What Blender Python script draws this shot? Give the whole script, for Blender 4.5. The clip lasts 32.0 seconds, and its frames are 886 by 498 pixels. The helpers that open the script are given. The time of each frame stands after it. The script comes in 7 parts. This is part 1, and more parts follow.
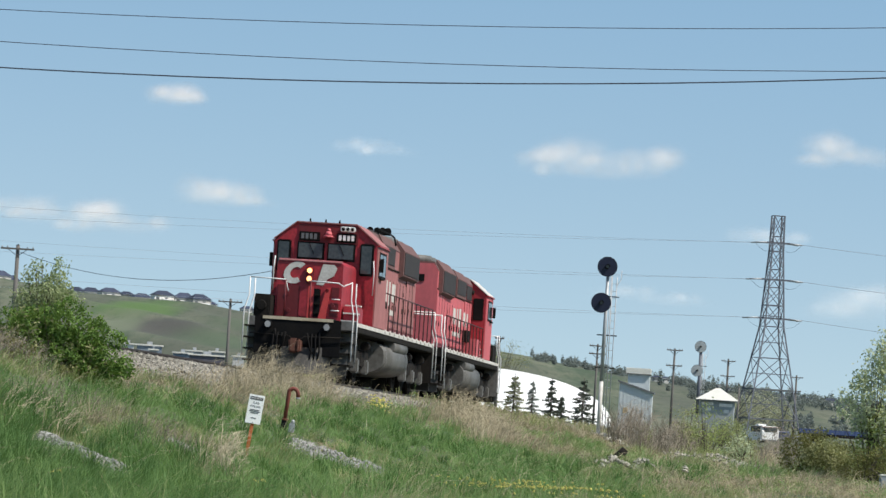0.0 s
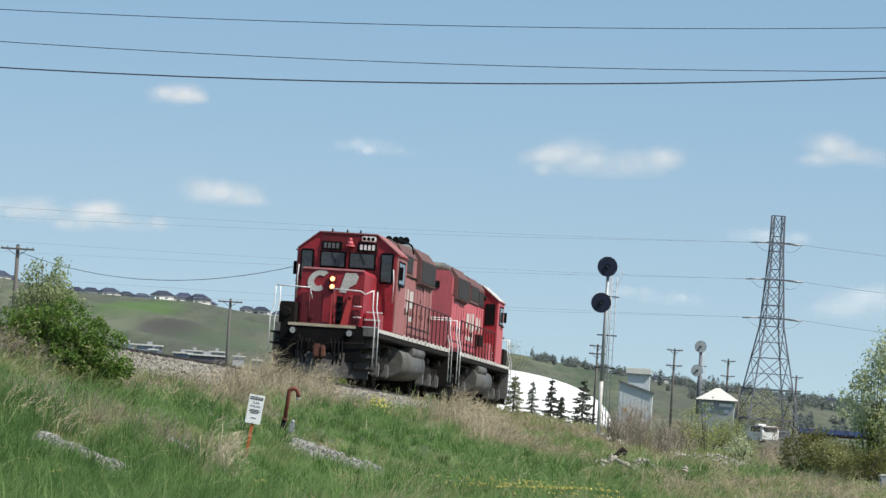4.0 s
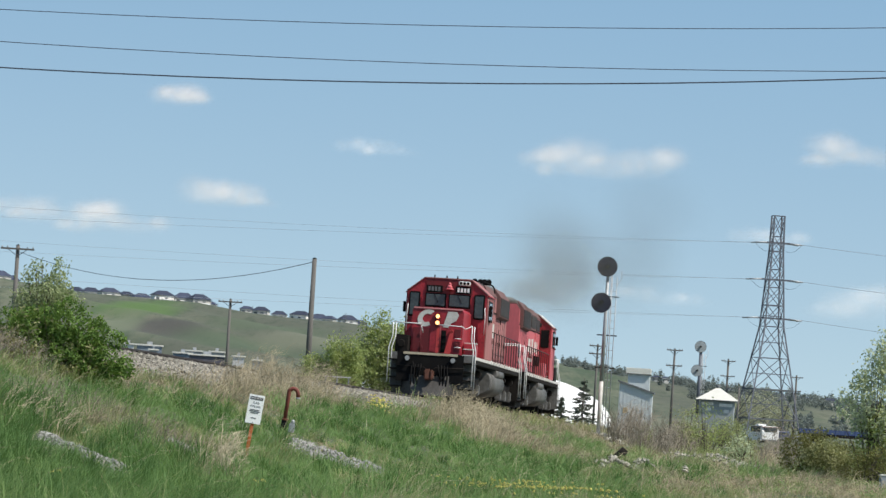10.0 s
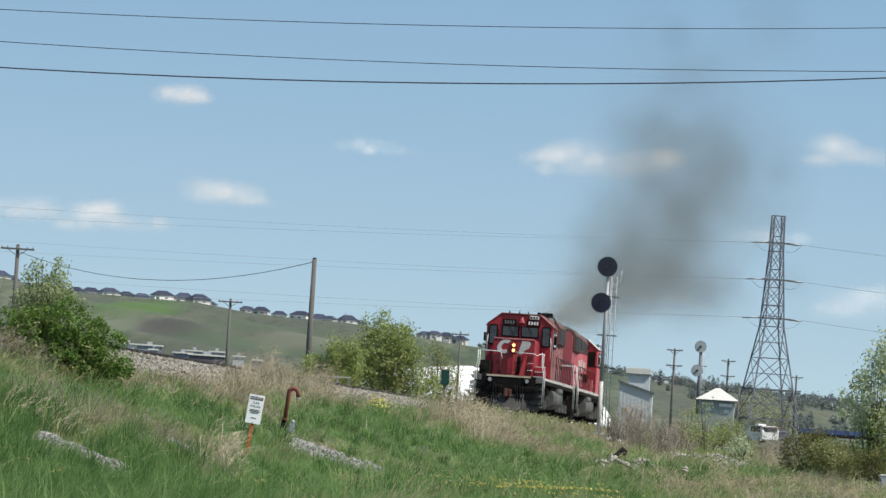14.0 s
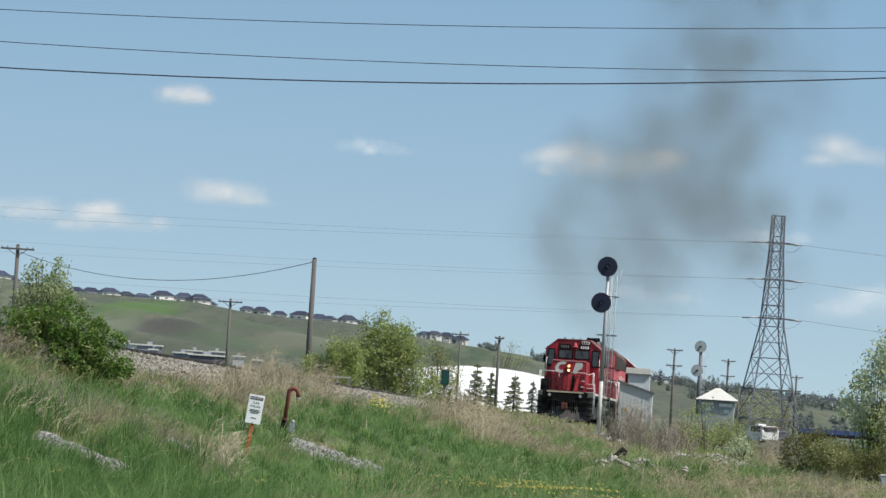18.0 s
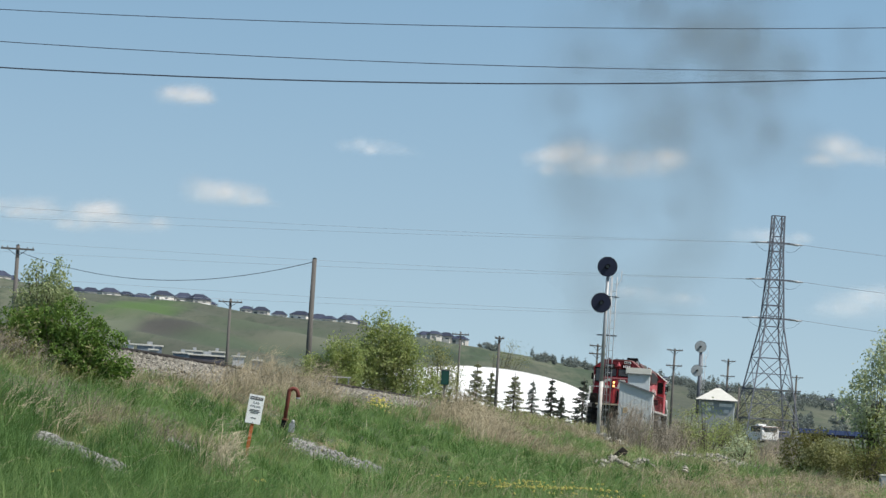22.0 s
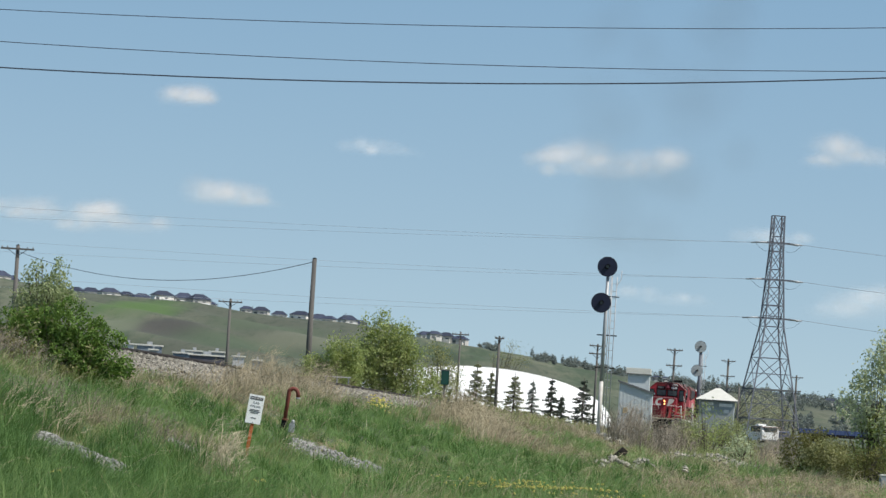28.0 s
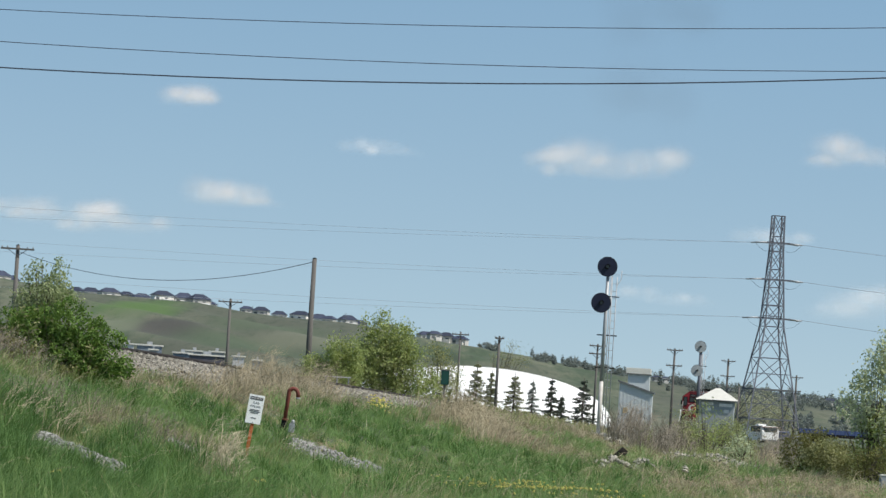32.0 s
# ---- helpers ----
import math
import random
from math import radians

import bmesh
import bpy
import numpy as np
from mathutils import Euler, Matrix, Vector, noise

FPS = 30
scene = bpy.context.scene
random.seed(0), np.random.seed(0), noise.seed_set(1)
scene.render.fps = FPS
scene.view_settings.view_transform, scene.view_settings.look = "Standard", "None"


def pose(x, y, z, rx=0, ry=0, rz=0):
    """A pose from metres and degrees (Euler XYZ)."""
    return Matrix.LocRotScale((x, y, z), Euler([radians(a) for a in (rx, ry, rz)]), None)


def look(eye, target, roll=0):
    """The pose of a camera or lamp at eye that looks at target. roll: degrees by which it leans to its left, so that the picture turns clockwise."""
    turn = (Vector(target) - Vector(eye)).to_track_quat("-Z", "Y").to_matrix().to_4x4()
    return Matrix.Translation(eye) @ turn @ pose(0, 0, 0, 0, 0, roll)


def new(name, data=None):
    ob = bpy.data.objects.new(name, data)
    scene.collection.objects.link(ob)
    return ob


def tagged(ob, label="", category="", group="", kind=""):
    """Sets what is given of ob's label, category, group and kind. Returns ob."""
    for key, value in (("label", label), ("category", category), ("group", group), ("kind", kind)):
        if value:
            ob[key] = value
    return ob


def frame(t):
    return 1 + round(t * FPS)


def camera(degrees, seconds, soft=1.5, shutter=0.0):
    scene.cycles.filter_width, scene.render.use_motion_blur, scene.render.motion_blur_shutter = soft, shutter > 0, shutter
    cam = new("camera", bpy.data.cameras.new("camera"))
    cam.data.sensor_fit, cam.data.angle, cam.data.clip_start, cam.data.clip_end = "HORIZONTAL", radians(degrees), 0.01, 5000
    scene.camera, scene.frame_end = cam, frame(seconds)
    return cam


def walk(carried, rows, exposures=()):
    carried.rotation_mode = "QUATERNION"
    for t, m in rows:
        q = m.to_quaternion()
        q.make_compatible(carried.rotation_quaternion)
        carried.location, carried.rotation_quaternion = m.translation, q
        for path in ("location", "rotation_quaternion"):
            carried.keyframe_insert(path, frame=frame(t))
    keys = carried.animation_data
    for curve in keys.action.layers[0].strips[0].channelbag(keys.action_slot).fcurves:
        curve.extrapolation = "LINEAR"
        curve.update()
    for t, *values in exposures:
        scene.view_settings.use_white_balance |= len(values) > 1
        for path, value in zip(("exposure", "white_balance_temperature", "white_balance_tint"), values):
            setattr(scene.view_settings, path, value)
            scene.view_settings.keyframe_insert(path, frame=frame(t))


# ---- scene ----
EYE = (0.0, 0.0, 1.6)
TARGET = (0.0, 100.0, 1.6 + 100.0 * math.tan(radians(2.10)))
cam = camera(12.0, 32.0, soft=1.45)
walk(cam, [(0.0, look(EYE, TARGET, 3.7)), (32.0, look(EYE, TARGET, 3.7))], exposures=[(0.0, 0.68), (13.0, 0.645), (18.0, 0.575), (32.0, 0.52)])

# ---- light ----
SUN_EL, SUN_AZ = radians(52), radians(117)
scene.cycles.transparent_max_bounces = 160
world = bpy.data.worlds.new("sky")
scene.world = world
world.use_nodes = True
wn, wl = world.node_tree.nodes, world.node_tree.links
wn.clear()
w_out = wn.new("ShaderNodeOutputWorld")
w_bg = wn.new("ShaderNodeBackground")
w_sky = wn.new("ShaderNodeTexSky")
w_sky.sky_type = "NISHITA"
w_sky.sun_disc = False
w_sky.sun_elevation, w_sky.sun_rotation = SUN_EL, SUN_AZ
w_sky.altitude, w_sky.air_density, w_sky.dust_density, w_sky.ozone_density = 1000, 1.0, 0.6, 0.6
w_tc = wn.new("ShaderNodeTexCoord")
w_add = wn.new("ShaderNodeVectorMath")
w_add.operation = "ADD"
w_add.inputs[1].default_value = (0, 0, 0.195)
w_mul = wn.new("ShaderNodeVectorMath")
w_mul.operation = "MULTIPLY"
w_mul.inputs[1].default_value = (1, 1, 1.55)
wl.new(w_tc.outputs["Generated"], w_mul.inputs[0])
wl.new(w_mul.outputs[0], w_add.inputs[0])
wl.new(w_add.outputs[0], w_sky.inputs["Vector"])
w_tint = wn.new("ShaderNodeMix")
w_tint.data_type, w_tint.blend_type = "RGBA", "MULTIPLY"
w_tint.inputs[0].default_value = 1.0
# haze: the clear blue turns greyer towards the horizon
w_sep, w_low, w_haze = wn.new("ShaderNodeSeparateXYZ"), wn.new("ShaderNodeMapRange"), wn.new("ShaderNodeMix")
w_haze.data_type = "RGBA"
wl.new(w_tc.outputs["Generated"], w_sep.inputs[0])
wl.new(w_sep.outputs["Z"], w_low.inputs["Value"])
w_low.inputs["From Max"].default_value = 0.11
wl.new(w_low.outputs[0], w_haze.inputs[0])
w_haze.inputs[6].default_value, w_haze.inputs[7].default_value = (1.17, 1.02, 0.775, 1), (1.025, 1.095, 0.935, 1)
wl.new(w_haze.outputs[2], w_tint.inputs[7])
wl.new(w_sky.outputs[0], w_tint.inputs[6])
wl.new(w_tint.outputs[2], w_bg.inputs["Color"])
w_bg.inputs["Strength"].default_value = 0.12
wl.new(w_bg.outputs[0], w_out.inputs["Surface"])

sun = new("sun", bpy.data.lights.new("sun", "SUN"))
sun.data.energy, sun.data.angle, sun.data.color = 3.6, radians(0.53), (1.0, 0.95, 0.87)
S = Vector((math.sin(SUN_AZ) * math.cos(SUN_EL), math.cos(SUN_AZ) * math.cos(SUN_EL), math.sin(SUN_EL)))
sun.matrix_basis = look(S * 50, (0, 0, 0))


# ---- materials ----
def mat(name, col, col2=None, scale=3.0, rough=0.8, metal=0.0, bump=0.0, bscale=40.0, spread=0.0, fine=None, spec=0.4, stretch=(1, 1, 1)):
    """Two noise scales between col and col2, optional bump, optional spread of value from piece to piece."""
    m = bpy.data.materials.new(name)
    m.use_nodes = True
    n, l = m.node_tree.nodes, m.node_tree.links
    b = n["Principled BSDF"]
    b.inputs["Roughness"].default_value, b.inputs["Metallic"].default_value = rough, metal
    b.inputs["Specular IOR Level"].default_value = spec
    col2 = col2 or tuple(c * 0.7 for c in col)
    tc, mp = n.new("ShaderNodeTexCoord"), n.new("ShaderNodeMapping")
    mp.inputs["Scale"].default_value = stretch
    l.new(tc.outputs["Object"], mp.inputs["Vector"])
    na, nb = n.new("ShaderNodeTexNoise"), n.new("ShaderNodeTexNoise")
    na.inputs["Scale"].default_value, na.inputs["Detail"].default_value = scale, 5
    nb.inputs["Scale"].default_value, nb.inputs["Detail"].default_value = fine or scale * 9, 4
    l.new(mp.outputs[0], na.inputs["Vector"])
    l.new(mp.outputs[0], nb.inputs["Vector"])
    mx = n.new("ShaderNodeMix")
    l.new(na.outputs["Fac"], mx.inputs[2])
    l.new(nb.outputs["Fac"], mx.inputs[3])
    mx.inputs[0].default_value = 0.45
    rp = n.new("ShaderNodeMapRange")
    rp.inputs["From Min"].default_value, rp.inputs["From Max"].default_value = 0.36, 0.64
    l.new(mx.outputs[0], rp.inputs["Value"])
    cm = n.new("ShaderNodeMix")
    cm.data_type = "RGBA"
    cm.inputs[6].default_value, cm.inputs[7].default_value = (*col, 1), (*col2, 1)
    l.new(rp.outputs[0], cm.inputs[0])
    last = cm.outputs[2]
    if spread:
        oi, geo = n.new("ShaderNodeObjectInfo"), n.new("ShaderNodeNewGeometry")
        ad, vr, hs = n.new("ShaderNodeMath"), n.new("ShaderNodeMapRange"), n.new("ShaderNodeHueSaturation")
        l.new(oi.outputs["Random"], ad.inputs[0])
        l.new(geo.outputs["Random Per Island"], ad.inputs[1])
        fr = n.new("ShaderNodeMath")
        fr.operation = "FRACT"
        l.new(ad.outputs[0], fr.inputs[0])
        vr.inputs["To Min"].default_value, vr.inputs["To Max"].default_value = 1 - spread, 1 + spread
        l.new(fr.outputs[0], vr.inputs["Value"])
        l.new(vr.outputs[0], hs.inputs["Value"])
        l.new(last, hs.inputs["Color"])
        last = hs.outputs[0]
    l.new(last, b.inputs["Base Color"])
    if bump:
        nc, bp = n.new("ShaderNodeTexNoise"), n.new("ShaderNodeBump")
        nc.inputs["Scale"].default_value, nc.inputs["Detail"].default_value = bscale, 4
        l.new(mp.outputs[0], nc.inputs["Vector"])
        bp.inputs["Strength"].default_value, bp.inputs["Distance"].default_value = bump, 0.02
        l.new(nc.outputs["Fac"], bp.inputs["Height"])
        l.new(bp.outputs[0], b.inputs["Normal"])
    return m


def leaf_mat(name, col, col2, through_col, spread=0.3, scale=1.2, stretch=(1, 1, 1), thin=0.4):
    """Foliage: diffuse with some light through the leaf."""
    m = mat(name, col, col2, scale=scale, rough=0.75, spread=spread, spec=0.15, stretch=stretch, fine=scale * 5)
    n, l = m.node_tree.nodes, m.node_tree.links
    b, out = n["Principled BSDF"], n["Material Output"]
    tr, mx = n.new("ShaderNodeBsdfTranslucent"), n.new("ShaderNodeMixShader")
    tr.inputs["Color"].default_value = (*through_col, 1)
    mx.inputs[0].default_value = thin
    l.new(b.outputs[0], mx.inputs[1])
    l.new(tr.outputs[0], mx.inputs[2])
    l.new(mx.outputs[0], out.inputs["Surface"])
    return m


def glow_mat(name, col, strength):
    m = bpy.data.materials.new(name)
    m.use_nodes = True
    b = m.node_tree.nodes["Principled BSDF"]
    b.inputs["Base Color"].default_value = (*col, 1)
    b.inputs["Emission Color"].default_value = (*col, 1)
    b.inputs["Emission Strength"].default_value = strength
    return m


def soft_mat(name, col, density, scale, lo, hi, seed, torn=0.38):
    """Wisp of vapour on a disc: thin at the rim, torn by noise, lit by sun and sky."""
    m = bpy.data.materials.new(name)
    m.use_nodes = True
    n, l = m.node_tree.nodes, m.node_tree.links
    n.clear()
    out, mx = n.new("ShaderNodeOutputMaterial"), n.new("ShaderNodeMixShader")
    tp, df, ts, ds = n.new("ShaderNodeBsdfTransparent"), n.new("ShaderNodeBsdfDiffuse"), n.new("ShaderNodeBsdfTranslucent"), n.new("ShaderNodeMixShader")
    df.inputs["Color"].default_value = ts.inputs["Color"].default_value = (*col, 1)
    l.new(df.outputs[0], ds.inputs[1])
    l.new(ts.outputs[0], ds.inputs[2])
    ds.inputs[0].default_value = 0.4
    uv, gr, nz, oi = n.new("ShaderNodeUVMap"), n.new("ShaderNodeTexGradient"), n.new("ShaderNodeTexNoise"), n.new("ShaderNodeObjectInfo")
    gr.gradient_type = "SPHERICAL"
    l.new(uv.outputs[0], gr.inputs["Vector"])
    tc, va = n.new("ShaderNodeTexCoord"), n.new("ShaderNodeVectorMath")
    va.operation = "ADD"
    sc = n.new("ShaderNodeMath")
    sc.operation = "MULTIPLY"
    sc.inputs[1].default_value = 900 + seed
    l.new(oi.outputs["Random"], sc.inputs[0])
    l.new(tc.outputs["Object"], va.inputs[0])
    l.new(sc.outputs[0], va.inputs[1])
    nz.inputs["Scale"].default_value, nz.inputs["Detail"].default_value, nz.inputs["Roughness"].default_value = scale, 6, 0.6
    l.new(va.outputs[0], nz.inputs["Vector"])
    sm = n.new("ShaderNodeMath")
    sm.operation = "ADD"
    nr = n.new("ShaderNodeMapRange")
    nr.inputs["From Min"].default_value, nr.inputs["From Max"].default_value = 0.25, 0.75
    nr.inputs["To Min"].default_value, nr.inputs["To Max"].default_value = -torn, torn
    nr.clamp = False
    l.new(nz.outputs["Fac"], nr.inputs["Value"])
    l.new(gr.outputs["Fac"], sm.inputs[0])
    l.new(nr.outputs[0], sm.inputs[1])
    mr = n.new("ShaderNodeMapRange")
    mr.interpolation_type = "SMOOTHSTEP"
    mr.inputs["From Min"].default_value, mr.inputs["From Max"].default_value = lo, hi
    mr.inputs["To Max"].default_value = density
    l.new(sm.outputs[0], mr.inputs["Value"])
    rim = n.new("ShaderNodeMapRange")
    rim.interpolation_type = "SMOOTHSTEP"
    rim.inputs["From Max"].default_value = 0.85
    l.new(gr.outputs["Fac"], rim.inputs["Value"])
    al = n.new("ShaderNodeMath")
    al.operation = "MULTIPLY"
    l.new(mr.outputs[0], al.inputs[0])
    l.new(rim.outputs[0], al.inputs[1])
    l.new(al.outputs[0], mx.inputs[0])
    l.new(tp.outputs[0], mx.inputs[1])
    l.new(ds.outputs[0], mx.inputs[2])
    l.new(mx.outputs[0], out.inputs["Surface"])
    return m


RED = mat("red_paint", (0.40, 0.026, 0.038), (0.19, 0.017, 0.022), 1.6, rough=0.5, bump=0.05)
RED_DEEP = mat("deep_red_paint", (0.15, 0.012, 0.016), (0.10, 0.01, 0.012), 1.3, rough=0.55)
RED_FADED = mat("faded_red_paint", (0.39, 0.15, 0.145), (0.22, 0.09, 0.084), 0.9, rough=0.75, bump=0.08, stretch=(1, 1, 0.35))
RED_SECOND = mat("bright_red_paint", (0.58, 0.115, 0.13), (0.43, 0.095, 0.105), 1.0, rough=0.6, stretch=(1, 1, 0.4))
CREAM_DIRTY = mat("soiled_cream_paint", (0.50, 0.43, 0.31), (0.36, 0.29, 0.20), 4.0, rough=0.7)
RAIL_DARK = mat("sooty_dark_red_paint", (0.055, 0.014, 0.014), (0.03, 0.012, 0.012), 3.0, rough=0.6)
WHITE_PAINT = mat("white_paint", (0.78, 0.77, 0.75), (0.6, 0.58, 0.55), 3.0, rough=0.55)
DIRTY_WHITE = mat("dirty_white_paint", (0.62, 0.60, 0.56), (0.42, 0.38, 0.34), 3.0, rough=0.7)
BLACK = mat("black_paint", (0.005, 0.005, 0.006), (0.011, 0.010, 0.009), 2.5, rough=0.8, spec=0.1)
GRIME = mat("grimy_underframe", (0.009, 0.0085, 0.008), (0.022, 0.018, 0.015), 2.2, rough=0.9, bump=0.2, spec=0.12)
TANK_GREY = mat("dusty_grey_tank", (0.15, 0.145, 0.135), (0.075, 0.07, 0.062), 1.1, rough=0.6, bump=0.05)
PLOW = mat("worn_plow_steel", (0.075, 0.07, 0.064), (0.032, 0.029, 0.027), 1.6, rough=0.7, bump=0.1)
GRILLE = mat("dark_grille", (0.02, 0.017, 0.017), (0.038, 0.028, 0.026), 2.0, rough=0.7)
ROOF_BROWN = mat("sooty_hood_roof", (0.16, 0.075, 0.07), (0.10, 0.06, 0.055), 1.5, rough=0.85)
RUST = mat("rusty_steel", (0.16, 0.06, 0.035), (0.09, 0.04, 0.03), 6.0, rough=0.85, bump=0.2)
STEEL = mat("rail_steel", (0.05, 0.034, 0.027), (0.034, 0.024, 0.02), 3.0, rough=0.6, metal=0.3)
GALV = mat("galvanised_steel", (0.42, 0.43, 0.44), (0.32, 0.33, 0.34), 3.0, rough=0.55, metal=0.4)
LATTICE = mat("weathered_lattice_steel", (0.145, 0.155, 0.18), (0.095, 0.103, 0.125), 0.6, rough=0.7)
# pole wood lightened and greyed to carry the haze of distance
POLE_WOOD = mat("hazed_grey_pole_wood", (0.15, 0.14, 0.13), (0.095, 0.088, 0.08), 2.0, rough=0.9, stretch=(4, 4, 0.4), bump=0.3)
SLEEPER_WOOD = mat("tarred_sleeper_wood", (0.055, 0.043, 0.035), (0.10, 0.08, 0.065), 3.0, rough=0.95, spread=0.3)
WIRE = mat("black_cable", (0.014, 0.019, 0.032), (0.022, 0.028, 0.042), 1.0, rough=0.6)
FAR_WIRE = mat("aluminium_conductor", (0.55, 0.56, 0.57), (0.48, 0.49, 0.5), 1.0, rough=0.4, metal=0.3)
BALLAST = mat("ballast_stone", (0.285, 0.265, 0.225), (0.17, 0.155, 0.125), 1.0, rough=0.95, spread=0.45)
BALLAST_BED = mat("ballast_bed", (0.20, 0.18, 0.16), (0.12, 0.105, 0.09), 6.0, rough=0.95, bump=0.8, bscale=18)
GRAVEL = mat("pale_gravel", (0.35, 0.338, 0.315), (0.23, 0.222, 0.208), 1.0, rough=0.95, spread=0.38)
RUBBLE = mat("dusty_rubble", (0.365, 0.34, 0.285), (0.25, 0.23, 0.19), 1.0, rough=0.95, spread=0.3)
GREY_WALL = mat("pale_grey_siding", (0.31, 0.335, 0.345), (0.25, 0.275, 0.285), 1.0, rough=0.7)
GREY_TRIM = mat("dark_grey_trim", (0.13, 0.14, 0.15), (0.09, 0.1, 0.1), 2.0, rough=0.7)
ROOF_WHITE = mat("cream_metal_roof", (0.66, 0.645, 0.58), (0.56, 0.545, 0.49), 1.5, rough=0.6)
FABRIC = mat("white_fabric", (0.86, 0.86, 0.85), (0.78, 0.78, 0.77), 0.15, rough=0.8, fine=2.0)
BARK = mat("bark", (0.12, 0.095, 0.075), (0.07, 0.055, 0.045), 6.0, rough=0.95, bump=0.4)


# ---- mesh helpers ----
def part(name, bm, material, parent=None, label=""):
    """Link a bmesh as one mesh object, under a thing or a part."""
    me = bpy.data.meshes.new(name)
    bm.normal_update()
    bm.to_mesh(me)
    bm.free()
    me.materials.append(material)
    ob = new(name, me)
    if parent is not None:
        ob.parent = parent
    if label:
        ob["label"] = label
    return ob


def thing(name, m, label, category, group="", kind=""):
    ob = new(name)
    ob.empty_display_size = 0.2
    ob.matrix_basis = m
    return tagged(ob, label, category, group, kind)


def bx(bm, x0, x1, y0, y1, z0, z1, bevel=0.0):
    r = bmesh.ops.create_cube(bm, size=1.0)
    for v in r["verts"]:
        v.co = Vector(((x0 + x1) / 2 + v.co.x * (x1 - x0), (y0 + y1) / 2 + v.co.y * (y1 - y0), (z0 + z1) / 2 + v.co.z * (z1 - z0)))
    if bevel:
        ed = list({e for v in r["verts"] for e in v.link_edges})
        bmesh.ops.bevel(bm, geom=ed, offset=bevel, segments=2, affect="EDGES")
    return bm


def box(x0, x1, y0, y1, z0, z1, bevel=0.0):
    return bx(bmesh.new(), x0, x1, y0, y1, z0, z1, bevel)


def cyl(bm, a, b, r0, r1=None, seg=8, caps=True):
    """Tapered round bar from a to b."""
    r1 = r0 if r1 is None else r1
    a, b = Vector(a), Vector(b)
    q = (b - a).to_track_quat("Z", "Y")
    lo = [bm.verts.new(a + q @ Vector((r0 * math.cos(i * math.tau / seg), r0 * math.sin(i * math.tau / seg), 0))) for i in range(seg)]
    hi = [bm.verts.new(b + q @ Vector((r1 * math.cos(i * math.tau / seg), r1 * math.sin(i * math.tau / seg), 0))) for i in range(seg)]
    for i in range(seg):
        f = bm.faces.new((lo[i], lo[(i + 1) % seg], hi[(i + 1) % seg], hi[i]))
        f.smooth = seg > 5
    if caps:
        bm.faces.new(lo[::-1])
        bm.faces.new(hi)
    return bm


def rod(a, b, r0, r1=None, seg=8):
    return cyl(bmesh.new(), a, b, r0, r1, seg)


def tube(pts, r, seg=6, bm=None):
    """Round bar swept through several points, in one piece."""
    bm = bm or bmesh.new()
    pts = [Vector(p) for p in pts]
    rings, side = [], None
    for i, p in enumerate(pts):
        d = (pts[min(i + 1, len(pts) - 1)] - pts[max(i - 1, 0)]).normalized()
        side = d.orthogonal().normalized() if side is None else (side - d * side.dot(d)).normalized()
        up = d.cross(side)
        rings.append([bm.verts.new(p + r * (side * math.cos(k * math.tau / seg) + up * math.sin(k * math.tau / seg))) for k in range(seg)])
    for a, b in zip(rings, rings[1:]):
        for k in range(seg):
            f = bm.faces.new((a[k], a[(k + 1) % seg], b[(k + 1) % seg], b[k]))
            f.smooth = seg > 5
    bm.faces.new(rings[0][::-1])
    bm.faces.new(rings[-1])
    return bm


def prism(bm, prof, axis, c0, c1):
    """A closed outline swept along an axis: x (outline in y, z), y (in x, z) or z (in x, y)."""
    def at(p, c):
        return {"x": (c, p[0], p[1]), "y": (p[0], c, p[1]), "z": (p[0], p[1], c)}[axis]
    lo, hi = [bm.verts.new(at(p, c0)) for p in prof], [bm.verts.new(at(p, c1)) for p in prof]
    k = len(prof)
    for i in range(k):
        bm.faces.new((lo[i], lo[(i + 1) % k], hi[(i + 1) % k], hi[i]))
    bm.faces.new(lo[::-1])
    bm.faces.new(hi)
    bmesh.ops.recalc_face_normals(bm, faces=bm.faces)
    return bm


def quads(name, verts, material, parent=None, per=4):
    """One mesh from an array of separate faces, per corners each."""
    verts = np.asarray(verts, dtype=float).reshape(-1, 3)
    k = len(verts) // per
    me = bpy.data.meshes.new(name)
    me.vertices.add(len(verts))
    me.vertices.foreach_set("co", verts.ravel())
    me.loops.add(k * per)
    me.loops.foreach_set("vertex_index", np.arange(k * per))
    me.polygons.add(k)
    me.polygons.foreach_set("loop_start", np.arange(k) * per)
    me.polygons.foreach_set("loop_total", np.full(k, per))
    me.update(calc_edges=True)
    me.materials.append(material)
    ob = new(name, me)
    if parent is not None:
        ob.parent = parent
    return ob


# ---- the lie of the land ----
HEADING = math.degrees(math.atan(0.1007))


def track_x(y):
    return 0.1007 * y - 14.86 + 0.2 * np.exp(-(((y - 152) / 30) ** 2))


def rail_z(y):
    y = np.clip(y, 40.0, 335.0)
    return 3.0535 - 0.0095 * y


RIDGE = ((-40, 50), (-8, 46), (-5.96, 44.5), (-4.96, 40), (-3.32, 39.2), (-2.5, 36.0), (-1.19, 34.4), (-0.11, 30.4), (0.59, 28.6), (1.21, 26.3),
         (1.64, 24.2), (2.53, 21.0), (3.3, 18.1), (4.07, 15.9), (4.84, 14.1), (6.12, 12.5), (12, 11), (40, 10))


def smooth(a, b, v):
    t = np.clip((v - a) / (b - a), 0, 1)
    return t * t * (3 - 2 * t)


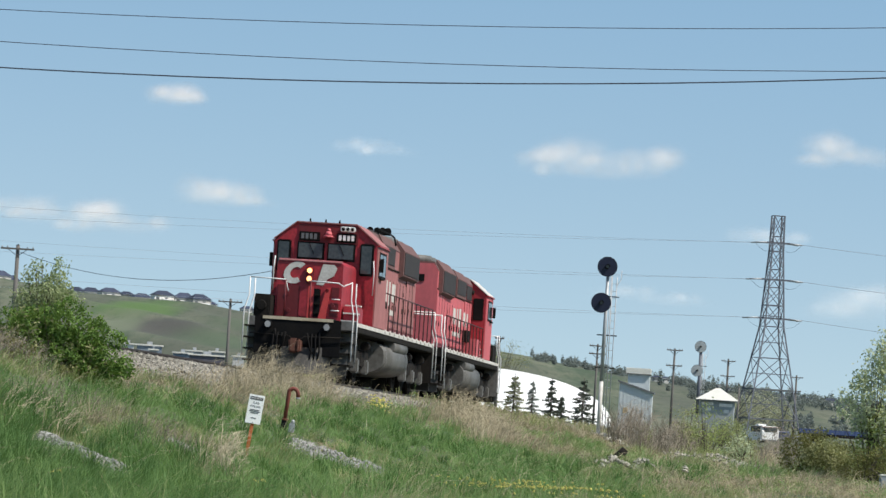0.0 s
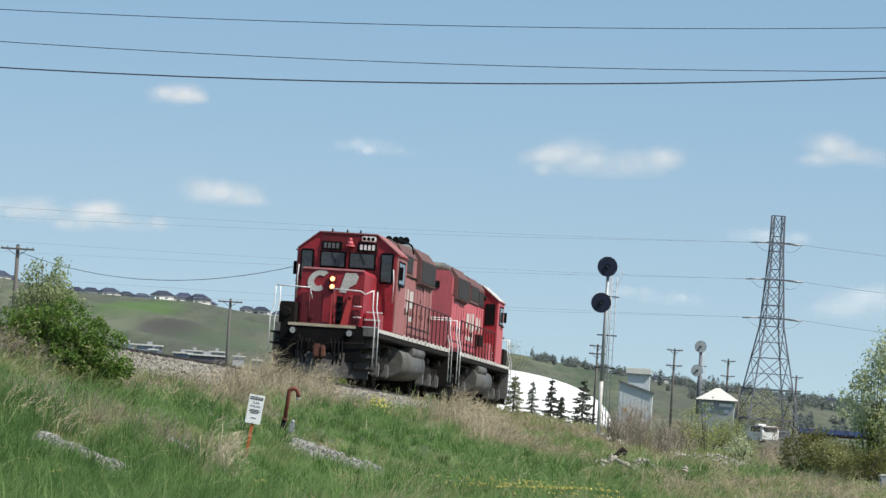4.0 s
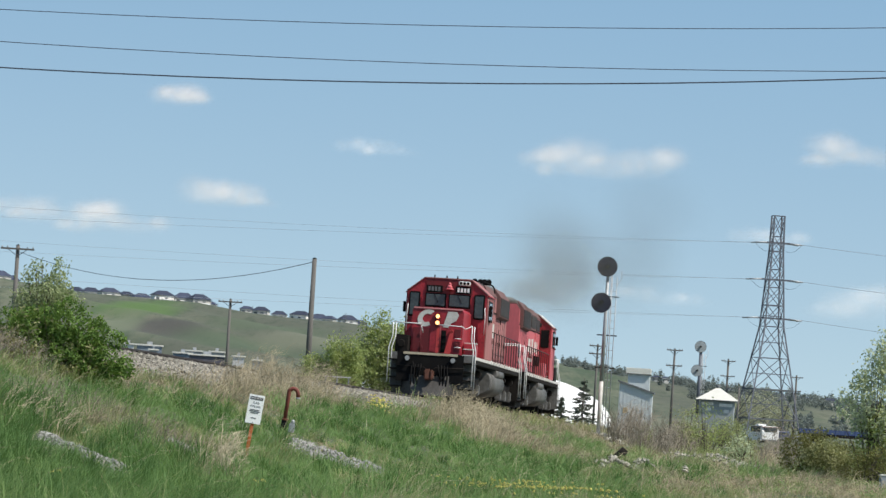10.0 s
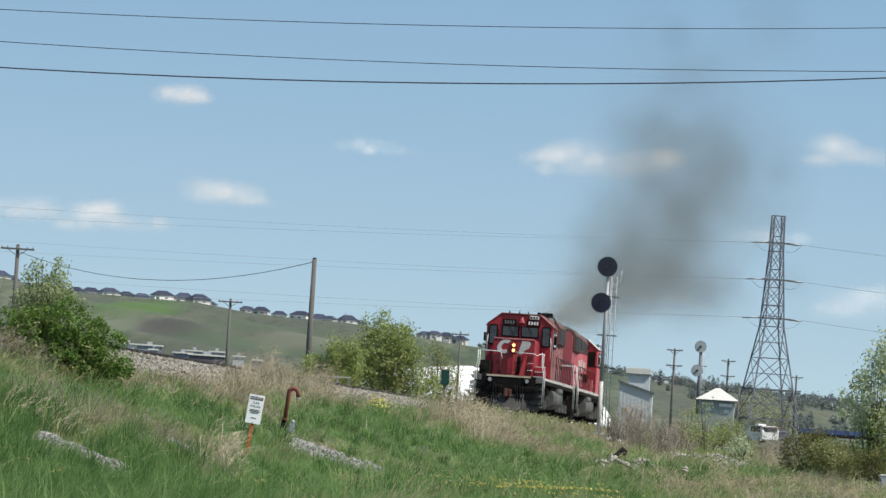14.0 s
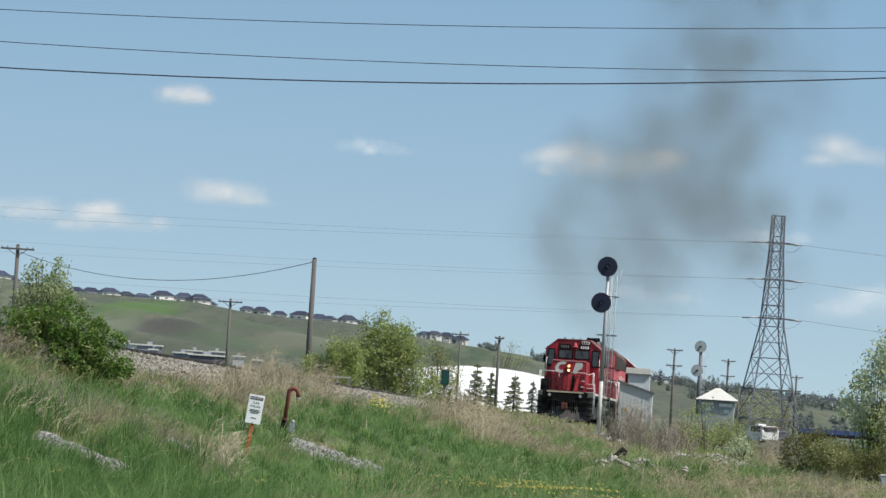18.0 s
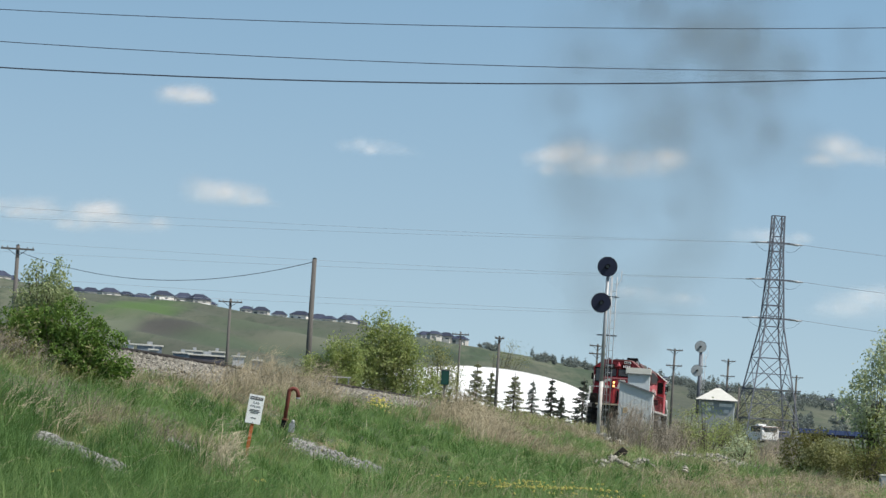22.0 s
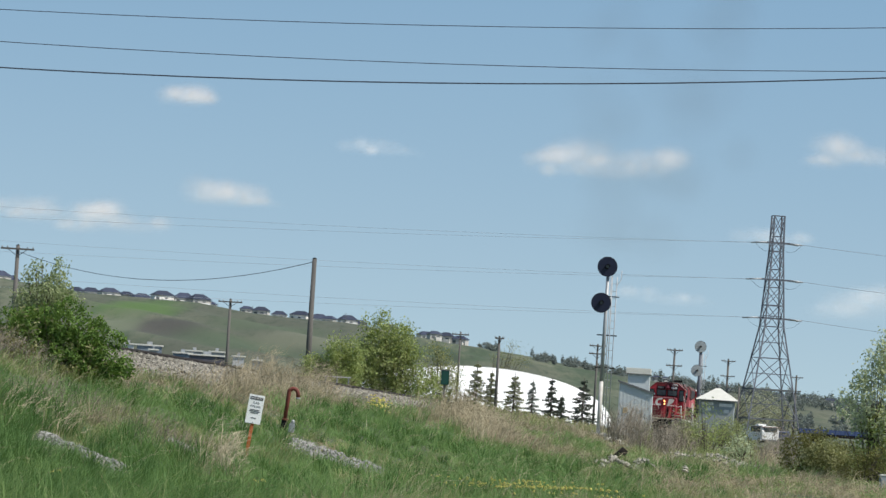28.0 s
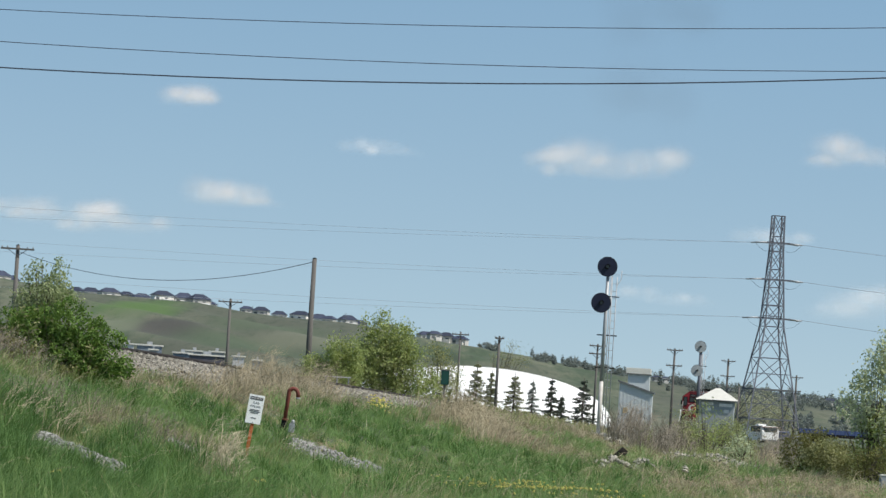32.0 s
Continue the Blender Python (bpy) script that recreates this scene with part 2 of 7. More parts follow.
def waves(x, y, k, seed):
    """Cheap rolling noise for arrays."""
    rs = np.random.RandomState(seed)
    out = 0.0
    for i in range(5):
        a, ph, f = rs.uniform(0, math.tau), rs.uniform(0, math.tau), k * 1.9 ** (i * 0.7)
        out = out + np.sin((x * math.cos(a) + y * math.sin(a)) * f + ph + 1.3 * np.sin((x * math.sin(a) - y * math.cos(a)) * f * 0.6)) / (1 + i * 0.6)
    return out / 2.5


def ground_z(x, y):
    x, y = np.asarray(x, float), np.asarray(y, float)
    base = np.where(y < 55, 0.45 * smooth(-10, 50, y), 0.45 - 0.0009 * (np.clip(y, 55, 700) - 55))
    s = (x - track_x(y)) / 1.005
    w = smooth(8.8, 2.4, s) * smooth(-8.8, -2.4, s) * smooth(1500, 700, y)
    z = base + (rail_z(y) - 0.62 - base) * w
    z = z + 0.05 * waves(x, y, 0.9, 3) * smooth(20, 45, y) * (1 - smooth(4.5, 3.2, np.abs(s)))
    z = z + 0.10 * waves(x, y, 0.22, 4) * smooth(30, 60, y) * (1 - smooth(7, 4, np.abs(s)))
    r = np.hypot(x, y)
    az = np.degrees(np.arctan2(x, y))
    top = np.interp(az, [p[0] for p in RIDGE], [p[1] for p in RIDGE])
    top = np.where(np.abs(az) > 100, 6.0, top)
    up = smooth(850, 1980, r + 90 * waves(x, y, 0.006, 9))
    hill = top * up * (1 + 0.10 * waves(x, y, 0.012, 7) * (1 - up) * 4 * up)
    hill = hill + 7.5 * waves(x + 0.35 * y, 0.18 * y, 0.024, 17) * up * (1 - up) * 4 * smooth(2.5, -1.0, az)
    hill = hill - smooth(2050, 2900, r) * top * 0.55
    return z + hill


# ground: one sheet on rings round the viewer, out to the horizon
GRASS = mat("grass_ground", (0.05, 0.09, 0.03), (0.085, 0.088, 0.045), 0.35, rough=0.95, fine=5.0, bump=0.6, bscale=9.0)


def ground_material():
    m = GRASS
    n, l = m.node_tree.nodes, m.node_tree.links
    b = n["Principled BSDF"]
    near = b.inputs["Base Color"].links[0].from_socket
    tc = n.new("ShaderNodeTexCoord")
    far_map = n.new("ShaderNodeMapping")
    far_map.inputs["Scale"].default_value = (1.0, 0.11, 1.0)
    far_map.inputs["Rotation"].default_value = (0, 0, 0.05)
    l.new(tc.outputs["Object"], far_map.inputs["Vector"])
    na, nb, nc = (n.new("ShaderNodeTexNoise") for _ in range(3))
    for q, s, d in ((na, 0.016, 6), (nb, 0.045, 12), (nc, 0.26, 8)):
        q.inputs["Scale"].default_value, q.inputs["Detail"].default_value = s, d
        l.new(far_map.outputs[0], q.inputs["Vector"])
    def ramp(sock, c0, c1, a, z):
        r, x = n.new("ShaderNodeMapRange"), n.new("ShaderNodeMix")
        r.inputs["From Min"].default_value, r.inputs["From Max"].default_value = a, z
        x.data_type = "RGBA"
        l.new(sock, r.inputs["Value"])
        l.new(r.outputs[0], x.inputs[0])
        for i, c in ((6, c0), (7, c1)):
            if isinstance(c, tuple):
                x.inputs[i].default_value = (*c, 1)
            else:
                l.new(c, x.inputs[i])
        return x.outputs[2]
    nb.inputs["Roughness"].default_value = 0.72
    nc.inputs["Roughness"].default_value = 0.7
    # far colours: greyed for haze, their contrast imitating light and shade on the folds
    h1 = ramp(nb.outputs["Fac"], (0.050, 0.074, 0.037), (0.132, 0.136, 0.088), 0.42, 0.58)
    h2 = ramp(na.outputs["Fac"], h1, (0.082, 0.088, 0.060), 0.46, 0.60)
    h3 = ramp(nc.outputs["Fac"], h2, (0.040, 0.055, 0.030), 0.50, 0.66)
    # two patches with a shape of their own: a fresh green fold and a brown gully
    for place, size, colour, part_of in (((-114, 1610, 30), (17, 130, 40), (0.075, 0.135, 0.032), 0.9), ((-94, 1440, 20), (17, 65, 40), (0.058, 0.054, 0.046), 0.9), ((-66, 1408, 17), (30, 60, 40), (0.06, 0.088, 0.045), 0.7),
                                         ((-109, 1398, 19), (9, 160, 40), (0.13, 0.15, 0.09), 0.7), ((-63, 1542, 25), (26, 60, 40), (0.075, 0.10, 0.055), 0.7), ((-34, 1406, 15), (12, 90, 40), (0.065, 0.09, 0.048), 0.7), ((-46, 1468, 21), (20, 50, 40), (0.15, 0.155, 0.105), 0.6)):
        dv, sv, le, wob, mp, mk = (n.new("ShaderNodeVectorMath"), n.new("ShaderNodeVectorMath"), n.new("ShaderNodeVectorMath"), n.new("ShaderNodeMath"), n.new("ShaderNodeMapRange"), n.new("ShaderNodeMix"))
        dv.operation, sv.operation, le.operation = "SUBTRACT", "DIVIDE", "LENGTH"
        dv.inputs[1].default_value, sv.inputs[1].default_value = place, size
        l.new(tc.outputs["Object"], dv.inputs[0])
        l.new(dv.outputs[0], sv.inputs[0])
        l.new(sv.outputs[0], le.inputs[0])
        l.new(le.outputs["Value"], wob.inputs[0])
        l.new(nb.outputs["Fac"], wob.inputs[1])
        mp.interpolation_type = "SMOOTHSTEP"
        mp.inputs["From Min"].default_value, mp.inputs["From Max"].default_value = 0.9, 1.7
        mp.inputs["To Min"].default_value, mp.inputs["To Max"].default_value = part_of, 0.0
        l.new(wob.outputs[0], mp.inputs["Value"])
        mk.data_type = "RGBA"
        mk.inputs[7].default_value = (*colour, 1)
        l.new(mp.outputs[0], mk.inputs[0])
        l.new(h3, mk.inputs[6])
        h3 = mk.outputs[2]
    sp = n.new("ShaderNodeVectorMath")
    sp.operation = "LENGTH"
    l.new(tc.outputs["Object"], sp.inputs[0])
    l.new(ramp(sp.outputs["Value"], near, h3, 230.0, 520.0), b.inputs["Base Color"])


ground_material()


def build_ground():
    az = np.concatenate([np.arange(-180, -40, 10.0), np.arange(-40, -9, 2.0), np.arange(-9, 9.01, 0.12), np.arange(11, 40, 2.0), np.arange(40, 180, 10.0)])
    rr = np.concatenate([np.linspace(0.5, 38, 12), np.geomspace(40, 4600, 470)])
    A, R = np.meshgrid(np.radians(az), rr)
    X, Y = R * np.sin(A), R * np.cos(A)
    Z = ground_z(X, Y)
    n, k = A.shape
    verts = np.stack([X, Y, Z], -1).reshape(-1, 3)
    i, j = np.meshgrid(np.arange(n - 1), np.arange(k), indexing="ij")
    j2 = (j + 1) % k
    faces = np.stack([i * k + j, i * k + j2, (i + 1) * k + j2, (i + 1) * k + j], -1).reshape(-1, 4)
    me = bpy.data.meshes.new("ground")
    me.from_pydata(verts.tolist(), [], faces.tolist() + [list(range(k))[::-1]])
    me.shade_smooth()
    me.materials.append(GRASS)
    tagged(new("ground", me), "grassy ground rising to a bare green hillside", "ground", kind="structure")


build_ground()


# ---- railway track ----
def along(s, y, dz=0.0):
    """A place s metres to the right of the track's centre line."""
    return (track_x(y) + s / 1.005, y - s * 0.1, float(rail_z(y)) + dz)


def build_track():
    road = thing("railway_track", pose(0, 0, 0), "single railway track of rusty rails on tarred sleepers", "railway track", kind="structure")
    prof = ((-0.07, -0.17), (0.07, -0.17), (0.07, -0.15), (0.012, -0.13), (0.012, -0.05), (0.036, -0.035), (0.036, 0.0), (-0.036, 0.0), (-0.036, -0.035), (-0.012, -0.05), (-0.012, -0.13), (-0.07, -0.15))
    ys = list(range(30, 441, 5))
    for side in (-0.752, 0.752):
        bm = bmesh.new()
        rings = [[bm.verts.new(along(side + p[0], y, p[1])) for p in prof] for y in ys]
        for a, b in zip(rings, rings[1:]):
            for i in range(12):
                bm.faces.new((a[i], a[(i + 1) % 12], b[(i + 1) % 12], b[i]))
        bmesh.ops.recalc_face_normals(bm, faces=bm.faces)
        part("rail", bm, STEEL, road, "rust-brown steel rail")
    # ballast bed, rough shoulders
    bm = bmesh.new()
    cross = (-4.2, -3.4, -2.6, -1.9, -1.5, -0.7, 0, 0.7, 1.5, 1.9, 2.6, 3.4, 4.2)
    hz = (-1.05, -0.75, -0.45, -0.22, -0.2, -0.21, -0.22, -0.21, -0.2, -0.22, -0.45, -0.75, -1.05)
    rows = []
    for y in np.arange(30, 440, 1.0):
        rows.append([bm.verts.new(Vector(along(s, y, h)) + Vector((0, 0, random.uniform(-0.04, 0.04)))) for s, h in zip(cross, hz)])
    for a, b in zip(rows, rows[1:]):
        for i in range(len(cross) - 1):
            bm.faces.new((a[i], a[i + 1], b[i + 1], b[i]))
    tagged(part("ballast_bed", bm, BALLAST_BED), "grey crushed-stone ballast bed under the track", "ballast", kind="structure")
    return road


track = build_track()


# ---- locomotives ----
GLASS = mat("dark_cab_glass", (0.03, 0.036, 0.038), (0.06, 0.07, 0.07), 1.5, rough=0.06, spec=0.4)
LENS = mat("clear_lens", (0.36, 0.36, 0.35), (0.24, 0.24, 0.24), 5.0, rough=0.2)
LAMP = glow_mat("lit_headlight", (1.0, 0.50, 0.16), 2.2)
# pale pink puts the sun's highlight on the nose top into the colour
NOSE_CAP = mat("pink_highlight_red", (0.62, 0.24, 0.24), (0.5, 0.18, 0.18), 3.0, rough=0.6)
NOSE_BRIGHT = mat("bright_nose_red", (0.56, 0.055, 0.05), (0.44, 0.045, 0.045), 2.0, rough=0.5)
DECK, ROOF = 1.60, 4.35


def ring_arc(bm, cx, cz, ra, rb, a0, a1, y0, y1, slant=0.0, n=14):
    """Part of a flat ring standing in the x-z plane, with thickness."""
    outer = [(cx + ra * math.cos(radians(a0 + (a1 - a0) * i / n)), cz + rb * math.sin(radians(a0 + (a1 - a0) * i / n))) for i in range(n + 1)]
    inner = [(cx + ra * 0.45 * math.cos(radians(a0 + (a1 - a0) * i / n)), cz + rb * 0.5 * math.sin(radians(a0 + (a1 - a0) * i / n))) for i in range(n + 1)]
    lean = lambda p: (p[0] + slant * (p[1] - cz), p[1])
    for i in range(n):
        prism(bm, [lean(outer[i]), lean(outer[i + 1]), lean(inner[i + 1]), lean(inner[i])], "y", y0, y1)
    return bm


def sag_pts(a, b, droop, n=8):
    a, b = Vector(a), Vector(b)
    return [a.lerp(b, i / n) - Vector((0, 0, droop * 4 * (i / n) * (1 - i / n))) for i in range(n + 1)]


def wheelset(parent, y):
    w = part("wheelset", rod((-0.75, 0, 0), (0.75, 0, 0), 0.09, seg=10), GRIME, parent)
    w.location = (0, y, 0.508)
    for s in (-1, 1):
        bm = rod((s * 0.70, 0, 0), (s * 0.83, 0, 0), 0.508, seg=20)
        cyl(bm, (s * 0.66, 0, 0), (s * 0.70, 0, 0), 0.535, seg=20)
        cyl(bm, (s * 0.83, 0, 0), (s * 0.87, 0, 0), 0.16, seg=10)
        for i in range(6):
            a = i * math.tau / 6
            cyl(bm, (s * 0.84, 0.3 * math.cos(a), 0.3 * math.sin(a)), (s * 0.85, 0.3 * math.cos(a), 0.3 * math.sin(a)), 0.05, seg=6)
        part("wheel", bm, GRIME, w)
    return w


def locomotive(m, label, hood, cabm, nosem, front_white, roofm, roof_rail):
    """Six-axle road switcher, its cab end towards -y, 0 at the front coupler's face, z from the rail head."""
    L = thing("diesel_locomotive", m, label, "locomotive", group="coupled locomotives")
    axles = []
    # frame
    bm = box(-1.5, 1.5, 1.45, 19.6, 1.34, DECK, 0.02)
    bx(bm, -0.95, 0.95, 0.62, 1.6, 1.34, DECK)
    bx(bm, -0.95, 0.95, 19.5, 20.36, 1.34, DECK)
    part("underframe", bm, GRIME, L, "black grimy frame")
    for s in (-1, 1):
        part("side_sill", box(s * 1.505 - 0.012, s * 1.505 + 0.012, 1.45, 19.6, 1.50, 1.60), DIRTY_WHITE, L, "dirty white sill stripe")
    for y, d in ((0.60, -1), (20.38, 1)):
        bm = box(-1.2, 1.2, y - 0.03, y + 0.03, 0.62, 1.60, 0.01)
        part("pilot", bm, BLACK, L, "black pilot plate")
        part("sill_plate", box(-0.98, 0.98, min(y + d * 0.035, y + d * 0.05), max(y + d * 0.035, y + d * 0.05), 1.54, 1.62), front_white, L, "white end sill")
        # plough
        bm = prism(bmesh.new(), [(y + d * 0.05, 0.84), (y + d * 0.40, 0.16), (y + d * 0.34, 0.14), (y + d * 0.02, 0.78)], "x", -0.62, 0.62)
        for s in (-1, 1):
            prism(bm, [(s * 0.55, y + d * 0.1), (s * 1.38, y - d * 0.25), (s * 1.38, y - d * 0.32), (s * 0.55, y + d * 0.02)], "z", 0.18, 0.86)
        part("snow_plough", bm, PLOW, L, "worn grey steel plough")
        bm = box(-0.16, 0.16, min(y, y + d * 0.35), max(y, y + d * 0.35), 0.72, 1.02, 0.02)
        bx(bm, -0.14, 0.10, min(y + d * 0.35, y + d * 0.6), max(y + d * 0.35, y + d * 0.6), 0.68, 1.06, 0.05)
        bx(bm, 0.08, 0.19, min(y + d * 0.42, y + d * 0.62), max(y + d * 0.42, y + d * 0.62), 0.70, 1.04, 0.04)
        part("coupler", bm, RUST, L, "rusty knuckle coupler")
        for s in (-1, 1):
            bm = rod((s * 0.82, y + d * 0.03, 1.40), (s * 0.82, y + d * 0.14, 1.40), 0.115, 0.105, 14)
            dl = part("ditch_light", bm, BLACK, L)
            part("lens", rod((s * 0.82, y + d * 0.14, 1.40), (s * 0.82, y + d * 0.15, 1.40), 0.085, seg=14), LENS, dl)
            for k in range(3):
                x = s * (0.42 + 0.11 * k)
                part("air_hose", tube([(x, y + d * 0.03, 1.2), (x, y + d * 0.14, 1.1), (x + s * 0.02, y + d * 0.16, 0.75), (x - s * 0.02, y + d * 0.2, 0.5)], 0.025), BLACK, L)
            # corner steps
            ya, yb = sorted((y + d * 0.02, y - d * 0.86))
            xa, xb = sorted((s * 1.0, s * 1.5))
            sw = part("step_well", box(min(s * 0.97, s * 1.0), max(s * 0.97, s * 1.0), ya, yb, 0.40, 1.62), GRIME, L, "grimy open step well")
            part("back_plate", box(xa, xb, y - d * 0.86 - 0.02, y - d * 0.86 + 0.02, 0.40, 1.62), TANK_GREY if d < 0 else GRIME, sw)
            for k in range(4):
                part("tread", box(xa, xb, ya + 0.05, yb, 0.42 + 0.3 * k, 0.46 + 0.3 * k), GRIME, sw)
            for yy in (y + d * 0.0, y - d * 0.84):
                part("grab_iron", tube([(s * 1.52, yy, 0.55), (s * 1.52, yy, 1.75), (s * 1.42, yy - d * 0.1, 2.15), (s * 1.42, yy - d * 0.1, 2.62)], 0.019), WHITE_PAINT, L, "white grab iron")
    # front rails
    part("front_handrail", tube([(-1.42, 0.7, 2.62), (-0.42, 0.66, 2.60), (-0.34, 0.66, 2.30)], 0.018), WHITE_PAINT, L, "white front handrail")
    part("front_handrail", tube([(0.20, 0.66, 2.60), (1.05, 0.68, 2.58), (1.18, 0.7, 2.50), (1.42, 0.75, 2.62)], 0.018), WHITE_PAINT, L, "white front handrail")
    for x in (-0.42, 0.28):
        part("rail_post", tube([(x, 0.66, 1.62), (x, 0.66, 2.60)], 0.022), RED_DEEP, L)
    part("end_handrail", tube([(-1.42, 20.2, 2.62), (1.42, 20.2, 2.62)], 0.018), WHITE_PAINT, L)
    # nose
    np_ = [(-0.93, DECK), (-0.93, 3.12), (-0.86, 3.22), (0.86, 3.22), (0.93, 3.12), (0.93, DECK)]
    bm = prism(bmesh.new(), np_, "y", 2.15, 4.80)
    nose = part("nose", bm, nosem, L, "red low nose with headlights")
    # thin strip that paints the lit top edge of the nose
    part("nose_cap", box(-0.90, 0.90, 2.12, 2.18, 3.17, 3.226, 0.012), NOSE_CAP, nose, "nose top edge with its sunlit highlight coloured pink")
    part("nose_door", box(-0.26, 0.30, 2.12, 2.15, 1.70, 2.54, 0.01), nosem, nose)
    part("door_panel", box(-0.02, 0.14, 2.112, 2.12, 1.66, 2.52, 0.003), NOSE_BRIGHT, nose, "brighter red strip on the nose door")
    # no hollow here: a flat black plate stands for the recess's shade
    part("ladder_recess", box(0.16, 0.34, 2.112, 2.12, 1.70, 2.46, 0.003), BLACK, nose, "flat black panel standing for the shaded step recess")
    for k in range(3):
        part("recess_step", box(0.16, 0.34, 2.06, 2.118, 1.80 + 0.24 * k, 1.83 + 0.24 * k), GRIME, nose)
    part("brace_panel", prism(bmesh.new(), [(0.30, 1.66), (0.52, 1.66), (0.62, 2.50), (0.50, 2.50)], "y", 2.10, 2.125), NOSE_BRIGHT, nose, "bright red slanted panel")
    # two small panels; the wide third paints the shade on the nose's lower left
    for x0, x1, z0, z1 in ((0.64, 0.86, 2.26, 2.52), (0.62, 0.86, 1.72, 2.10), (-0.88, -0.10, 1.64, 2.52)):
        part("access_panel", box(x0, x1, 2.13, 2.15, z0, z1, 0.008), RED_DEEP, nose)
    bm = ring_arc(bmesh.new(), -0.40, 2.86, 0.33, 0.30, 52, 308, 2.132, 2.146, 0.25, 20)
    part("nose_marking", bm, DIRTY_WHITE, nose, "worn white crescent marking")
    bm = prism(bmesh.new(), [(0.20, 2.57), (0.40, 2.56), (0.50, 2.72), (0.68, 2.82), (0.76, 3.02), (0.68, 3.12), (0.36, 3.12)], "y", 2.132, 2.146)
    part("nose_marking", bm, DIRTY_WHITE, nose, "worn white slanted block marking")
    hb = part("headlight_housing", box(-0.11, 0.11, 2.08, 2.15, 2.58, 3.06, 0.03), RED_DEEP, nose)
    for z in (2.93, 2.71):
        part("headlight_rim", rod((0, 2.085, z), (0, 2.06, z), 0.092, 0.088, 16), NOSE_BRIGHT, hb)
        part("headlight", rod((0, 2.062, z), (0, 2.045, z), 0.068, 0.06, 14), LAMP, hb, "lit warm headlight")
    part("nose_battery_box", box(-1.42, -0.97, 1.55, 2.9, DECK, 2.22, 0.03), GRIME, L, "black equipment box")
    part("nose_battery_box", box(0.97, 1.40, 2.3, 3.3, DECK, 2.05, 0.03), nosem, L)
    for k in range(3):
        part("cab_step", box(0.98, 1.42, 1.9 + 0.35 * k, 2.2 + 0.35 * k, DECK + 0.02 + 0.22 * k, DECK + 0.06 + 0.22 * k), DIRTY_WHITE, L, "pale step tread")
    for x, z in ((-0.60, 2.30), (0.52, 2.42), (0.70, 2.02), (-0.55, 1.85)):
        part("round_cap", rod((x, 2.13, z), (x, 2.10, z), 0.06, 0.055, 12), RED_DEEP, nose)
    for z in (1.9, 2.2):
        part("nose_grab", tube([(0.66, 2.10, z), (0.90, 2.10, z)], 0.014), WHITE_PAINT, nose, "white grab iron")
    part("brake_wheel_housing", rod((-1.2, 1.54, 1.92), (-1.2, 1.48, 1.92), 0.14, 0.12, 16), GRIME, L)
    part("jumper_cable", tube(sag_pts((-0.62, 0.52, 1.30), (-0.30, 0.40, 1.22), 0.5), 0.03), BLACK, L)
    part("jumper_cable", tube(sag_pts((0.30, 0.40, 1.22), (0.66, 0.52, 1.30), 0.55), 0.03), BLACK, L)
    part("uncoupling_lever", tube([(-1.3, 0.52, 1.15), (-0.2, 0.50, 1.12), (-0.1, 0.38, 1.0)], 0.016), GRIME, L)
    part("uncoupling_lever", tube([(0.1, 0.38, 1.0), (0.2, 0.50, 1.12), (1.3, 0.52, 1.15)], 0.016), GRIME, L)
    # cab
    cp = [(-1.48, DECK), (-1.48, 3.86), (-0.86, ROOF), (0.86, ROOF), (1.48, 3.86), (1.48, DECK)]
    cab = part("cab", prism(bmesh.new(), cp, "y", 3.95, 6.25), cabm, L, "red crew cab")
    cab.location.y = 0.85
    part("cab_roof", prism(bmesh.new(), [(-1.51, 3.86), (-1.51, 3.89), (-0.87, ROOF + 0.035), (0.87, ROOF + 0.035), (1.51, 3.89), (1.51, 3.86), (0.86, ROOF + 0.003), (-0.86, ROOF + 0.003)], "y", 3.90, 6.3), roofm, cab)
    part("cab_side_panel", box(1.48, 1.515, 3.97, 6.23, DECK + 0.02, 3.80), hood, cab, "dusty faded side of the cab")
    part("cab_side_panel", box(-1.515, -1.48, 3.97, 6.23, DECK + 0.02, 3.80), hood, cab)
    part("header_panel", box(-0.80, 0.92, 3.925, 3.95, 3.82, 4.31), RED_DEEP, cab, "sooty dark red panel over the windscreens")
    for x0, x1 in ((-0.82, -0.03), (0.05, 0.86)):
        fr = part("windscreen_frame", box(x0, x1, 3.925, 3.95, 3.34, 3.84, 0.012), BLACK, cab)
        part("windscreen", box(x0 + 0.05, x1 - 0.05, 3.91, 3.926, 3.40, 3.79), GLASS, fr)
        part("wiper", rod((x0 + 0.35, 3.9, 3.80), (x0 + 0.5, 3.9, 3.5), 0.01, seg=5), BLACK, fr)
    for s in (-1, 1):
        x0, x1 = sorted((s * 1.0, s * 1.40))
        fr = part("corner_window_frame", box(x0, x1, 3.925, 3.95, 2.98, 3.86, 0.03), BLACK, cab)
        part("corner_window", box(x0 + 0.05, x1 - 0.05, 3.91, 3.926, 3.04, 3.80), GLASS, fr)
        x0, x1 = sorted((s * 1.515, s * 1.535))
        fr = part("side_window_frame", box(x0, x1, 4.35, 5.75, 2.98, 3.68), BLACK, cab)
        for y0, y1 in ((4.42, 5.02), (5.08, 5.68)):
            part("side_window", box(min(x0, x1) - 0.004, max(x0, x1) + 0.004, y0, y1, 3.04, 3.62), GLASS, fr)
        part("corner_rail", tube([(s * 1.44, 3.86, 2.45), (s * 1.45, 3.84, 3.05), (s * 1.42, 3.84, 3.4)], 0.018), WHITE_PAINT, cab, "white rail at the cab corner")
        x0, x1 = sorted((s * 1.02, s * 1.40))
        fr = part("rear_window_frame", box(x0, x1, 6.25, 6.275, 2.95, 3.72, 0.02), BLACK, cab)
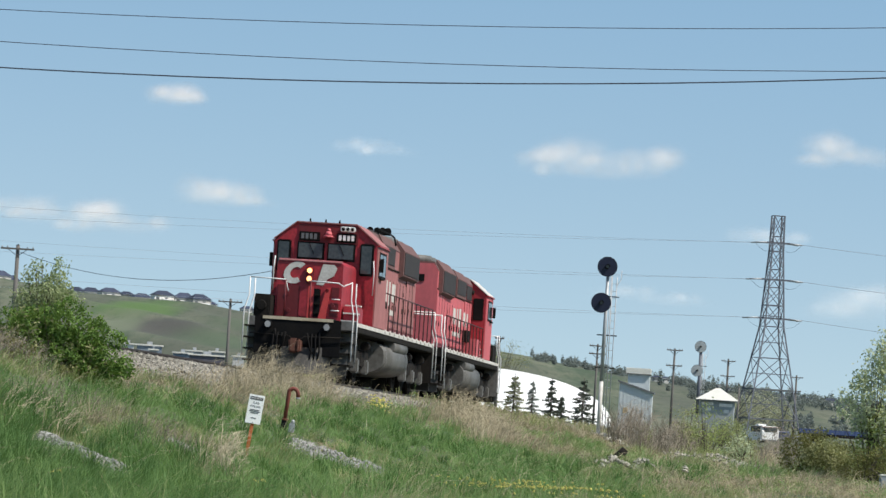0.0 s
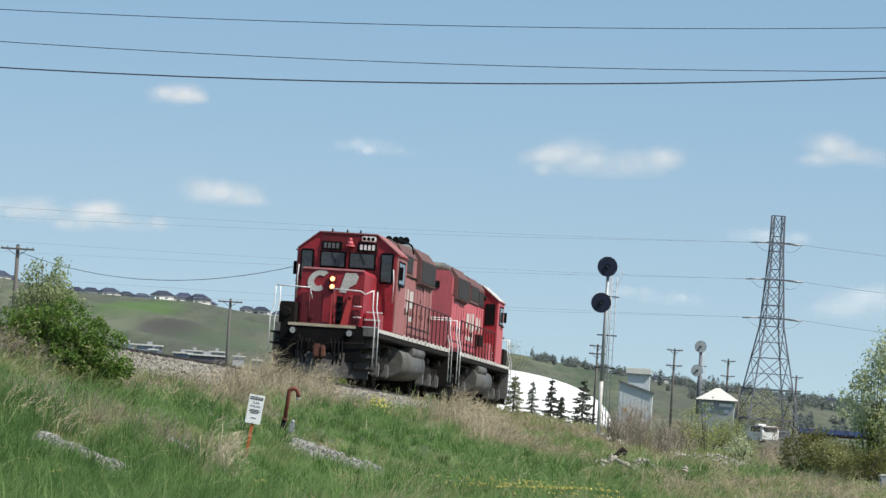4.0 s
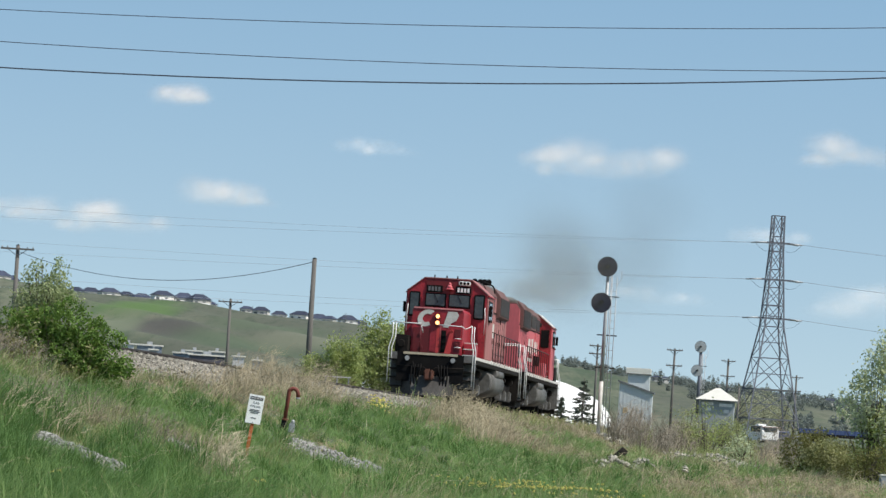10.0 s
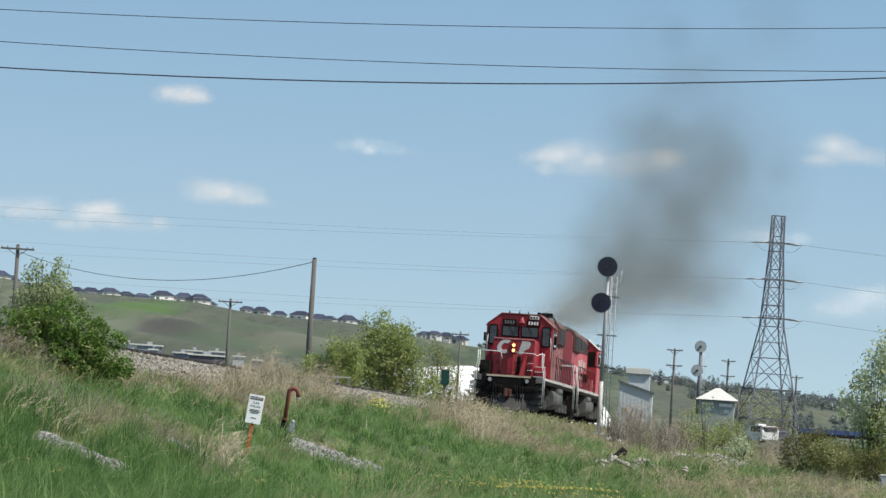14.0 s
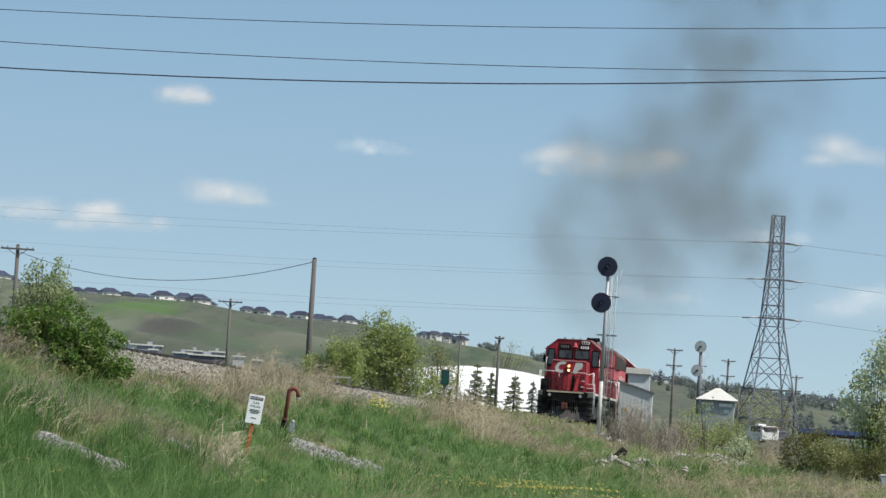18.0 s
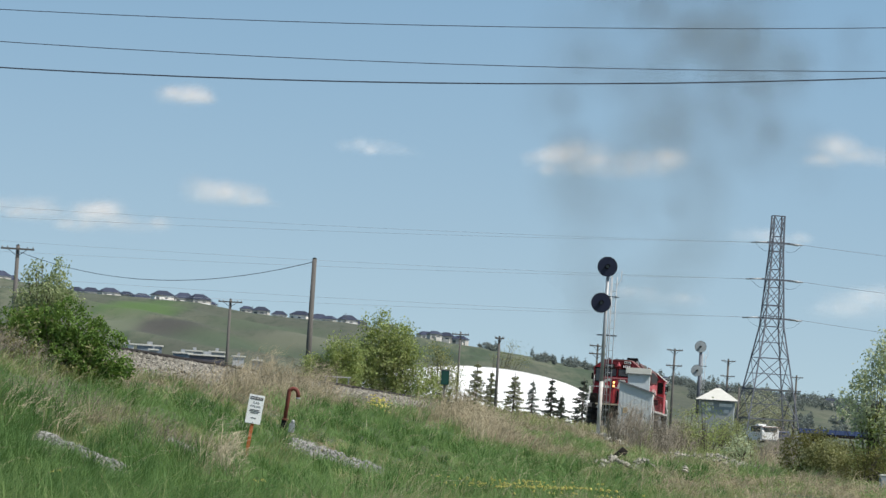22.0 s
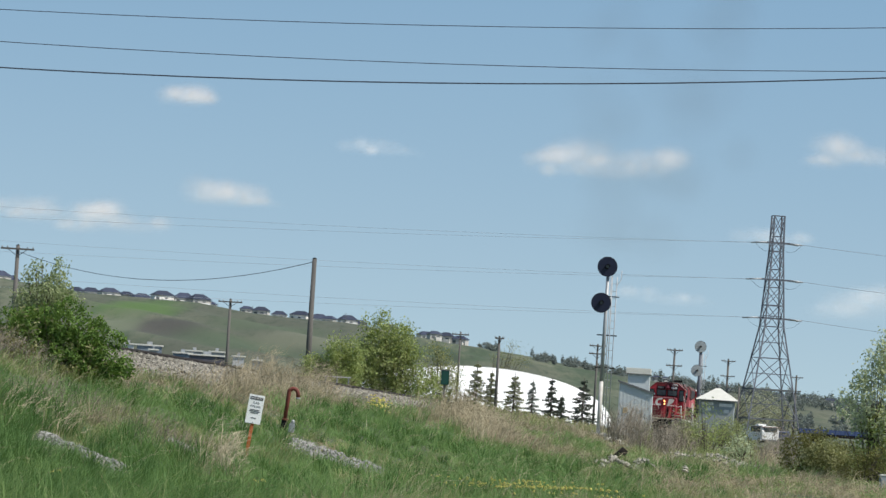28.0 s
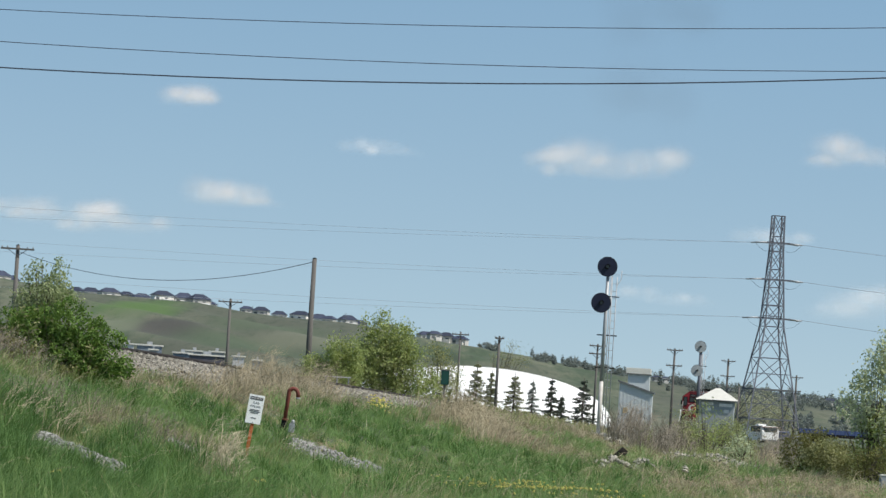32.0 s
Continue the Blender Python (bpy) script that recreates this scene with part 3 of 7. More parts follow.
        part("rear_window", box(x0 + 0.05, x1 - 0.05, 6.27, 6.285, 3.02, 3.65), GLASS, fr)
        part("rear_door", box(x0 - 0.02, x1 + 0.02, 6.25, 6.262, DECK + 0.05, 2.9, 0.006), cabm, cab)
        part("rain_strip", box(min(s * 1.50, s * 1.56), max(s * 1.50, s * 1.56), 3.95, 6.25, 3.80, 3.845, 0.008), cabm, cab)
        part("arm_rest", box(min(s * 1.53, s * 1.60), max(s * 1.53, s * 1.60), 4.4, 5.0, 2.93, 2.98, 0.01), GRIME, cab)
        part("side_mirror", box(min(s * 1.55, s * 1.66), max(s * 1.55, s * 1.66), 4.26, 4.30, 3.12, 3.50, 0.01), BLACK, cab)
    for x0, x1, bars in ((-0.78, -0.18, GREY_TRIM), (0.30, 0.87, WHITE_PAINT)):
        nb = part("number_board", box(x0, x1, 3.895, 3.925, 3.86, 4.11, 0.012), BLACK, cab, "black number board")
        for k in range(4):
            xa = x0 + 0.07 + k * 0.122
            part("figure_bar", box(xa, xa + 0.08, 3.888, 3.896, 3.91, 4.06), bars, nb, "pale figure reduced to a bar")
    cl = part("class_lights", box(0.40, 0.84, 3.86, 3.925, 4.15, 4.30, 0.025), WHITE_PAINT, cab, "white class-light housing")
    for x in (0.49, 0.62, 0.75):
        part("lens", rod((x, 3.86, 4.225), (x, 3.85, 4.225), 0.052, seg=12), BLACK, cl)
    bm = bmesh.new()
    for a, b, ra, rb in ((3.98, 4.02, 0.16, 0.13), (4.02, 4.14, 0.12, 0.07), (4.14, 4.22, 0.07, 0.04)):
        cyl(bm, (0.08, 3.80, a), (0.08, 3.80, b), ra, rb, 14)
    cyl(bm, (0.08, 3.80, 4.2), (0.08, 3.95, 4.22), 0.02, seg=6)
    part("bell", bm, RED_SECOND, cab, "red-painted bell")
    for x in (-0.55, -0.1, 0.3):
        part("antenna", rod((x, 4.3, ROOF + 0.03), (x, 4.3, ROOF + 0.14), 0.03, 0.02, 6), BLACK, cab)
    # long hood
    H = 0.95
    hp = [(-H, DECK), (-H, 4.14), (-0.80, 4.34), (0.80, 4.34), (H, 4.14), (H, DECK)]
    hd = part("long_hood", prism(bmesh.new(), hp, "y", 7.05, 18.25), hood, L, "long engine hood with side doors")
    part("hood_roof", prism(bmesh.new(), [(-0.97, 4.13), (-0.80, 4.40), (0.80, 4.40), (0.97, 4.13)], "y", 7.1, 18.2), ROOF_BROWN, hd, "sooty brown hood roof")
    for s in (-1, 1):
        for k in range(1, 15):
            y0 = 6.45 + k * 0.79
            x0, x1 = sorted((s * (H + 0.002), s * (H + 0.028)))
            # dark strip that stands for the shadow in the gap between doors
            part("door_seam", box(min(s * (H + 0.002), s * (H + 0.031)), max(s * (H + 0.002), s * (H + 0.031)), y0 - 0.042, y0 - 0.008, DECK + 0.22, 3.20 if 3 < k < 12 else 3.5), GRIME, hd)
            dr = part("hood_door", box(x0, x1, y0, y0 + 0.74, DECK + 0.22, 3.20 if 3 < k < 12 else 3.5, 0.006), hood, hd)
            part("latch", box(min(s * (H + 0.028), s * (H + 0.05)), max(s * (H + 0.028), s * (H + 0.05)), y0 + 0.66, y0 + 0.71, 2.35, 2.5), GRIME, dr)
        part("hood_base", box(min(s * (H + 0.002), s * (H + 0.04)), max(s * (H + 0.002), s * (H + 0.04)), 9.1, 18.2, DECK, DECK + 0.20), RED_DEEP, hd, "dark red strip along the deck")
        part("upper_seam", box(min(s * (H + 0.002), s * (H + 0.03)), max(s * (H + 0.002), s * (H + 0.03)), 7.1, 18.2, 3.52, 3.555), GRIME, hd)
        # dynamic brake blister and grilles
        x0, x1 = sorted((s * 0.93, s * 1.16))
        bl = part("brake_blister", prism(bmesh.new(), [(s * 0.9, 3.46), (s * 1.0, 3.54), (s * 1.0, 4.16), (s * 0.85, 4.42)], "y", 9.6, 12.6), ROOF_BROWN, hd, "flared brake grid housing")
        part("grille", box(min(s * 1.002, s * 1.02), max(s * 1.002, s * 1.02), 9.75, 12.45, 3.64, 4.12), GRILLE, bl, "dusty intake grille")
        g = part("radiator_flare", prism(bmesh.new(), [(s * 0.9, 3.32), (s * 1.10, 3.45), (s * 1.10, 4.18), (s * 0.82, 4.50)], "y", 13.95, 17.9), ROOF_BROWN, hd, "flared radiator housing")
        part("grille", box(min(s * 1.102, s * 1.12), max(s * 1.102, s * 1.12), 14.1, 17.75, 3.5, 4.14), GRILLE, g, "dark radiator grille")
        part("inertial_grille", box(min(s * (H + 0.002), s * (H + 0.03)), max(s * (H + 0.002), s * (H + 0.03)), 7.3, 9.1, 3.6, 4.08), GRILLE, hd)
        for k, (z0, z1, y0, y1) in enumerate(((2.55, 3.18, 10.7, 11.3), (2.2, 2.5, 10.8, 11.1), (2.45, 3.15, 11.7, 12.0), (2.6, 3.12, 12.4, 13.2), (2.2, 2.35, 11.4, 13.2), (2.6, 3.1, 8.4, 8.8), (2.65, 3.1, 9.2, 9.9), (2.3, 2.45, 8.4, 9.8))):
            part("side_marking", box(min(s * (H + 0.03), s * (H + 0.036)), max(s * (H + 0.03), s * (H + 0.036)), y0, y1, z0, z1), DIRTY_WHITE, hd, "worn white marking")
        for k in range(7):
            z0 = DECK + 0.25 + 0.2 * (k % 3)
            part("hinge", box(min(s * (H + 0.03), s * (H + 0.045)), max(s * (H + 0.03), s * (H + 0.045)), 7.2 + 1.58 * k, 7.26 + 1.58 * k, z0 + 0.6, z0 + 0.72), GRIME, hd)
        part("sand_filler", rod((s * (H + 0.0), 7.35, 3.9), (s * (H + 0.1), 7.35, 3.9), 0.09, seg=10), GRIME, hd)
        part("battery_box", box(min(s * 0.96, s * 1.38), max(s * 0.96, s * 1.38), 7.15, 9.0, DECK, 2.25, 0.02), hood, L, "low battery box beside the hood")
        part("equipment_box", box(min(s * 0.96, s * 1.2), max(s * 0.96, s * 1.2), 9.1, 9.9, 2.1, 2.5, 0.02), GRIME, L)
        for k in range(3):
            part("cab_rear_step", box(min(s * 1.02, s * 1.42), max(s * 1.02, s * 1.42), 7.12 + 0.05 * k, 7.30 + 0.05 * k, 1.72 + 0.2 * k, 1.75 + 0.2 * k), DIRTY_WHITE if k < 2 else RAIL_DARK, L, "pale step tread")
        # walkway rail
        part("walkway_rail", tube([(s * 1.46, 7.25, 2.66), (s * 1.46, 19.4, 2.66)], 0.02), RAIL_DARK, L)
        for k in range(12):
            st = part("stanchion", rod((s * 1.46, 7.35 + k * 1.08, 1.62), (s * 1.46, 7.35 + k * 1.08, 2.66), 0.021, seg=5), RAIL_DARK, L)
            part("socket", rod((s * 1.525, 7.35 + k * 1.08, 1.52), (s * 1.525, 7.35 + k * 1.08, 1.63), 0.026, seg=6), DIRTY_WHITE, st, "white stanchion foot")
    part("number_board", box(-0.5, 0.5, 18.25, 18.28, 3.75, 3.98), BLACK, hd)
    rl = part("rear_headlight", rod((0, 18.24, 3.55), (0, 18.35, 3.55), 0.2, 0.18, 14), DIRTY_WHITE, hd)
    part("lens", rod((0, 18.35, 3.55), (0, 18.36, 3.55), 0.12, seg=12), BLACK, rl)
    for y in (10.3, 11.6):
        part("brake_fan", rod((0, y, 4.38), (0, y, 4.54), 0.62, 0.60, 20), GRILLE, hd)
    for y in (14.85, 16.1, 17.3):
        part("radiator_fan", rod((0, y, 4.38), (0, y, 4.62), 0.60, 0.58, 20), TANK_GREY, hd)
    part("exhaust_stack", box(-0.3, 0.3, 13.2, 13.8, 4.38, 4.62, 0.03), GRIME, hd)
    bm = bmesh.new()
    for x, dy in ((0.22, 0), (0.42, 0.12), (0.60, 0.02), (0.76, 0.1)):
        cyl(bm, (x, 12.6 + dy, 4.62), (x, 12.15 + dy, 4.64), 0.05, 0.11, 10)
    cyl(bm, (0.15, 12.6, 4.57), (0.80, 12.6, 4.57), 0.04, seg=6)
    cyl(bm, (0.45, 12.6, 4.38), (0.45, 12.6, 4.6), 0.04, seg=6)
    for s in (-1, 1) if roof_rail else ():
        part("roof_grab", tube([(s * 0.84, 9.4, 4.40), (s * 0.88, 9.4, 4.53), (s * 0.88, 12.5, 4.53), (s * 0.93, 12.62, 4.48), (s * 0.98, 12.66, 4.25)], 0.03), BLACK, hd, "black roof handrail")
    part("air_horn", bm, BLACK, hd, "black multi-trumpet air horn")
    # underneath
    ft = [(1.5 * math.copysign(abs(math.cos(radians(a))) ** 0.55, math.cos(radians(a))), 0.86 + 0.5 * math.copysign(abs(math.sin(radians(a))) ** 0.7, math.sin(radians(a)))) for a in range(0, 360, 12)]
    bm = prism(bmesh.new(), ft, "y", 7.6, 13.3)
    for f in bm.faces:
        f.smooth = len(f.verts) == 4
    tank = part("fuel_tank", bm, TANK_GREY, L, "dusty grey fuel tank")
    for y in (8.2, 12.7):
        part("tank_strap", prism(bmesh.new(), [(p[0] * 1.003, 0.86 + (p[1] - 0.86) * 1.006) for p in ft], "y", y, y + 0.05), TANK_GREY, tank)
    for s in (-1, 1):
        part("air_reservoir", rod((s * 1.33, 9.9, 1.22), (s * 1.33, 13.0, 1.22), 0.19, seg=14), TANK_GREY, L, "grey cylindrical air reservoir")
    for cy in (4.05, 16.95):
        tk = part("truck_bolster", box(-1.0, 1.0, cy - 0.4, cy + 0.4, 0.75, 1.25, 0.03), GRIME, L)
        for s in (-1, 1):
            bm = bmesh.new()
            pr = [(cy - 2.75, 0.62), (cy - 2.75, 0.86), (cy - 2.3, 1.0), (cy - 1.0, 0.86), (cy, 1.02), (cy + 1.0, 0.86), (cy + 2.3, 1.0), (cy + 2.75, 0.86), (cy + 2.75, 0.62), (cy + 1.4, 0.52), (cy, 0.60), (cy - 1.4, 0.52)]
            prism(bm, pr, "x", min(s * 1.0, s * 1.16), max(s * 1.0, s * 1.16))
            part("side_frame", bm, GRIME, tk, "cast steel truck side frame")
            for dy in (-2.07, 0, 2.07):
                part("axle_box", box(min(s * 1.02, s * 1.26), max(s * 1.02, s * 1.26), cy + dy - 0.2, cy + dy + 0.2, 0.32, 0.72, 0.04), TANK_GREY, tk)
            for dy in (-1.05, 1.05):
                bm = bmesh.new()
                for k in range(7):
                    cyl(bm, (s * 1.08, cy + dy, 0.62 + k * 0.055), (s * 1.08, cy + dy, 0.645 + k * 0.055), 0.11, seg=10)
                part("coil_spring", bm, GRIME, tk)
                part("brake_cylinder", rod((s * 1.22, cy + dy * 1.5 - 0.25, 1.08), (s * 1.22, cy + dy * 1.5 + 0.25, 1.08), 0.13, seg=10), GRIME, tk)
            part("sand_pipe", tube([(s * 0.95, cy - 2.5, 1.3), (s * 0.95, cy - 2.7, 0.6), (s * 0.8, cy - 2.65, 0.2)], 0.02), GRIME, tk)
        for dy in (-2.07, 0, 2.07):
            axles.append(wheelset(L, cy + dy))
    return L, axles


def proportion(L, axles):
    """Bring a unit to its true proportions: a little slimmer and longer, measured from the headlights."""
    m = Matrix.Translation((0, NOSE, 0)) @ Matrix.Diagonal((0.955, STRETCH, 1, 1)) @ Matrix.Translation((0, -NOSE, 0))
    for ob in L.children_recursive:
        if ob in axles:
            ob.location.y = NOSE + (ob.location.y - NOSE) * STRETCH
        elif ob.parent not in axles:
            ob.data.transform(Matrix.Translation((0, -ob.location.y - ob.parent.location.y, 0)) @ m @ Matrix.Translation((0, ob.location.y + ob.parent.location.y, 0)))


NOSE, STRETCH = 2.14, 1.075
UNIT, PITCH = 20.98 * STRETCH - NOSE * (STRETCH - 1), 23.0
LOCO_LABEL = "red road-switcher diesel locomotive with white handrails and lit headlights"
loco_a, axles_a = locomotive(pose(0, 0, 0), LOCO_LABEL, RED_FADED, RED, RED, CREAM_DIRTY, RED_FADED, True)
# the second cab's roof is white to imitate sun on its slope
loco_b, axles_b = locomotive(pose(0, 0, 0), "brighter red diesel locomotive coupled back to back behind the first", RED_SECOND, RED, RED_SECOND, CREAM_DIRTY, DIRTY_WHITE, False)
proportion(loco_a, axles_a)
proportion(loco_b, axles_b)


# ---- lineside signals ----
def gz(x, y):
    return float(ground_z(x, y))


# the blue in this black is the sky's reflection put into the colour
TARGET_BLACK = mat("sky_tinted_black_target", (0.008, 0.010, 0.028), (0.012, 0.015, 0.036), 4.0, rough=0.45)


def signal_mast(m, label, top, heads, facing, white=2.7):
    """Tubular mast with a ladder and round searchlight targets at the given heights."""
    T = thing("railway_signal", m, label, "railway signal", group="railway signals")
    part("foundation", box(-0.35, 0.35, -0.35, 0.35, -0.6, 0.12, 0.03), GREY_WALL, T, "concrete foundation")
    part("mast", rod((0, 0, 0.1), (0, 0, white), 0.09, 0.085, 12), DIRTY_WHITE if facing else GREY_TRIM, T, "white-painted lower mast" if facing else "dull grey lower mast")
    part("upper_mast", rod((0, 0, white), (0, 0, top), 0.085 if facing else 0.13, 0.07 if facing else 0.11, 12), GALV if facing else LATTICE, T, "grey steel mast")
    lad = part("ladder", tube([(0.28, 0.16, 0.3), (0.20, 0.16, top - 0.1)], 0.02), GALV, T, "thin steel ladder")
    part("ladder_rail", tube([(0.42, 0.30, 0.3), (0.42, 0.30, top - 0.1)], 0.018), GALV, lad)
    part("ladder_rail", tube([(0.16, 0.30, 0.3), (0.16, 0.30, top - 0.1)], 0.018), GALV, lad)
    for k in range(int((top - 0.5) / 0.32)):
        part("rung", rod((0.16, 0.30, 0.5 + 0.32 * k), (0.42, 0.30, 0.5 + 0.32 * k), 0.012, seg=5), GALV, lad)
    for z in (top * 0.42, top * 0.62, top * 0.86):
        part("bracket", tube([(-0.32, 0.05, z), (0.55, 0.3, z)], 0.025), GRIME, T)
    part("hoop", tube([(0.42, 0.3, top - 0.5), (0.6, 0.6, top - 0.2), (0.62, 0.62, top + 0.2)], 0.015), GALV, T)
    for x, z, r in heads:
        bm = rod((x, -0.16, z), (x, -0.19, z), r, r, 32)
        hd = part("target", bm, TARGET_BLACK if facing else GREY_WALL, T, "round black signal target" if facing else "pale back of a round signal target")
        bm = bmesh.new()
        for i in range(32):
            a, b = i * math.tau / 32, (i + 1) * math.tau / 32
            cyl(bm, (x + r * math.cos(a), -0.18, z + r * math.sin(a)), (x + r * math.cos(b), -0.18, z + r * math.sin(b)), 0.014, seg=4, caps=False)
        part("target_rim", bm, GRIME, hd)
        shell = BLACK if facing else GREY_WALL
        part("lamp_case", box(x - 0.16, x + 0.16, -0.14, 0.22, z - 0.22, z + 0.24, 0.05), shell, hd)
        part("lamp_tube", rod((x, -0.2, z), (x, -0.36, z), 0.085, 0.08, 14), shell, hd)
        part("lens", rod((x, -0.36, z), (x, -0.365, z), 0.075, seg=12), GLASS if facing else GREY_TRIM, hd)
        part("lamp_hood", prism(bmesh.new(), [(x + 0.10 * math.cos(radians(a)), z + 0.10 * math.sin(radians(a))) for a in range(0, 181, 20)] + [(x + 0.088 * math.cos(radians(a)), z + 0.088 * math.sin(radians(a))) for a in range(180, -1, -20)], "y", -0.6, -0.2), shell, hd)
        part("head_arm", tube([(x, 0.1, z - 0.25), (0, 0, z - 0.4)], 0.04), GALV, hd)
    return T


signal_mast(pose(7.19, 182, gz(7.19, 182)), "tall trackside signal with two round black targets on a white mast", 7.0, ((-0.053, 7.965 - gz(7.19, 182), 0.42), (-0.23, 6.395 - gz(7.19, 182), 0.42)), True, 2.34)
signal_mast(pose(20.35, 325, gz(20.35, 325)), "distant trackside signal with two pale round targets", 7.5, ((-0.05, 7.27 - gz(20.35, 325), 0.44), (-0.22, 5.42 - gz(20.35, 325), 0.44)), False)


# ---- poles, wires and the lattice tower ----
def pole(x, y, top, r, arms, label):
    z = gz(x, y) - 0.1
    T = thing("utility_pole", pose(x, y, z), label, "utility pole", group="wooden utility poles")
    h = top - z
    part("post", rod((0, 0, 0), (0, 0, h), r * 1.25, r * 0.85, 12), POLE_WOOD, T)
    for az, w in arms:
        a = part("crossarm", box(-w / 2, w / 2, -r - 0.1, -r, az - z - 0.06, az - z + 0.06, 0.01), POLE_WOOD, T, "wooden crossarm")
        for k in (-0.46, -0.3, 0.3, 0.46):
            part("insulator", rod((k * w, -r - 0.05, az - z + 0.06), (k * w, -r - 0.05, az - z + 0.2), 0.05, 0.03, 8), GREY_WALL, a)
        for s in (-1, 1):
            part("brace", tube([(s * w * 0.28, -r - 0.05, az - z - 0.05), (0, -r - 0.02, az - z - 0.5)], 0.02), GRIME, a)
    part("pole_cap", rod((0, 0, h), (0, 0, h + 0.06), r * 0.9, r * 0.3, 12), GRIME, T)
    return T


pole(-7.26, 240, 9.38, 0.15, (), "plain dark wooden pole carrying one drooping cable")
pole(-29.2, 290, 10.6, 0.15, ((10.35, 2.3),), "wooden utility pole with a single crossarm behind the bushes")
pole(-19.8, 400, 10.2, 0.14, ((9.95, 2.3),), "wooden utility pole with a single crossarm before the hill")
pole(2.3, 420, 8.85, 0.10, ((8.6, 1.7),), "wooden utility pole before the white dome")
pole(5.9, 400, 8.3, 0.13, ((8.15, 0.9),), "wooden pole before the white dome")
pole(16.4, 430, 8.65, 0.11, ((8.5, 1.7), (7.7, 1.7)), "wooden pole with two crossarms beside the signal")
pole(25.4, 450, 9.05, 0.12, ((8.9, 1.7), (7.25, 1.7)), "wooden pole with two crossarms beyond the track")
pole(38.8, 560, 9.95, 0.15, ((9.7, 1.9), (7.7, 1.9)), "wooden pole with two crossarms near the pylon")
pole(53.1, 620, 9.1, 0.15, ((8.8, 1.9), (6.8, 1.5)), "wooden pole with two crossarms behind the pylon")


def sag(a, b, droop, n=30):
    a, b = Vector(a), Vector(b)
    return [a.lerp(b, i / n) - Vector((0, 0, droop * 4 * (i / n) * (1 - i / n))) for i in range(n + 1)]


def wire(a, b, droop, r, material, label, name="overhead_wire"):
    tagged(part(name, tube(sag(a, b, droop), r, 5), material), label, "overhead wire", group="overhead wires")


# near spans high across the view
wire((-22, 80, 8.72), (24, 80, 10.955), 1.0, 0.0075, WIRE, "thin dark overhead wire against the sky")
wire((-22, 80, 8.32), (24, 80, 9.964), 1.05, 0.0075, WIRE, "thin dark overhead wire against the sky")
wire((-22, 80, 7.867), (24, 80, 10.61), 1.487, 0.013, WIRE, "thicker black overhead cable against the sky")
wire((-7.3, 240, 9.2), (-29.2, 290, 10.2), 1.5, 0.018, WIRE, "drooping cable between two wooden poles")

TOWER = (44.25, 560)


def lattice_tower():
    x0, y0 = TOWER
    z0 = gz(x0, y0)
    T = thing("transmission_tower", pose(x0, y0, z0, 0, 0, 12), "tall grey steel lattice transmission tower", "transmission tower")
    H = 29.4 - z0
    lev = [0, 3.1, 7.0, 11.2, 15.4, 18.2, 20.6, 23.0, 25.4, 27.4, H]

    def half(z):
        return float(np.interp(z, [0, 15.4, 25.4, H], [3.85, 1.3, 0.78, 0.70]))
    sx = ((-1, -1), (1, -1), (1, 1), (-1, 1))
    for s in sx:
        part("leg", tube([(s[0] * half(z), s[1] * half(z), z) for z in lev], 0.11, 4), LATTICE, T)
        part("footing", box(s[0] * 3.85 - 0.35, s[0] * 3.85 + 0.35, s[1] * 3.85 - 0.35, s[1] * 3.85 + 0.35, -0.5, 0.25, 0.04), GREY_WALL, T)
    for i, (a, b) in enumerate(zip(lev, lev[1:])):
        for k in range(4):
            p, q = sx[k], sx[(k + 1) % 4]
            ha, hb = half(a), half(b)
            A, B = Vector((p[0] * ha, p[1] * ha, a)), Vector((q[0] * ha, q[1] * ha, a))
            C, D = Vector((p[0] * hb, p[1] * hb, b)), Vector((q[0] * hb, q[1] * hb, b))
            w = 0.06
            if i == 0:
                part("diagonal", tube([A, (C + D) / 2], w, 4), LATTICE, T)
                part("diagonal", tube([B, (C + D) / 2], w, 4), LATTICE, T)
            else:
                part("diagonal", tube([A, D], w, 4), LATTICE, T)
                part("diagonal", tube([B, C], w, 4), LATTICE, T)
                if i < 5:
                    m = (A + B + C + D) / 4
                    part("redundant_brace", tube([(A + C) / 2, m, (B + D) / 2], 0.04, 4), LATTICE, T)
            part("girt", tube([C, D], 0.15 if i < 2 else 0.10 if i in (4, 7) else 0.06, 4), GREY_TRIM if i < 2 else LATTICE, T)
    for z, w in ((25.6 - z0 + 0.2, 1.6), (20.8 - z0 + 0.1, 2.0), (15.7 - z0 + 0.05, 2.2)):
        part("crossarm", box(-w, w, -0.9, -0.75, z - 0.09, z + 0.09), LATTICE, T, "steel crossarm")
        part("crossarm", box(-w, w, 0.75, 0.9, z - 0.09, z + 0.09), LATTICE, T)
        for s in (-1, 1):
            for k in (0, 1):
                y = -0.82 + 1.64 * k
                part("insulator_string", rod((s * w, y, z), (s * (w + 1.7), y, z - 0.12), 0.09, 0.09, 8), GALV, T, "pale insulator string")
            part("jumper_loop", tube(sag((s * w + s * 1.6, -0.82, z - 0.1), (s * (w * 0.2), -1.0, z - 0.5), 0.9, 8), 0.02, 4), WIRE, T)
    return T


lattice_tower()
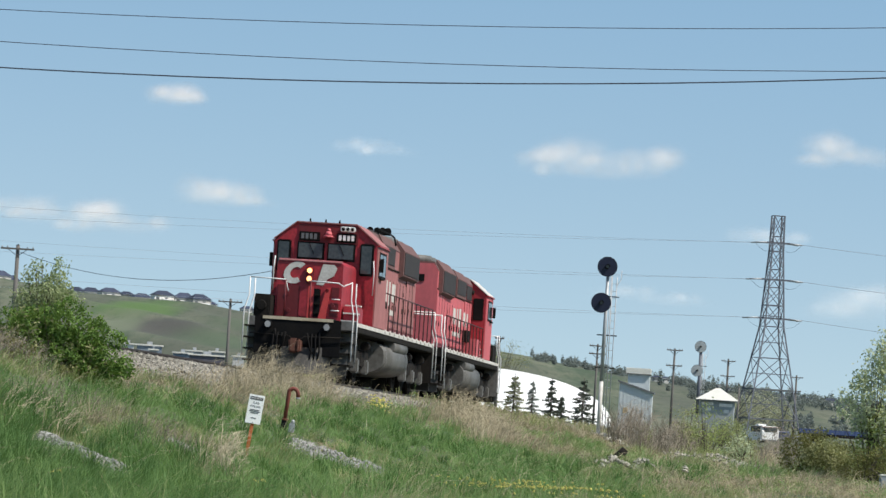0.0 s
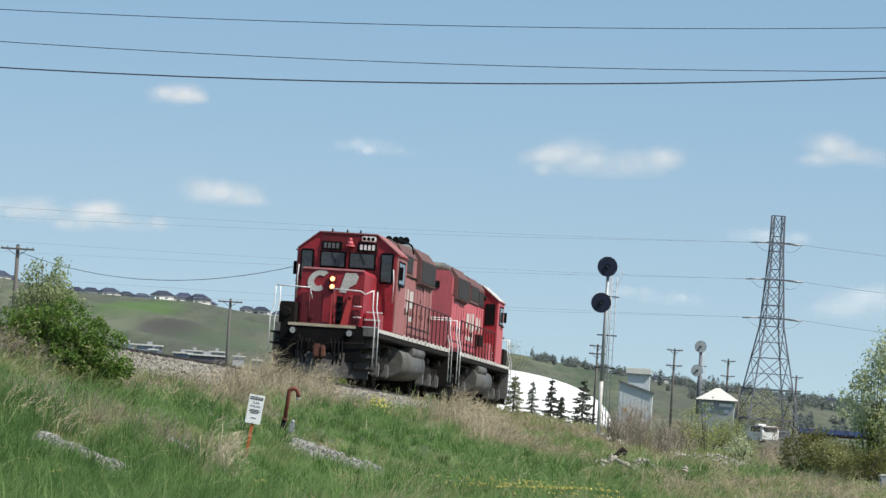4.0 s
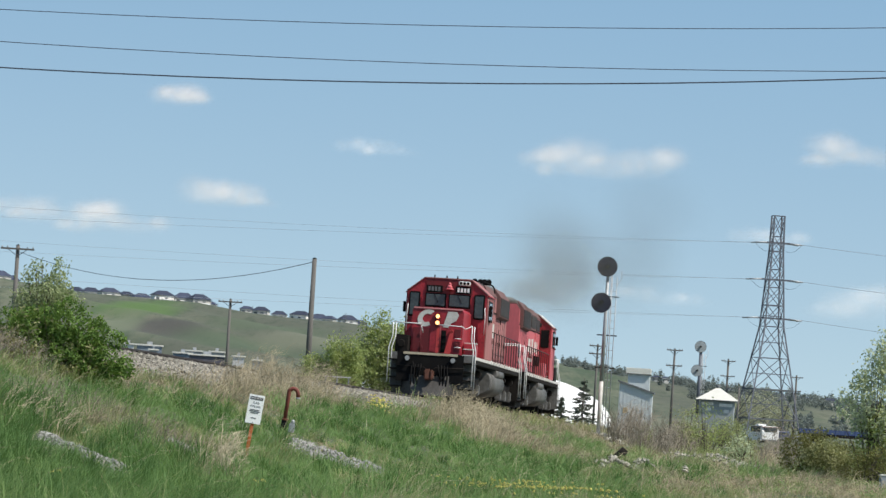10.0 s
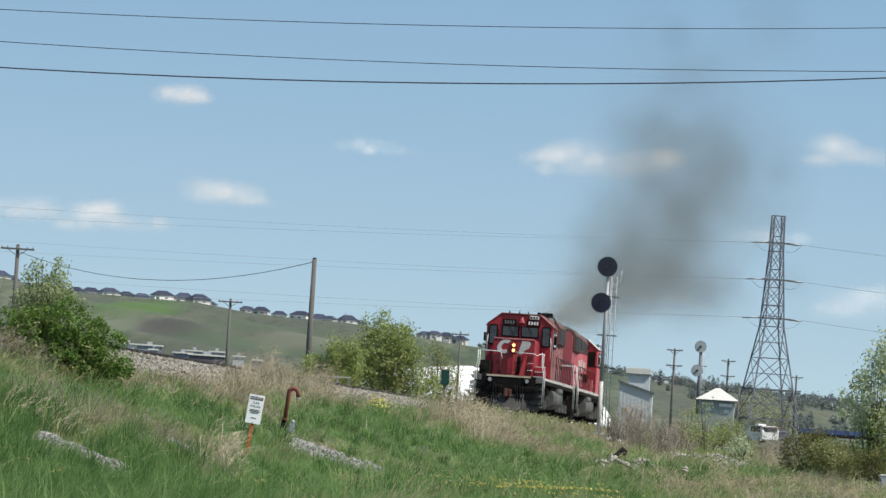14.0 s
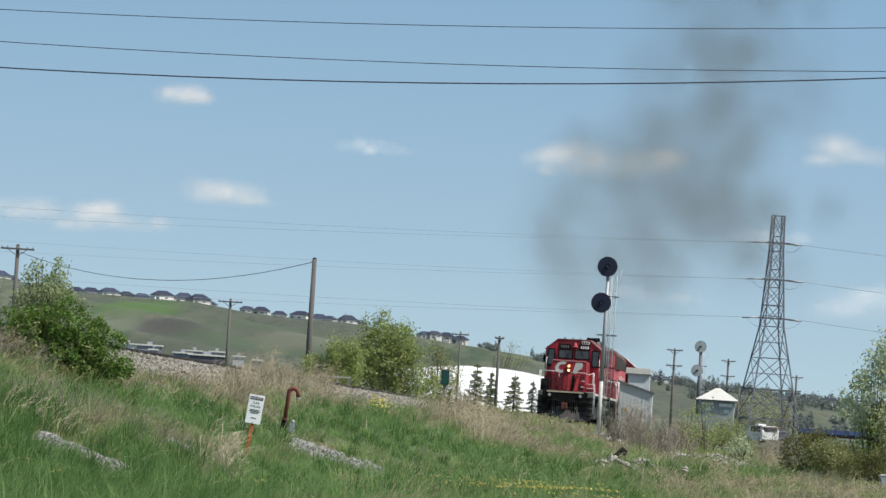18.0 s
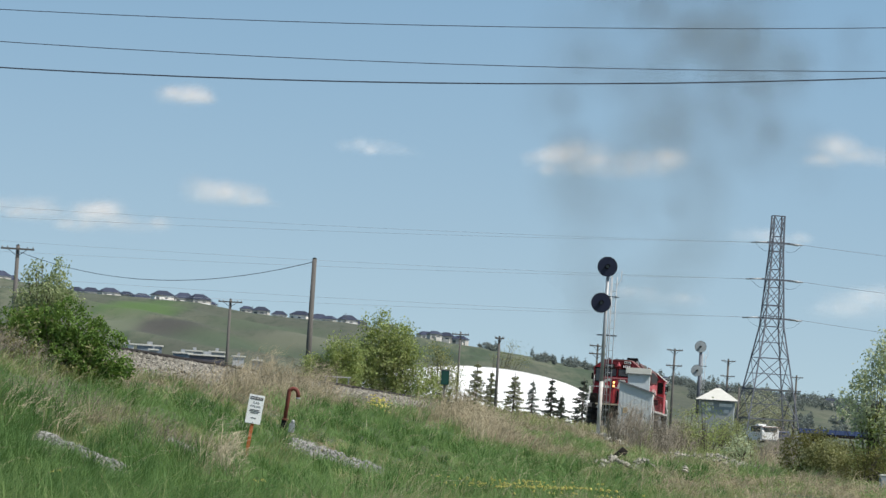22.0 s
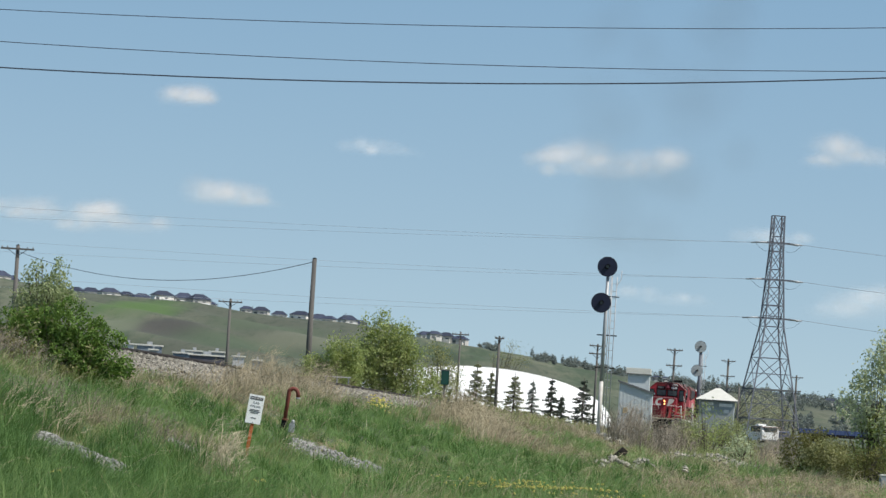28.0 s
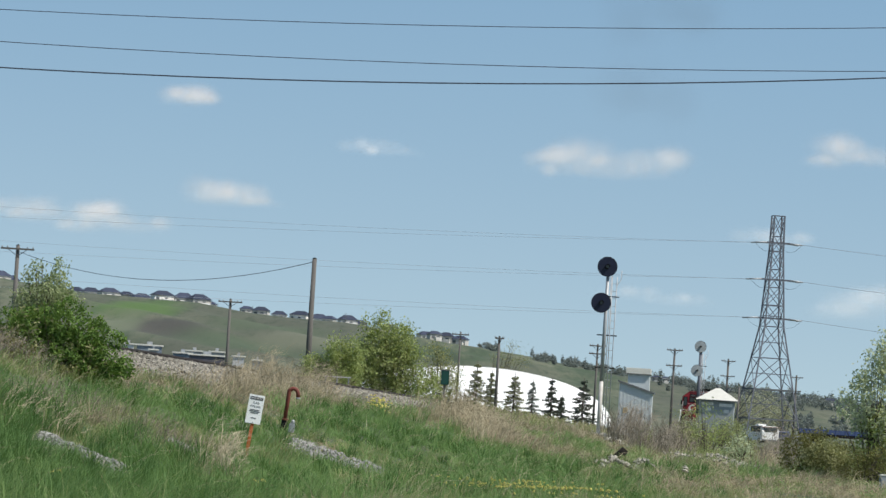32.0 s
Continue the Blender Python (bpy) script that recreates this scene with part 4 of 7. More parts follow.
for z, w in ((25.7, 3.2), (20.8, 3.6), (15.7, 3.8)):
    for k in (-0.8, 0.8):
        wire((TOWER[0] - w, 560 + k, z), (-150, 640 + 8 * k, z + 1.6 + 2.0 * k), 1.6, 0.015, FAR_WIRE, "pale thin power conductor from the pylon")
    wire((TOWER[0] + w, 559, z), (TOWER[0] + 46, 520, z - 3.2), 0.5, 0.026, FAR_WIRE, "pale thin power conductor from the pylon")


# ---- buildings ----
def white_dome():
    T = thing("fabric_dome", pose(4.8, 465, gz(4.8, 465)), "large low white fabric dome behind spruces", "dome building")
    h, a, b = 5.95 - gz(4.8, 465), 15.0, 11.0
    bm = bmesh.new()
    nu, nv = 48, 14
    rows = []
    for j in range(nv + 1):
        e = math.pi / 2 * j / nv
        rows.append([bm.verts.new((a * math.cos(e) * math.cos(i * math.tau / nu), b * math.cos(e) * math.sin(i * math.tau / nu), h * math.sin(e) ** 0.9)) for i in range(nu)] if j < nv else [bm.verts.new((0, 0, h))])
    for j in range(nv):
        for i in range(nu):
            k = (i + 1) % nu
            f = bm.faces.new((rows[j][i], rows[j][k], rows[j + 1][k], rows[j + 1][i])) if j < nv - 1 else bm.faces.new((rows[j][i], rows[j][k], rows[j + 1][0]))
            f.smooth = True
    part("membrane", bm, FABRIC, T)
    for i in range(16):
        c, s = math.cos(i * math.tau / 16), math.sin(i * math.tau / 16)
        part("seam", tube([(a * 1.002 * math.cos(e) * c, b * 1.002 * math.cos(e) * s, h * 1.002 * math.sin(e) ** 0.9) for e in np.linspace(0.05, 1.5, 12)], 0.03, 4), ROOF_WHITE, T)
    part("base_curb", prism(bmesh.new(), [((a + 0.3) * math.cos(i * math.tau / 48), (b + 0.3) * math.sin(i * math.tau / 48)) for i in range(48)], "z", -0.5, 0.25), GREY_WALL, T)


white_dome()


RELAY_WALL = mat("blue_grey_siding", (0.54, 0.575, 0.575), (0.46, 0.495, 0.50), 1.0, rough=0.7)
PANEL_TAN = mat("yellowed_panel", (0.50, 0.38, 0.20), (0.42, 0.32, 0.18), 4.0, rough=0.7)


def relay_house():
    z = gz(10.9, 226)
    T = thing("relay_house", pose(10.9, 226, z, 0, 0, -4), "narrow pale grey lineside relay building with a raised box", "lineside building")
    h1, h2 = 3.36 - z, 2.85 - z
    b = part("wall", prism(bmesh.new(), [(-0.95, -0.3), (0.82, -0.3), (0.82, h2), (-0.95, h1)], "y", -1.2, 1.2), RELAY_WALL, T, "pale grey siding wall")
    for k in range(9):
        part("batten", box(-0.9 + 0.2 * k, -0.87 + 0.2 * k, -1.215, -1.2, 0.05, h1 - 0.16 - 0.056 * k), RELAY_WALL, b)
    part("roof", prism(bmesh.new(), [(-1.05, h1 + 0.03), (0.92, h2 - 0.03), (0.92, h2 + 0.07), (-1.05, h1 + 0.13)], "y", -1.32, 1.32), GREY_TRIM, T, "sloping dark roof edge")
    u = part("upper_box", box(-0.55, 0.62, -0.5, 0.9, h2 - 0.1, 3.9 - z, 0.01), RELAY_WALL, T, "raised grey box")
    part("parapet", box(-0.68, 0.66, -0.62, 1.0, 3.86 - z, 4.18 - z, 0.02), ROOF_WHITE, u, "cream parapet")
    part("parapet_line", box(-0.70, 0.68, -0.64, 1.02, 3.84 - z, 3.88 - z), GREY_TRIM, u)
    for x0, x1, z0, z1, mt in ((-0.70, -0.45, 1.45, 1.75, PANEL_TAN), (-0.32, -0.18, 0.1, 1.4, GREY_TRIM), (-0.16, -0.10, 0.1, 1.45, WHITE_PAINT), (0.22, 0.34, 0.1, 1.5, GREY_TRIM), (0.78, 0.84, 0.0, 1.6, WHITE_PAINT)):
        part("door_panel" if z0 < 1 else "vent_panel", box(x0, x1, -1.235, -1.2, z0, z1, 0.005), mt, T)
    return T


relay_house()


def bungalow():
    z = gz(21.6, 321)
    T = thing("signal_bungalow", pose(21.6, 321, z, 0, 0, -6), "grey signal bungalow with a cream hipped roof", "lineside building")
    h = 3.25 - z
    part("wall", box(-1.3, 1.3, -1.3, 1.3, -0.3, h, 0.01), GREY_WALL, T, "grey siding wall")
    bm = bmesh.new()
    e = [bm.verts.new((sx * 1.62, sy * 1.62, h - 0.02)) for sx, sy in ((-1, -1), (1, -1), (1, 1), (-1, 1))]
    t = [bm.verts.new((sx * 0.15, sy * 0.15, 4.14 - z)) for sx, sy in ((-1, -1), (1, -1), (1, 1), (-1, 1))]
    for i in range(4):
        bm.faces.new((e[i], e[(i + 1) % 4], t[(i + 1) % 4], t[i]))
    bm.faces.new(t)
    bm.faces.new(e[::-1])
    part("roof", bm, ROOF_WHITE, T, "cream hipped metal roof")
    part("fascia", box(-1.6, 1.6, -1.6, 1.6, h - 0.1, h - 0.03), GREY_TRIM, T)
    part("roof_vent", rod((0, 0, 4.1 - z), (0, 0, 4.36 - z), 0.14, 0.18, 10), GREY_TRIM, T)
    for x0, x1, z0, z1 in ((-1.15, -0.25, h - 0.42, h - 0.22), (0.2, 1.2, h - 0.5, h - 0.26), (-0.75, -0.4, h - 0.85, h - 0.62), (0.55, 0.95, h - 0.98, h - 0.72)):
        part("pale_panel", box(x0, x1, -1.33, -1.3, z0, z1), WHITE_PAINT, T)
    part("door", box(0.3, 1.0, -1.34, -1.3, 0.0, 1.9), GREY_TRIM, T)
    part("meter_box", box(-0.3, 0.05, -1.42, -1.3, 1.1, 1.6, 0.01), ROOF_WHITE, T)
    part("service_mast", rod((1.62, -1.2, 0), (1.62, -1.2, 4.3 - z), 0.06, seg=8), POLE_WOOD, T)
    return T


bungalow()

HOUSE_WALL = mat("pale_stucco", (0.70, 0.68, 0.64), (0.50, 0.47, 0.43), 0.1, rough=0.9, spread=0.3)
HOUSE_ROOF = mat("grey_blue_shingles", (0.045, 0.055, 0.09), (0.03, 0.037, 0.06), 0.2, rough=0.9, spread=0.25)


def house(x, y, w, d, h, rz, label, group):
    z = gz(x, y) - 0.3
    T = thing("house", pose(x, y, z, 0, 0, rz), label, "house", group=group)
    w2, d2 = w / 2, d / 2
    part("wall", box(-w2, w2, -d2, d2, 0, h), HOUSE_WALL, T)
    bm = bmesh.new()
    e = [bm.verts.new((sx * (w2 + 0.5), sy * (d2 + 0.5), h)) for sx, sy in ((-1, -1), (1, -1), (1, 1), (-1, 1))]
    r0, r1 = bm.verts.new((-w2 * 0.45, 0, h + d * 0.36)), bm.verts.new((w2 * 0.45, 0, h + d * 0.36))
    for f in ((e[0], e[1], r1, r0), (e[1], e[2], r1), (e[2], e[3], r0, r1), (e[3], e[0], r0), (e[3], e[2], e[1], e[0])):
        bm.faces.new(f)
    part("roof", bm, HOUSE_ROOF, T, "dark hipped roof")
    for k in range(max(2, int(w / 3.5))):
        x0 = -w2 + 0.8 + k * (w - 1.2) / max(2, int(w / 3.5))
        part("window", box(x0, x0 + 1.5, -d2 - 0.06, -d2, h * 0.45, h * 0.78), GREY_TRIM, T)
    part("garage_wing", box(-w2 * 0.2, w2 * 0.75, -d2 - 1.4, -d2, 0, h * 0.6), WHITE_PAINT if w > 7.6 else HOUSE_WALL, T)
    return T


rh = random.Random(5)
for az, w in ((-5.97, 9), (-5.82, 8), (-4.93, 8), (-4.73, 8.5), (-4.48, 9), (-4.25, 7), (-4.04, 8.5), (-3.76, 9.5), (-3.47, 9), (-3.26, 9), (-3.11, 6), (-2.61, 6), (-2.41, 7), (-2.16, 7), (-1.87, 9), (-1.62, 8.5), (-1.48, 6), (-1.23, 8), (-1.06, 6), (-0.65, 7), (-0.17, 6.5), (-0.04, 6), (0.12, 6.5), (0.31, 7)):
    d = 1935 + rh.uniform(-14, 60)
    house(d * math.tan(radians(az)), d, w, w * rh.uniform(0.6, 0.8), rh.uniform(3.0, 4.0), rh.uniform(-30, 30), "suburban house with a dark hipped roof on the ridge", "ridge houses")
for az, w in ((3.0, 3.5), (3.12, 3), (4.88, 6.5), (5.13, 3.5), (5.36, 4.5), (5.04, 3), (5.58, 3), (4.0, 3)):
    d = 1780 + rh.uniform(-60, 60)
    house(d * math.tan(radians(az)), d, w, w * 0.6, rh.uniform(1.8, 2.4), rh.uniform(-20, 20), "pale house low on the far slope", "slope houses")

def antenna_mast(az, h):
    x, y = 1930 * math.tan(radians(az)), 1930
    T = thing("antenna_mast", pose(x, y, gz(x, y) - 0.3), "thin antenna mast on the ridge", "mast", group="antenna masts")
    part("tube", rod((0, 0, 0), (0, 0, h), 0.16, 0.09, 6), GREY_TRIM, T)
    for z in (h * 0.7, h * 0.9):
        part("dipole", rod((-0.7, 0, z), (0.7, 0, z), 0.06, seg=5), GREY_TRIM, T)


for az, h in ((-2.53, 5.0), (-1.26, 6.5), (0.01, 5.0)):
    antenna_mast(az, h)

SHED_WALL = mat("pale_metal_cladding", (0.45, 0.46, 0.47), (0.32, 0.33, 0.34), 0.05, rough=0.6, spread=0.4, stretch=(1, 1, 0.1))


def shed(x, y, w, d, top, mt, label):
    z = gz(x, y) - 0.3
    T = thing("industrial_shed", pose(x, y, z, 0, 0, 4), label, "shed", group="industrial sheds")
    part("wall", box(-w / 2, w / 2, -d / 2, d / 2, 0, top - z - 0.3), mt, T)
    part("roof", box(-w / 2 - 0.2, w / 2 + 0.2, -d / 2 - 0.2, d / 2 + 0.2, top - z - 0.3, top - z - 0.08, 0.02), ROOF_WHITE, T, "pale metal roof")
    part("roof_unit", box(-w * 0.1, w * 0.12, -0.6, 0.6, top - z - 0.08, top - z + 0.35, 0.03), GALV, T)
    for k in range(int(w / 1.6)):
        part("loading_door", box(-w / 2 + 0.3 + 1.6 * k, -w / 2 + 1.3 + 1.6 * k, -d / 2 - 0.08, -d / 2, 0.3, 3.6), GREY_TRIM, T)


SHED_BLUE = mat("blue_grey_cladding", (0.20, 0.235, 0.27), (0.15, 0.18, 0.21), 0.1, rough=0.6)
SHED_DARK = mat("dark_purple_grey_cladding", (0.10, 0.095, 0.115), (0.07, 0.068, 0.085), 0.1, rough=0.7)
shed(-43.6, 598, 1.5, 6, 7.39, WHITE_PAINT, "white end of a low shed beyond the track")
shed(-41.2, 606, 3.6, 6, 7.45, SHED_BLUE, "long blue-grey metal shed with a pale roof")
shed(-39.2, 585, 1.1, 4, 6.70, SHED_WALL, "small pale shed beyond the track")
shed(-35.9, 598, 2.6, 6, 6.60, SHED_BLUE, "low blue-grey shed beyond the track")
shed(-35.4, 618, 2.3, 6, 7.15, SHED_WALL, "grey shed with a pale roof beyond the track")
shed(-31.9, 588, 4.9, 6, 6.40, SHED_DARK, "long dark low shed beyond the track")
shed(-31.8, 612, 2.0, 6, 7.18, SHED_WALL, "grey shed with a pale roof beyond the track")
shed(-29.1, 622, 1.6, 6, 6.80, SHED_WALL, "small grey shed beyond the track")
shed(-26.7, 632, 1.3, 6, 6.50, SHED_BLUE, "small blue-grey shed beyond the track")

BLUE_PAINT = mat("dark_blue_paint", (0.03, 0.05, 0.13), (0.02, 0.035, 0.09), 0.8, rough=0.5)
TYRE = mat("tyre_rubber", (0.02, 0.02, 0.02), (0.03, 0.03, 0.03), 4.0, rough=0.9)


def vehicle(name, x, y, w, l, h, paint, rz, label, cat, roof=None):
    z = gz(x, y)
    T = thing(name, pose(x, y, z, 0, 0, rz), label, cat)
    pr = [(-l / 2, 0.35), (l / 2, 0.35), (l / 2, h * 0.62), (l * 0.36, h * 0.66), (l * 0.24, h), (-l * 0.42, h), (-l / 2, h * 0.7)]
    body = part("body", prism(bmesh.new(), pr, "x", -w / 2, w / 2), paint, T)
    part("rear_window", box(-w * 0.38, w * 0.38, -l / 2 - 0.02, -l / 2 + 0.3, h * 0.68, h * 0.9), GLASS, body)
    for sx in (-1, 1):
        part("side_window", box(sx * w / 2 - 0.012, sx * w / 2 + 0.012, -l * 0.38, l * 0.2, h * 0.66, h * 0.92), GLASS, body)
        for yy in (-l * 0.32, l * 0.32):
            wl_ = part("wheel", rod((sx * (w / 2 - 0.2), yy, 0.34), (sx * (w / 2 + 0.01), yy, 0.34), 0.34, seg=16), TYRE, T)
            part("rim", rod((sx * (w / 2 + 0.01), yy, 0.34), (sx * (w / 2 + 0.02), yy, 0.34), 0.2, seg=12), GALV, wl_)
    part("bumper", box(-w / 2, w / 2, -l / 2 - 0.08, -l / 2, 0.35, 0.55, 0.02), GREY_TRIM, T)
    if roof:
        part("roof_box", box(-w * 0.4, w * 0.1, -0.6, 0.2, h, h + 0.22, 0.03), WHITE_PAINT, T)
        part("orange_band", box(-w / 2 - 0.01, w / 2 + 0.01, -l / 2 - 0.03, l * 0.2, h * 0.93, h * 0.97), RUST, T)
    return T


vehicle("van", 37.6, 480, 2.05, 4.6, 2.05, WHITE_PAINT, 20, "white van parked on the flat beyond the scrub", "van", True)
vehicle("car", 39.6, 482, 1.7, 4.2, 1.25, BLUE_PAINT, 10, "dark blue car parked beside the van", "car")


def freight_car():
    z = gz(41.2, 420)
    T = thing("flat_wagon", pose(41.4, 420, z, 0, 0, -60), "long low dark blue wagon half hidden by bushes", "wagon")
    part("deck", box(-1.3, 1.3, -5, 5, 0.55, 0.85), GRIME, T)
    for s in (-1, 1):
        part("side_board", box(s * 1.3 - 0.05, s * 1.3 + 0.05, -5, 5, 0.85, 1.28), BLUE_PAINT, T)
        for k in range(9):
            part("side_rib", box(s * 1.36 - 0.03, s * 1.36 + 0.03, -4.9 + k * 1.2, -4.8 + k * 1.2, 0.7, 1.3), BLUE_PAINT, T)
    for yy in (-3.6, 3.6):
        part("wheelset", rod((-0.9, yy, 0.4), (0.9, yy, 0.4), 0.4, seg=14), GRIME, T)


freight_car()


FEATHER = mat("dark_feather", (0.035, 0.032, 0.03), (0.06, 0.055, 0.05), 20.0, rough=0.8)


def small_bird():
    T = thing("bird", pose(22, 60, 0), "small dark bird swooping past close to the ground", "bird")
    bm = bmesh.new()
    for a, b, ra, rb in ((-0.10, -0.05, 0.012, 0.03), (-0.05, 0.02, 0.03, 0.034), (0.02, 0.07, 0.034, 0.02), (0.07, 0.10, 0.022, 0.016), (0.10, 0.125, 0.010, 0.002)):
        cyl(bm, (0, a, 0), (0, b, 0), ra, rb, 8)
    part("body", bm, FEATHER, T)
    part("tail", prism(bmesh.new(), [(-0.012, -0.09), (0.012, -0.09), (0.03, -0.17), (-0.03, -0.17)], "z", -0.004, 0.004), FEATHER, T)
    for s in (-1, 1):
        part("wing", prism(bmesh.new(), [(s * 0.02, 0.045), (s * 0.10, 0.05), (s * 0.19, -0.02), (s * 0.10, -0.03), (s * 0.02, -0.035)], "z", 0.01, 0.018), FEATHER, T)
    for ob in T.children:
        ob.data.transform(Matrix.Scale(0.42, 4))
    return T


bird = small_bird()

# ---- trackside things ----
SIGN_WHITE = mat("white_reflective_sheet", (0.90, 0.90, 0.89), (0.84, 0.84, 0.82), 6.0, rough=0.45)
SIGN_INK = mat("dark_sign_ink", (0.03, 0.035, 0.05), (0.05, 0.05, 0.06), 20, rough=0.6)
ORANGE_POST = mat("orange_flexible_post", (0.50, 0.13, 0.035), (0.38, 0.10, 0.03), 8.0, rough=0.6)
PIPE_RED = mat("red_brown_pipe_paint", (0.20, 0.045, 0.03), (0.12, 0.035, 0.025), 9.0, rough=0.6, bump=0.2)


def text(body, x, y, z, size, material, parent):
    cu = bpy.data.curves.new("lettering", "FONT")
    cu.body, cu.size, cu.align_x, cu.align_y, cu.extrude = body, size, "CENTER", "CENTER", 0.0008
    cu.materials.append(material)
    tmp = bpy.data.objects.new("lettering", cu)
    scene.collection.objects.link(tmp)
    dg = bpy.context.evaluated_depsgraph_get()
    me = bpy.data.meshes.new_from_object(tmp.evaluated_get(dg))
    bpy.data.objects.remove(tmp)
    bpy.data.curves.remove(cu)
    ob = new("lettering", me)
    ob.parent = parent
    ob.matrix_basis = pose(x, y, z, 90, 0, 0)
    return ob


def warning_sign():
    x, y = -2.35, 54.0
    z = gz(x, y)
    T = thing("warning_sign", pose(x, y, z, 0, 7, 3), "white pipeline warning sign on an orange post", "sign")
    h = 0.84
    part("post", box(-0.022, 0.022, 0.0, 0.012, -0.2, h - 0.3, 0.004), ORANGE_POST, T, "orange plastic post")
    pl = part("plate", box(0.09 - 0.098, 0.09 + 0.098, -0.012, -0.006, h - 0.372, h, 0.002), SIGN_WHITE, T, "white metal plate")
    pl.matrix_basis = pose(-0.09, 0, 0)
    part("header_bar", box(0.09 - 0.082, 0.09 + 0.082, -0.0145, -0.0125, h - 0.066, h - 0.026), SIGN_INK, pl)
    text("WARNING", 0.09, -0.0155, h - 0.046, 0.034, WHITE_PAINT, pl)
    text("GAS", 0.09, -0.0135, h - 0.105, 0.044, SIGN_INK, pl)
    text("PIPELINE", 0.09, -0.0135, h - 0.152, 0.036, SIGN_INK, pl)
    for k, w in ((0.195, 0.06), (0.215, 0.07), (0.235, 0.05), (0.30, 0.035)):
        part("text_bar", box(0.09 - w, 0.09 + w, -0.0145, -0.0125, h - k - 0.006, h - k + 0.006), GREY_TRIM, pl, "unreadable line of small print")
    for zz in (0.015, 0.357):
        part("bolt", rod((0.09, -0.012, h - zz), (0.09, -0.018, h - zz), 0.007, seg=6), GALV, pl)


warning_sign()


def vent_pipe():
    x, y = -2.29, 65.2
    z = gz(x, y)
    T = thing("vent_pipe", pose(x, y, z, 0, 5.5, 0), "red-brown bent vent pipe standing in the grass", "vent pipe")
    h = 0.70
    pts = [(0, 0, 0.12), (0, 0, h - 0.09)] + [(0.065 - 0.075 * math.cos(radians(a)), 0, h - 0.09 + 0.085 * math.sin(radians(a))) for a in range(20, 161, 20)] + [(0.15, 0, h - 0.13)]
    part("pipe", tube(pts, 0.032, 12), PIPE_RED, T)
    part("pipe_lip", rod((0.15, 0, h - 0.13), (0.152, 0, h - 0.155), 0.036, seg=12), GALV, T)
    part("lower_sleeve", rod((0, 0, -0.15), (0, 0, 0.2), 0.045, seg=12), BLACK, T, "black lower sleeve")
    part("flange", rod((0, 0, 0.19), (0, 0, 0.215), 0.058, seg=12), RUST, T)
    v = part("valve_box", box(0.08, 0.17, -0.05, 0.05, 0.02, 0.16, 0.01), GALV, T, "small grey valve beside the pipe")
    part("valve_cap", rod((0.13, 0, 0.16), (0.13, 0, 0.22), 0.035, 0.02, 8), GALV, v)


vent_pipe()


def switch_box():
    x, y = 0.44, 180.0
    z = gz(x, y)
    T = thing("green_box_sign", pose(x, y, z), "dark green box on a thin post beyond the track", "trackside box")
    part("post", box(-0.05, 0.05, -0.03, 0.03, -0.3, 2.42 - z), POLE_WOOD, T)
    part("case", box(-0.17, 0.17, -0.12, 0.12, 2.42 - z, 3.04 - z, 0.02), mat("dark_green_paint", (0.012, 0.07, 0.05), (0.01, 0.05, 0.04), 5, rough=0.5), T)
    part("lid", box(-0.19, 0.19, -0.14, 0.14, 3.02 - z, 3.06 - z, 0.01), GREY_TRIM, T)


switch_box()


def rail_bench():
    x, y = -2.93, 127.0
    z = float(rail_z(y)) - 0.2
    T = thing("track_marker_rail", pose(x, y, z, 0, 0, -5), "low pale metal rack beside the rails", "trackside rack")
    part("bar", box(-0.42, 0.42, -0.02, 0.02, 0.54, 0.575, 0.006), DIRTY_WHITE, T)
    for k in (-0.35, 0.0, 0.35):
        part("leg", box(k - 0.012, k + 0.012, -0.015, 0.015, -0.4, 0.54), GALV, T)


rail_bench()


def small_trackside():
    T = thing("marker_post", pose(9.06, 83.8, gz(9.06, 83.8)), "short pale concrete marker post in the grass", "marker post")
    part("shaft", box(-0.11, 0.11, -0.11, 0.11, -0.2, 0.30, 0.02), GREY_WALL, T)
    part("cap", box(-0.12, 0.12, -0.12, 0.12, 0.30, 0.34, 0.015), ROOF_WHITE, T)
    T = thing("tree_stump", pose(5.05, 112, gz(5.05, 112)), "dark weathered stump lying in the grass", "stump")
    part("wood", rod((-0.12, 0, 0.02), (0.12, 0.05, 0.34), 0.16, 0.10, 9), GRIME, T)
    part("root", rod((-0.15, 0, 0.05), (-0.34, -0.1, 0.16), 0.05, 0.02, 6), GRIME, T)


small_trackside()


# ---- plants ----
LEAF_DARK = leaf_mat("shrub_leaf", (0.06, 0.125, 0.028), (0.165, 0.24, 0.06), (0.19, 0.31, 0.055), 0.4, scale=5.0, thin=0.3)
LEAF_PALE = leaf_mat("pale_poplar_leaf", (0.36, 0.41, 0.26), (0.54, 0.57, 0.39), (0.58, 0.63, 0.37), thin=0.5)
LEAF_SAPLING = leaf_mat("sapling_leaf", (0.20, 0.26, 0.11), (0.40, 0.43, 0.26), (0.38, 0.45, 0.2), 0.3, scale=5.0)
LEAF_OLIVE = leaf_mat("willow_leaf", (0.25, 0.27, 0.125), (0.33, 0.32, 0.17), (0.36, 0.38, 0.15))
LEAF_TREE = leaf_mat("young_poplar_leaf", (0.205, 0.265, 0.085), (0.39, 0.42, 0.19), (0.42, 0.48, 0.155), 0.35, scale=1.6, thin=0.45)
LEAF_BRONZE = leaf_mat("bronze_brush_leaf", (0.15, 0.13, 0.06), (0.15, 0.175, 0.06), (0.22, 0.22, 0.065))
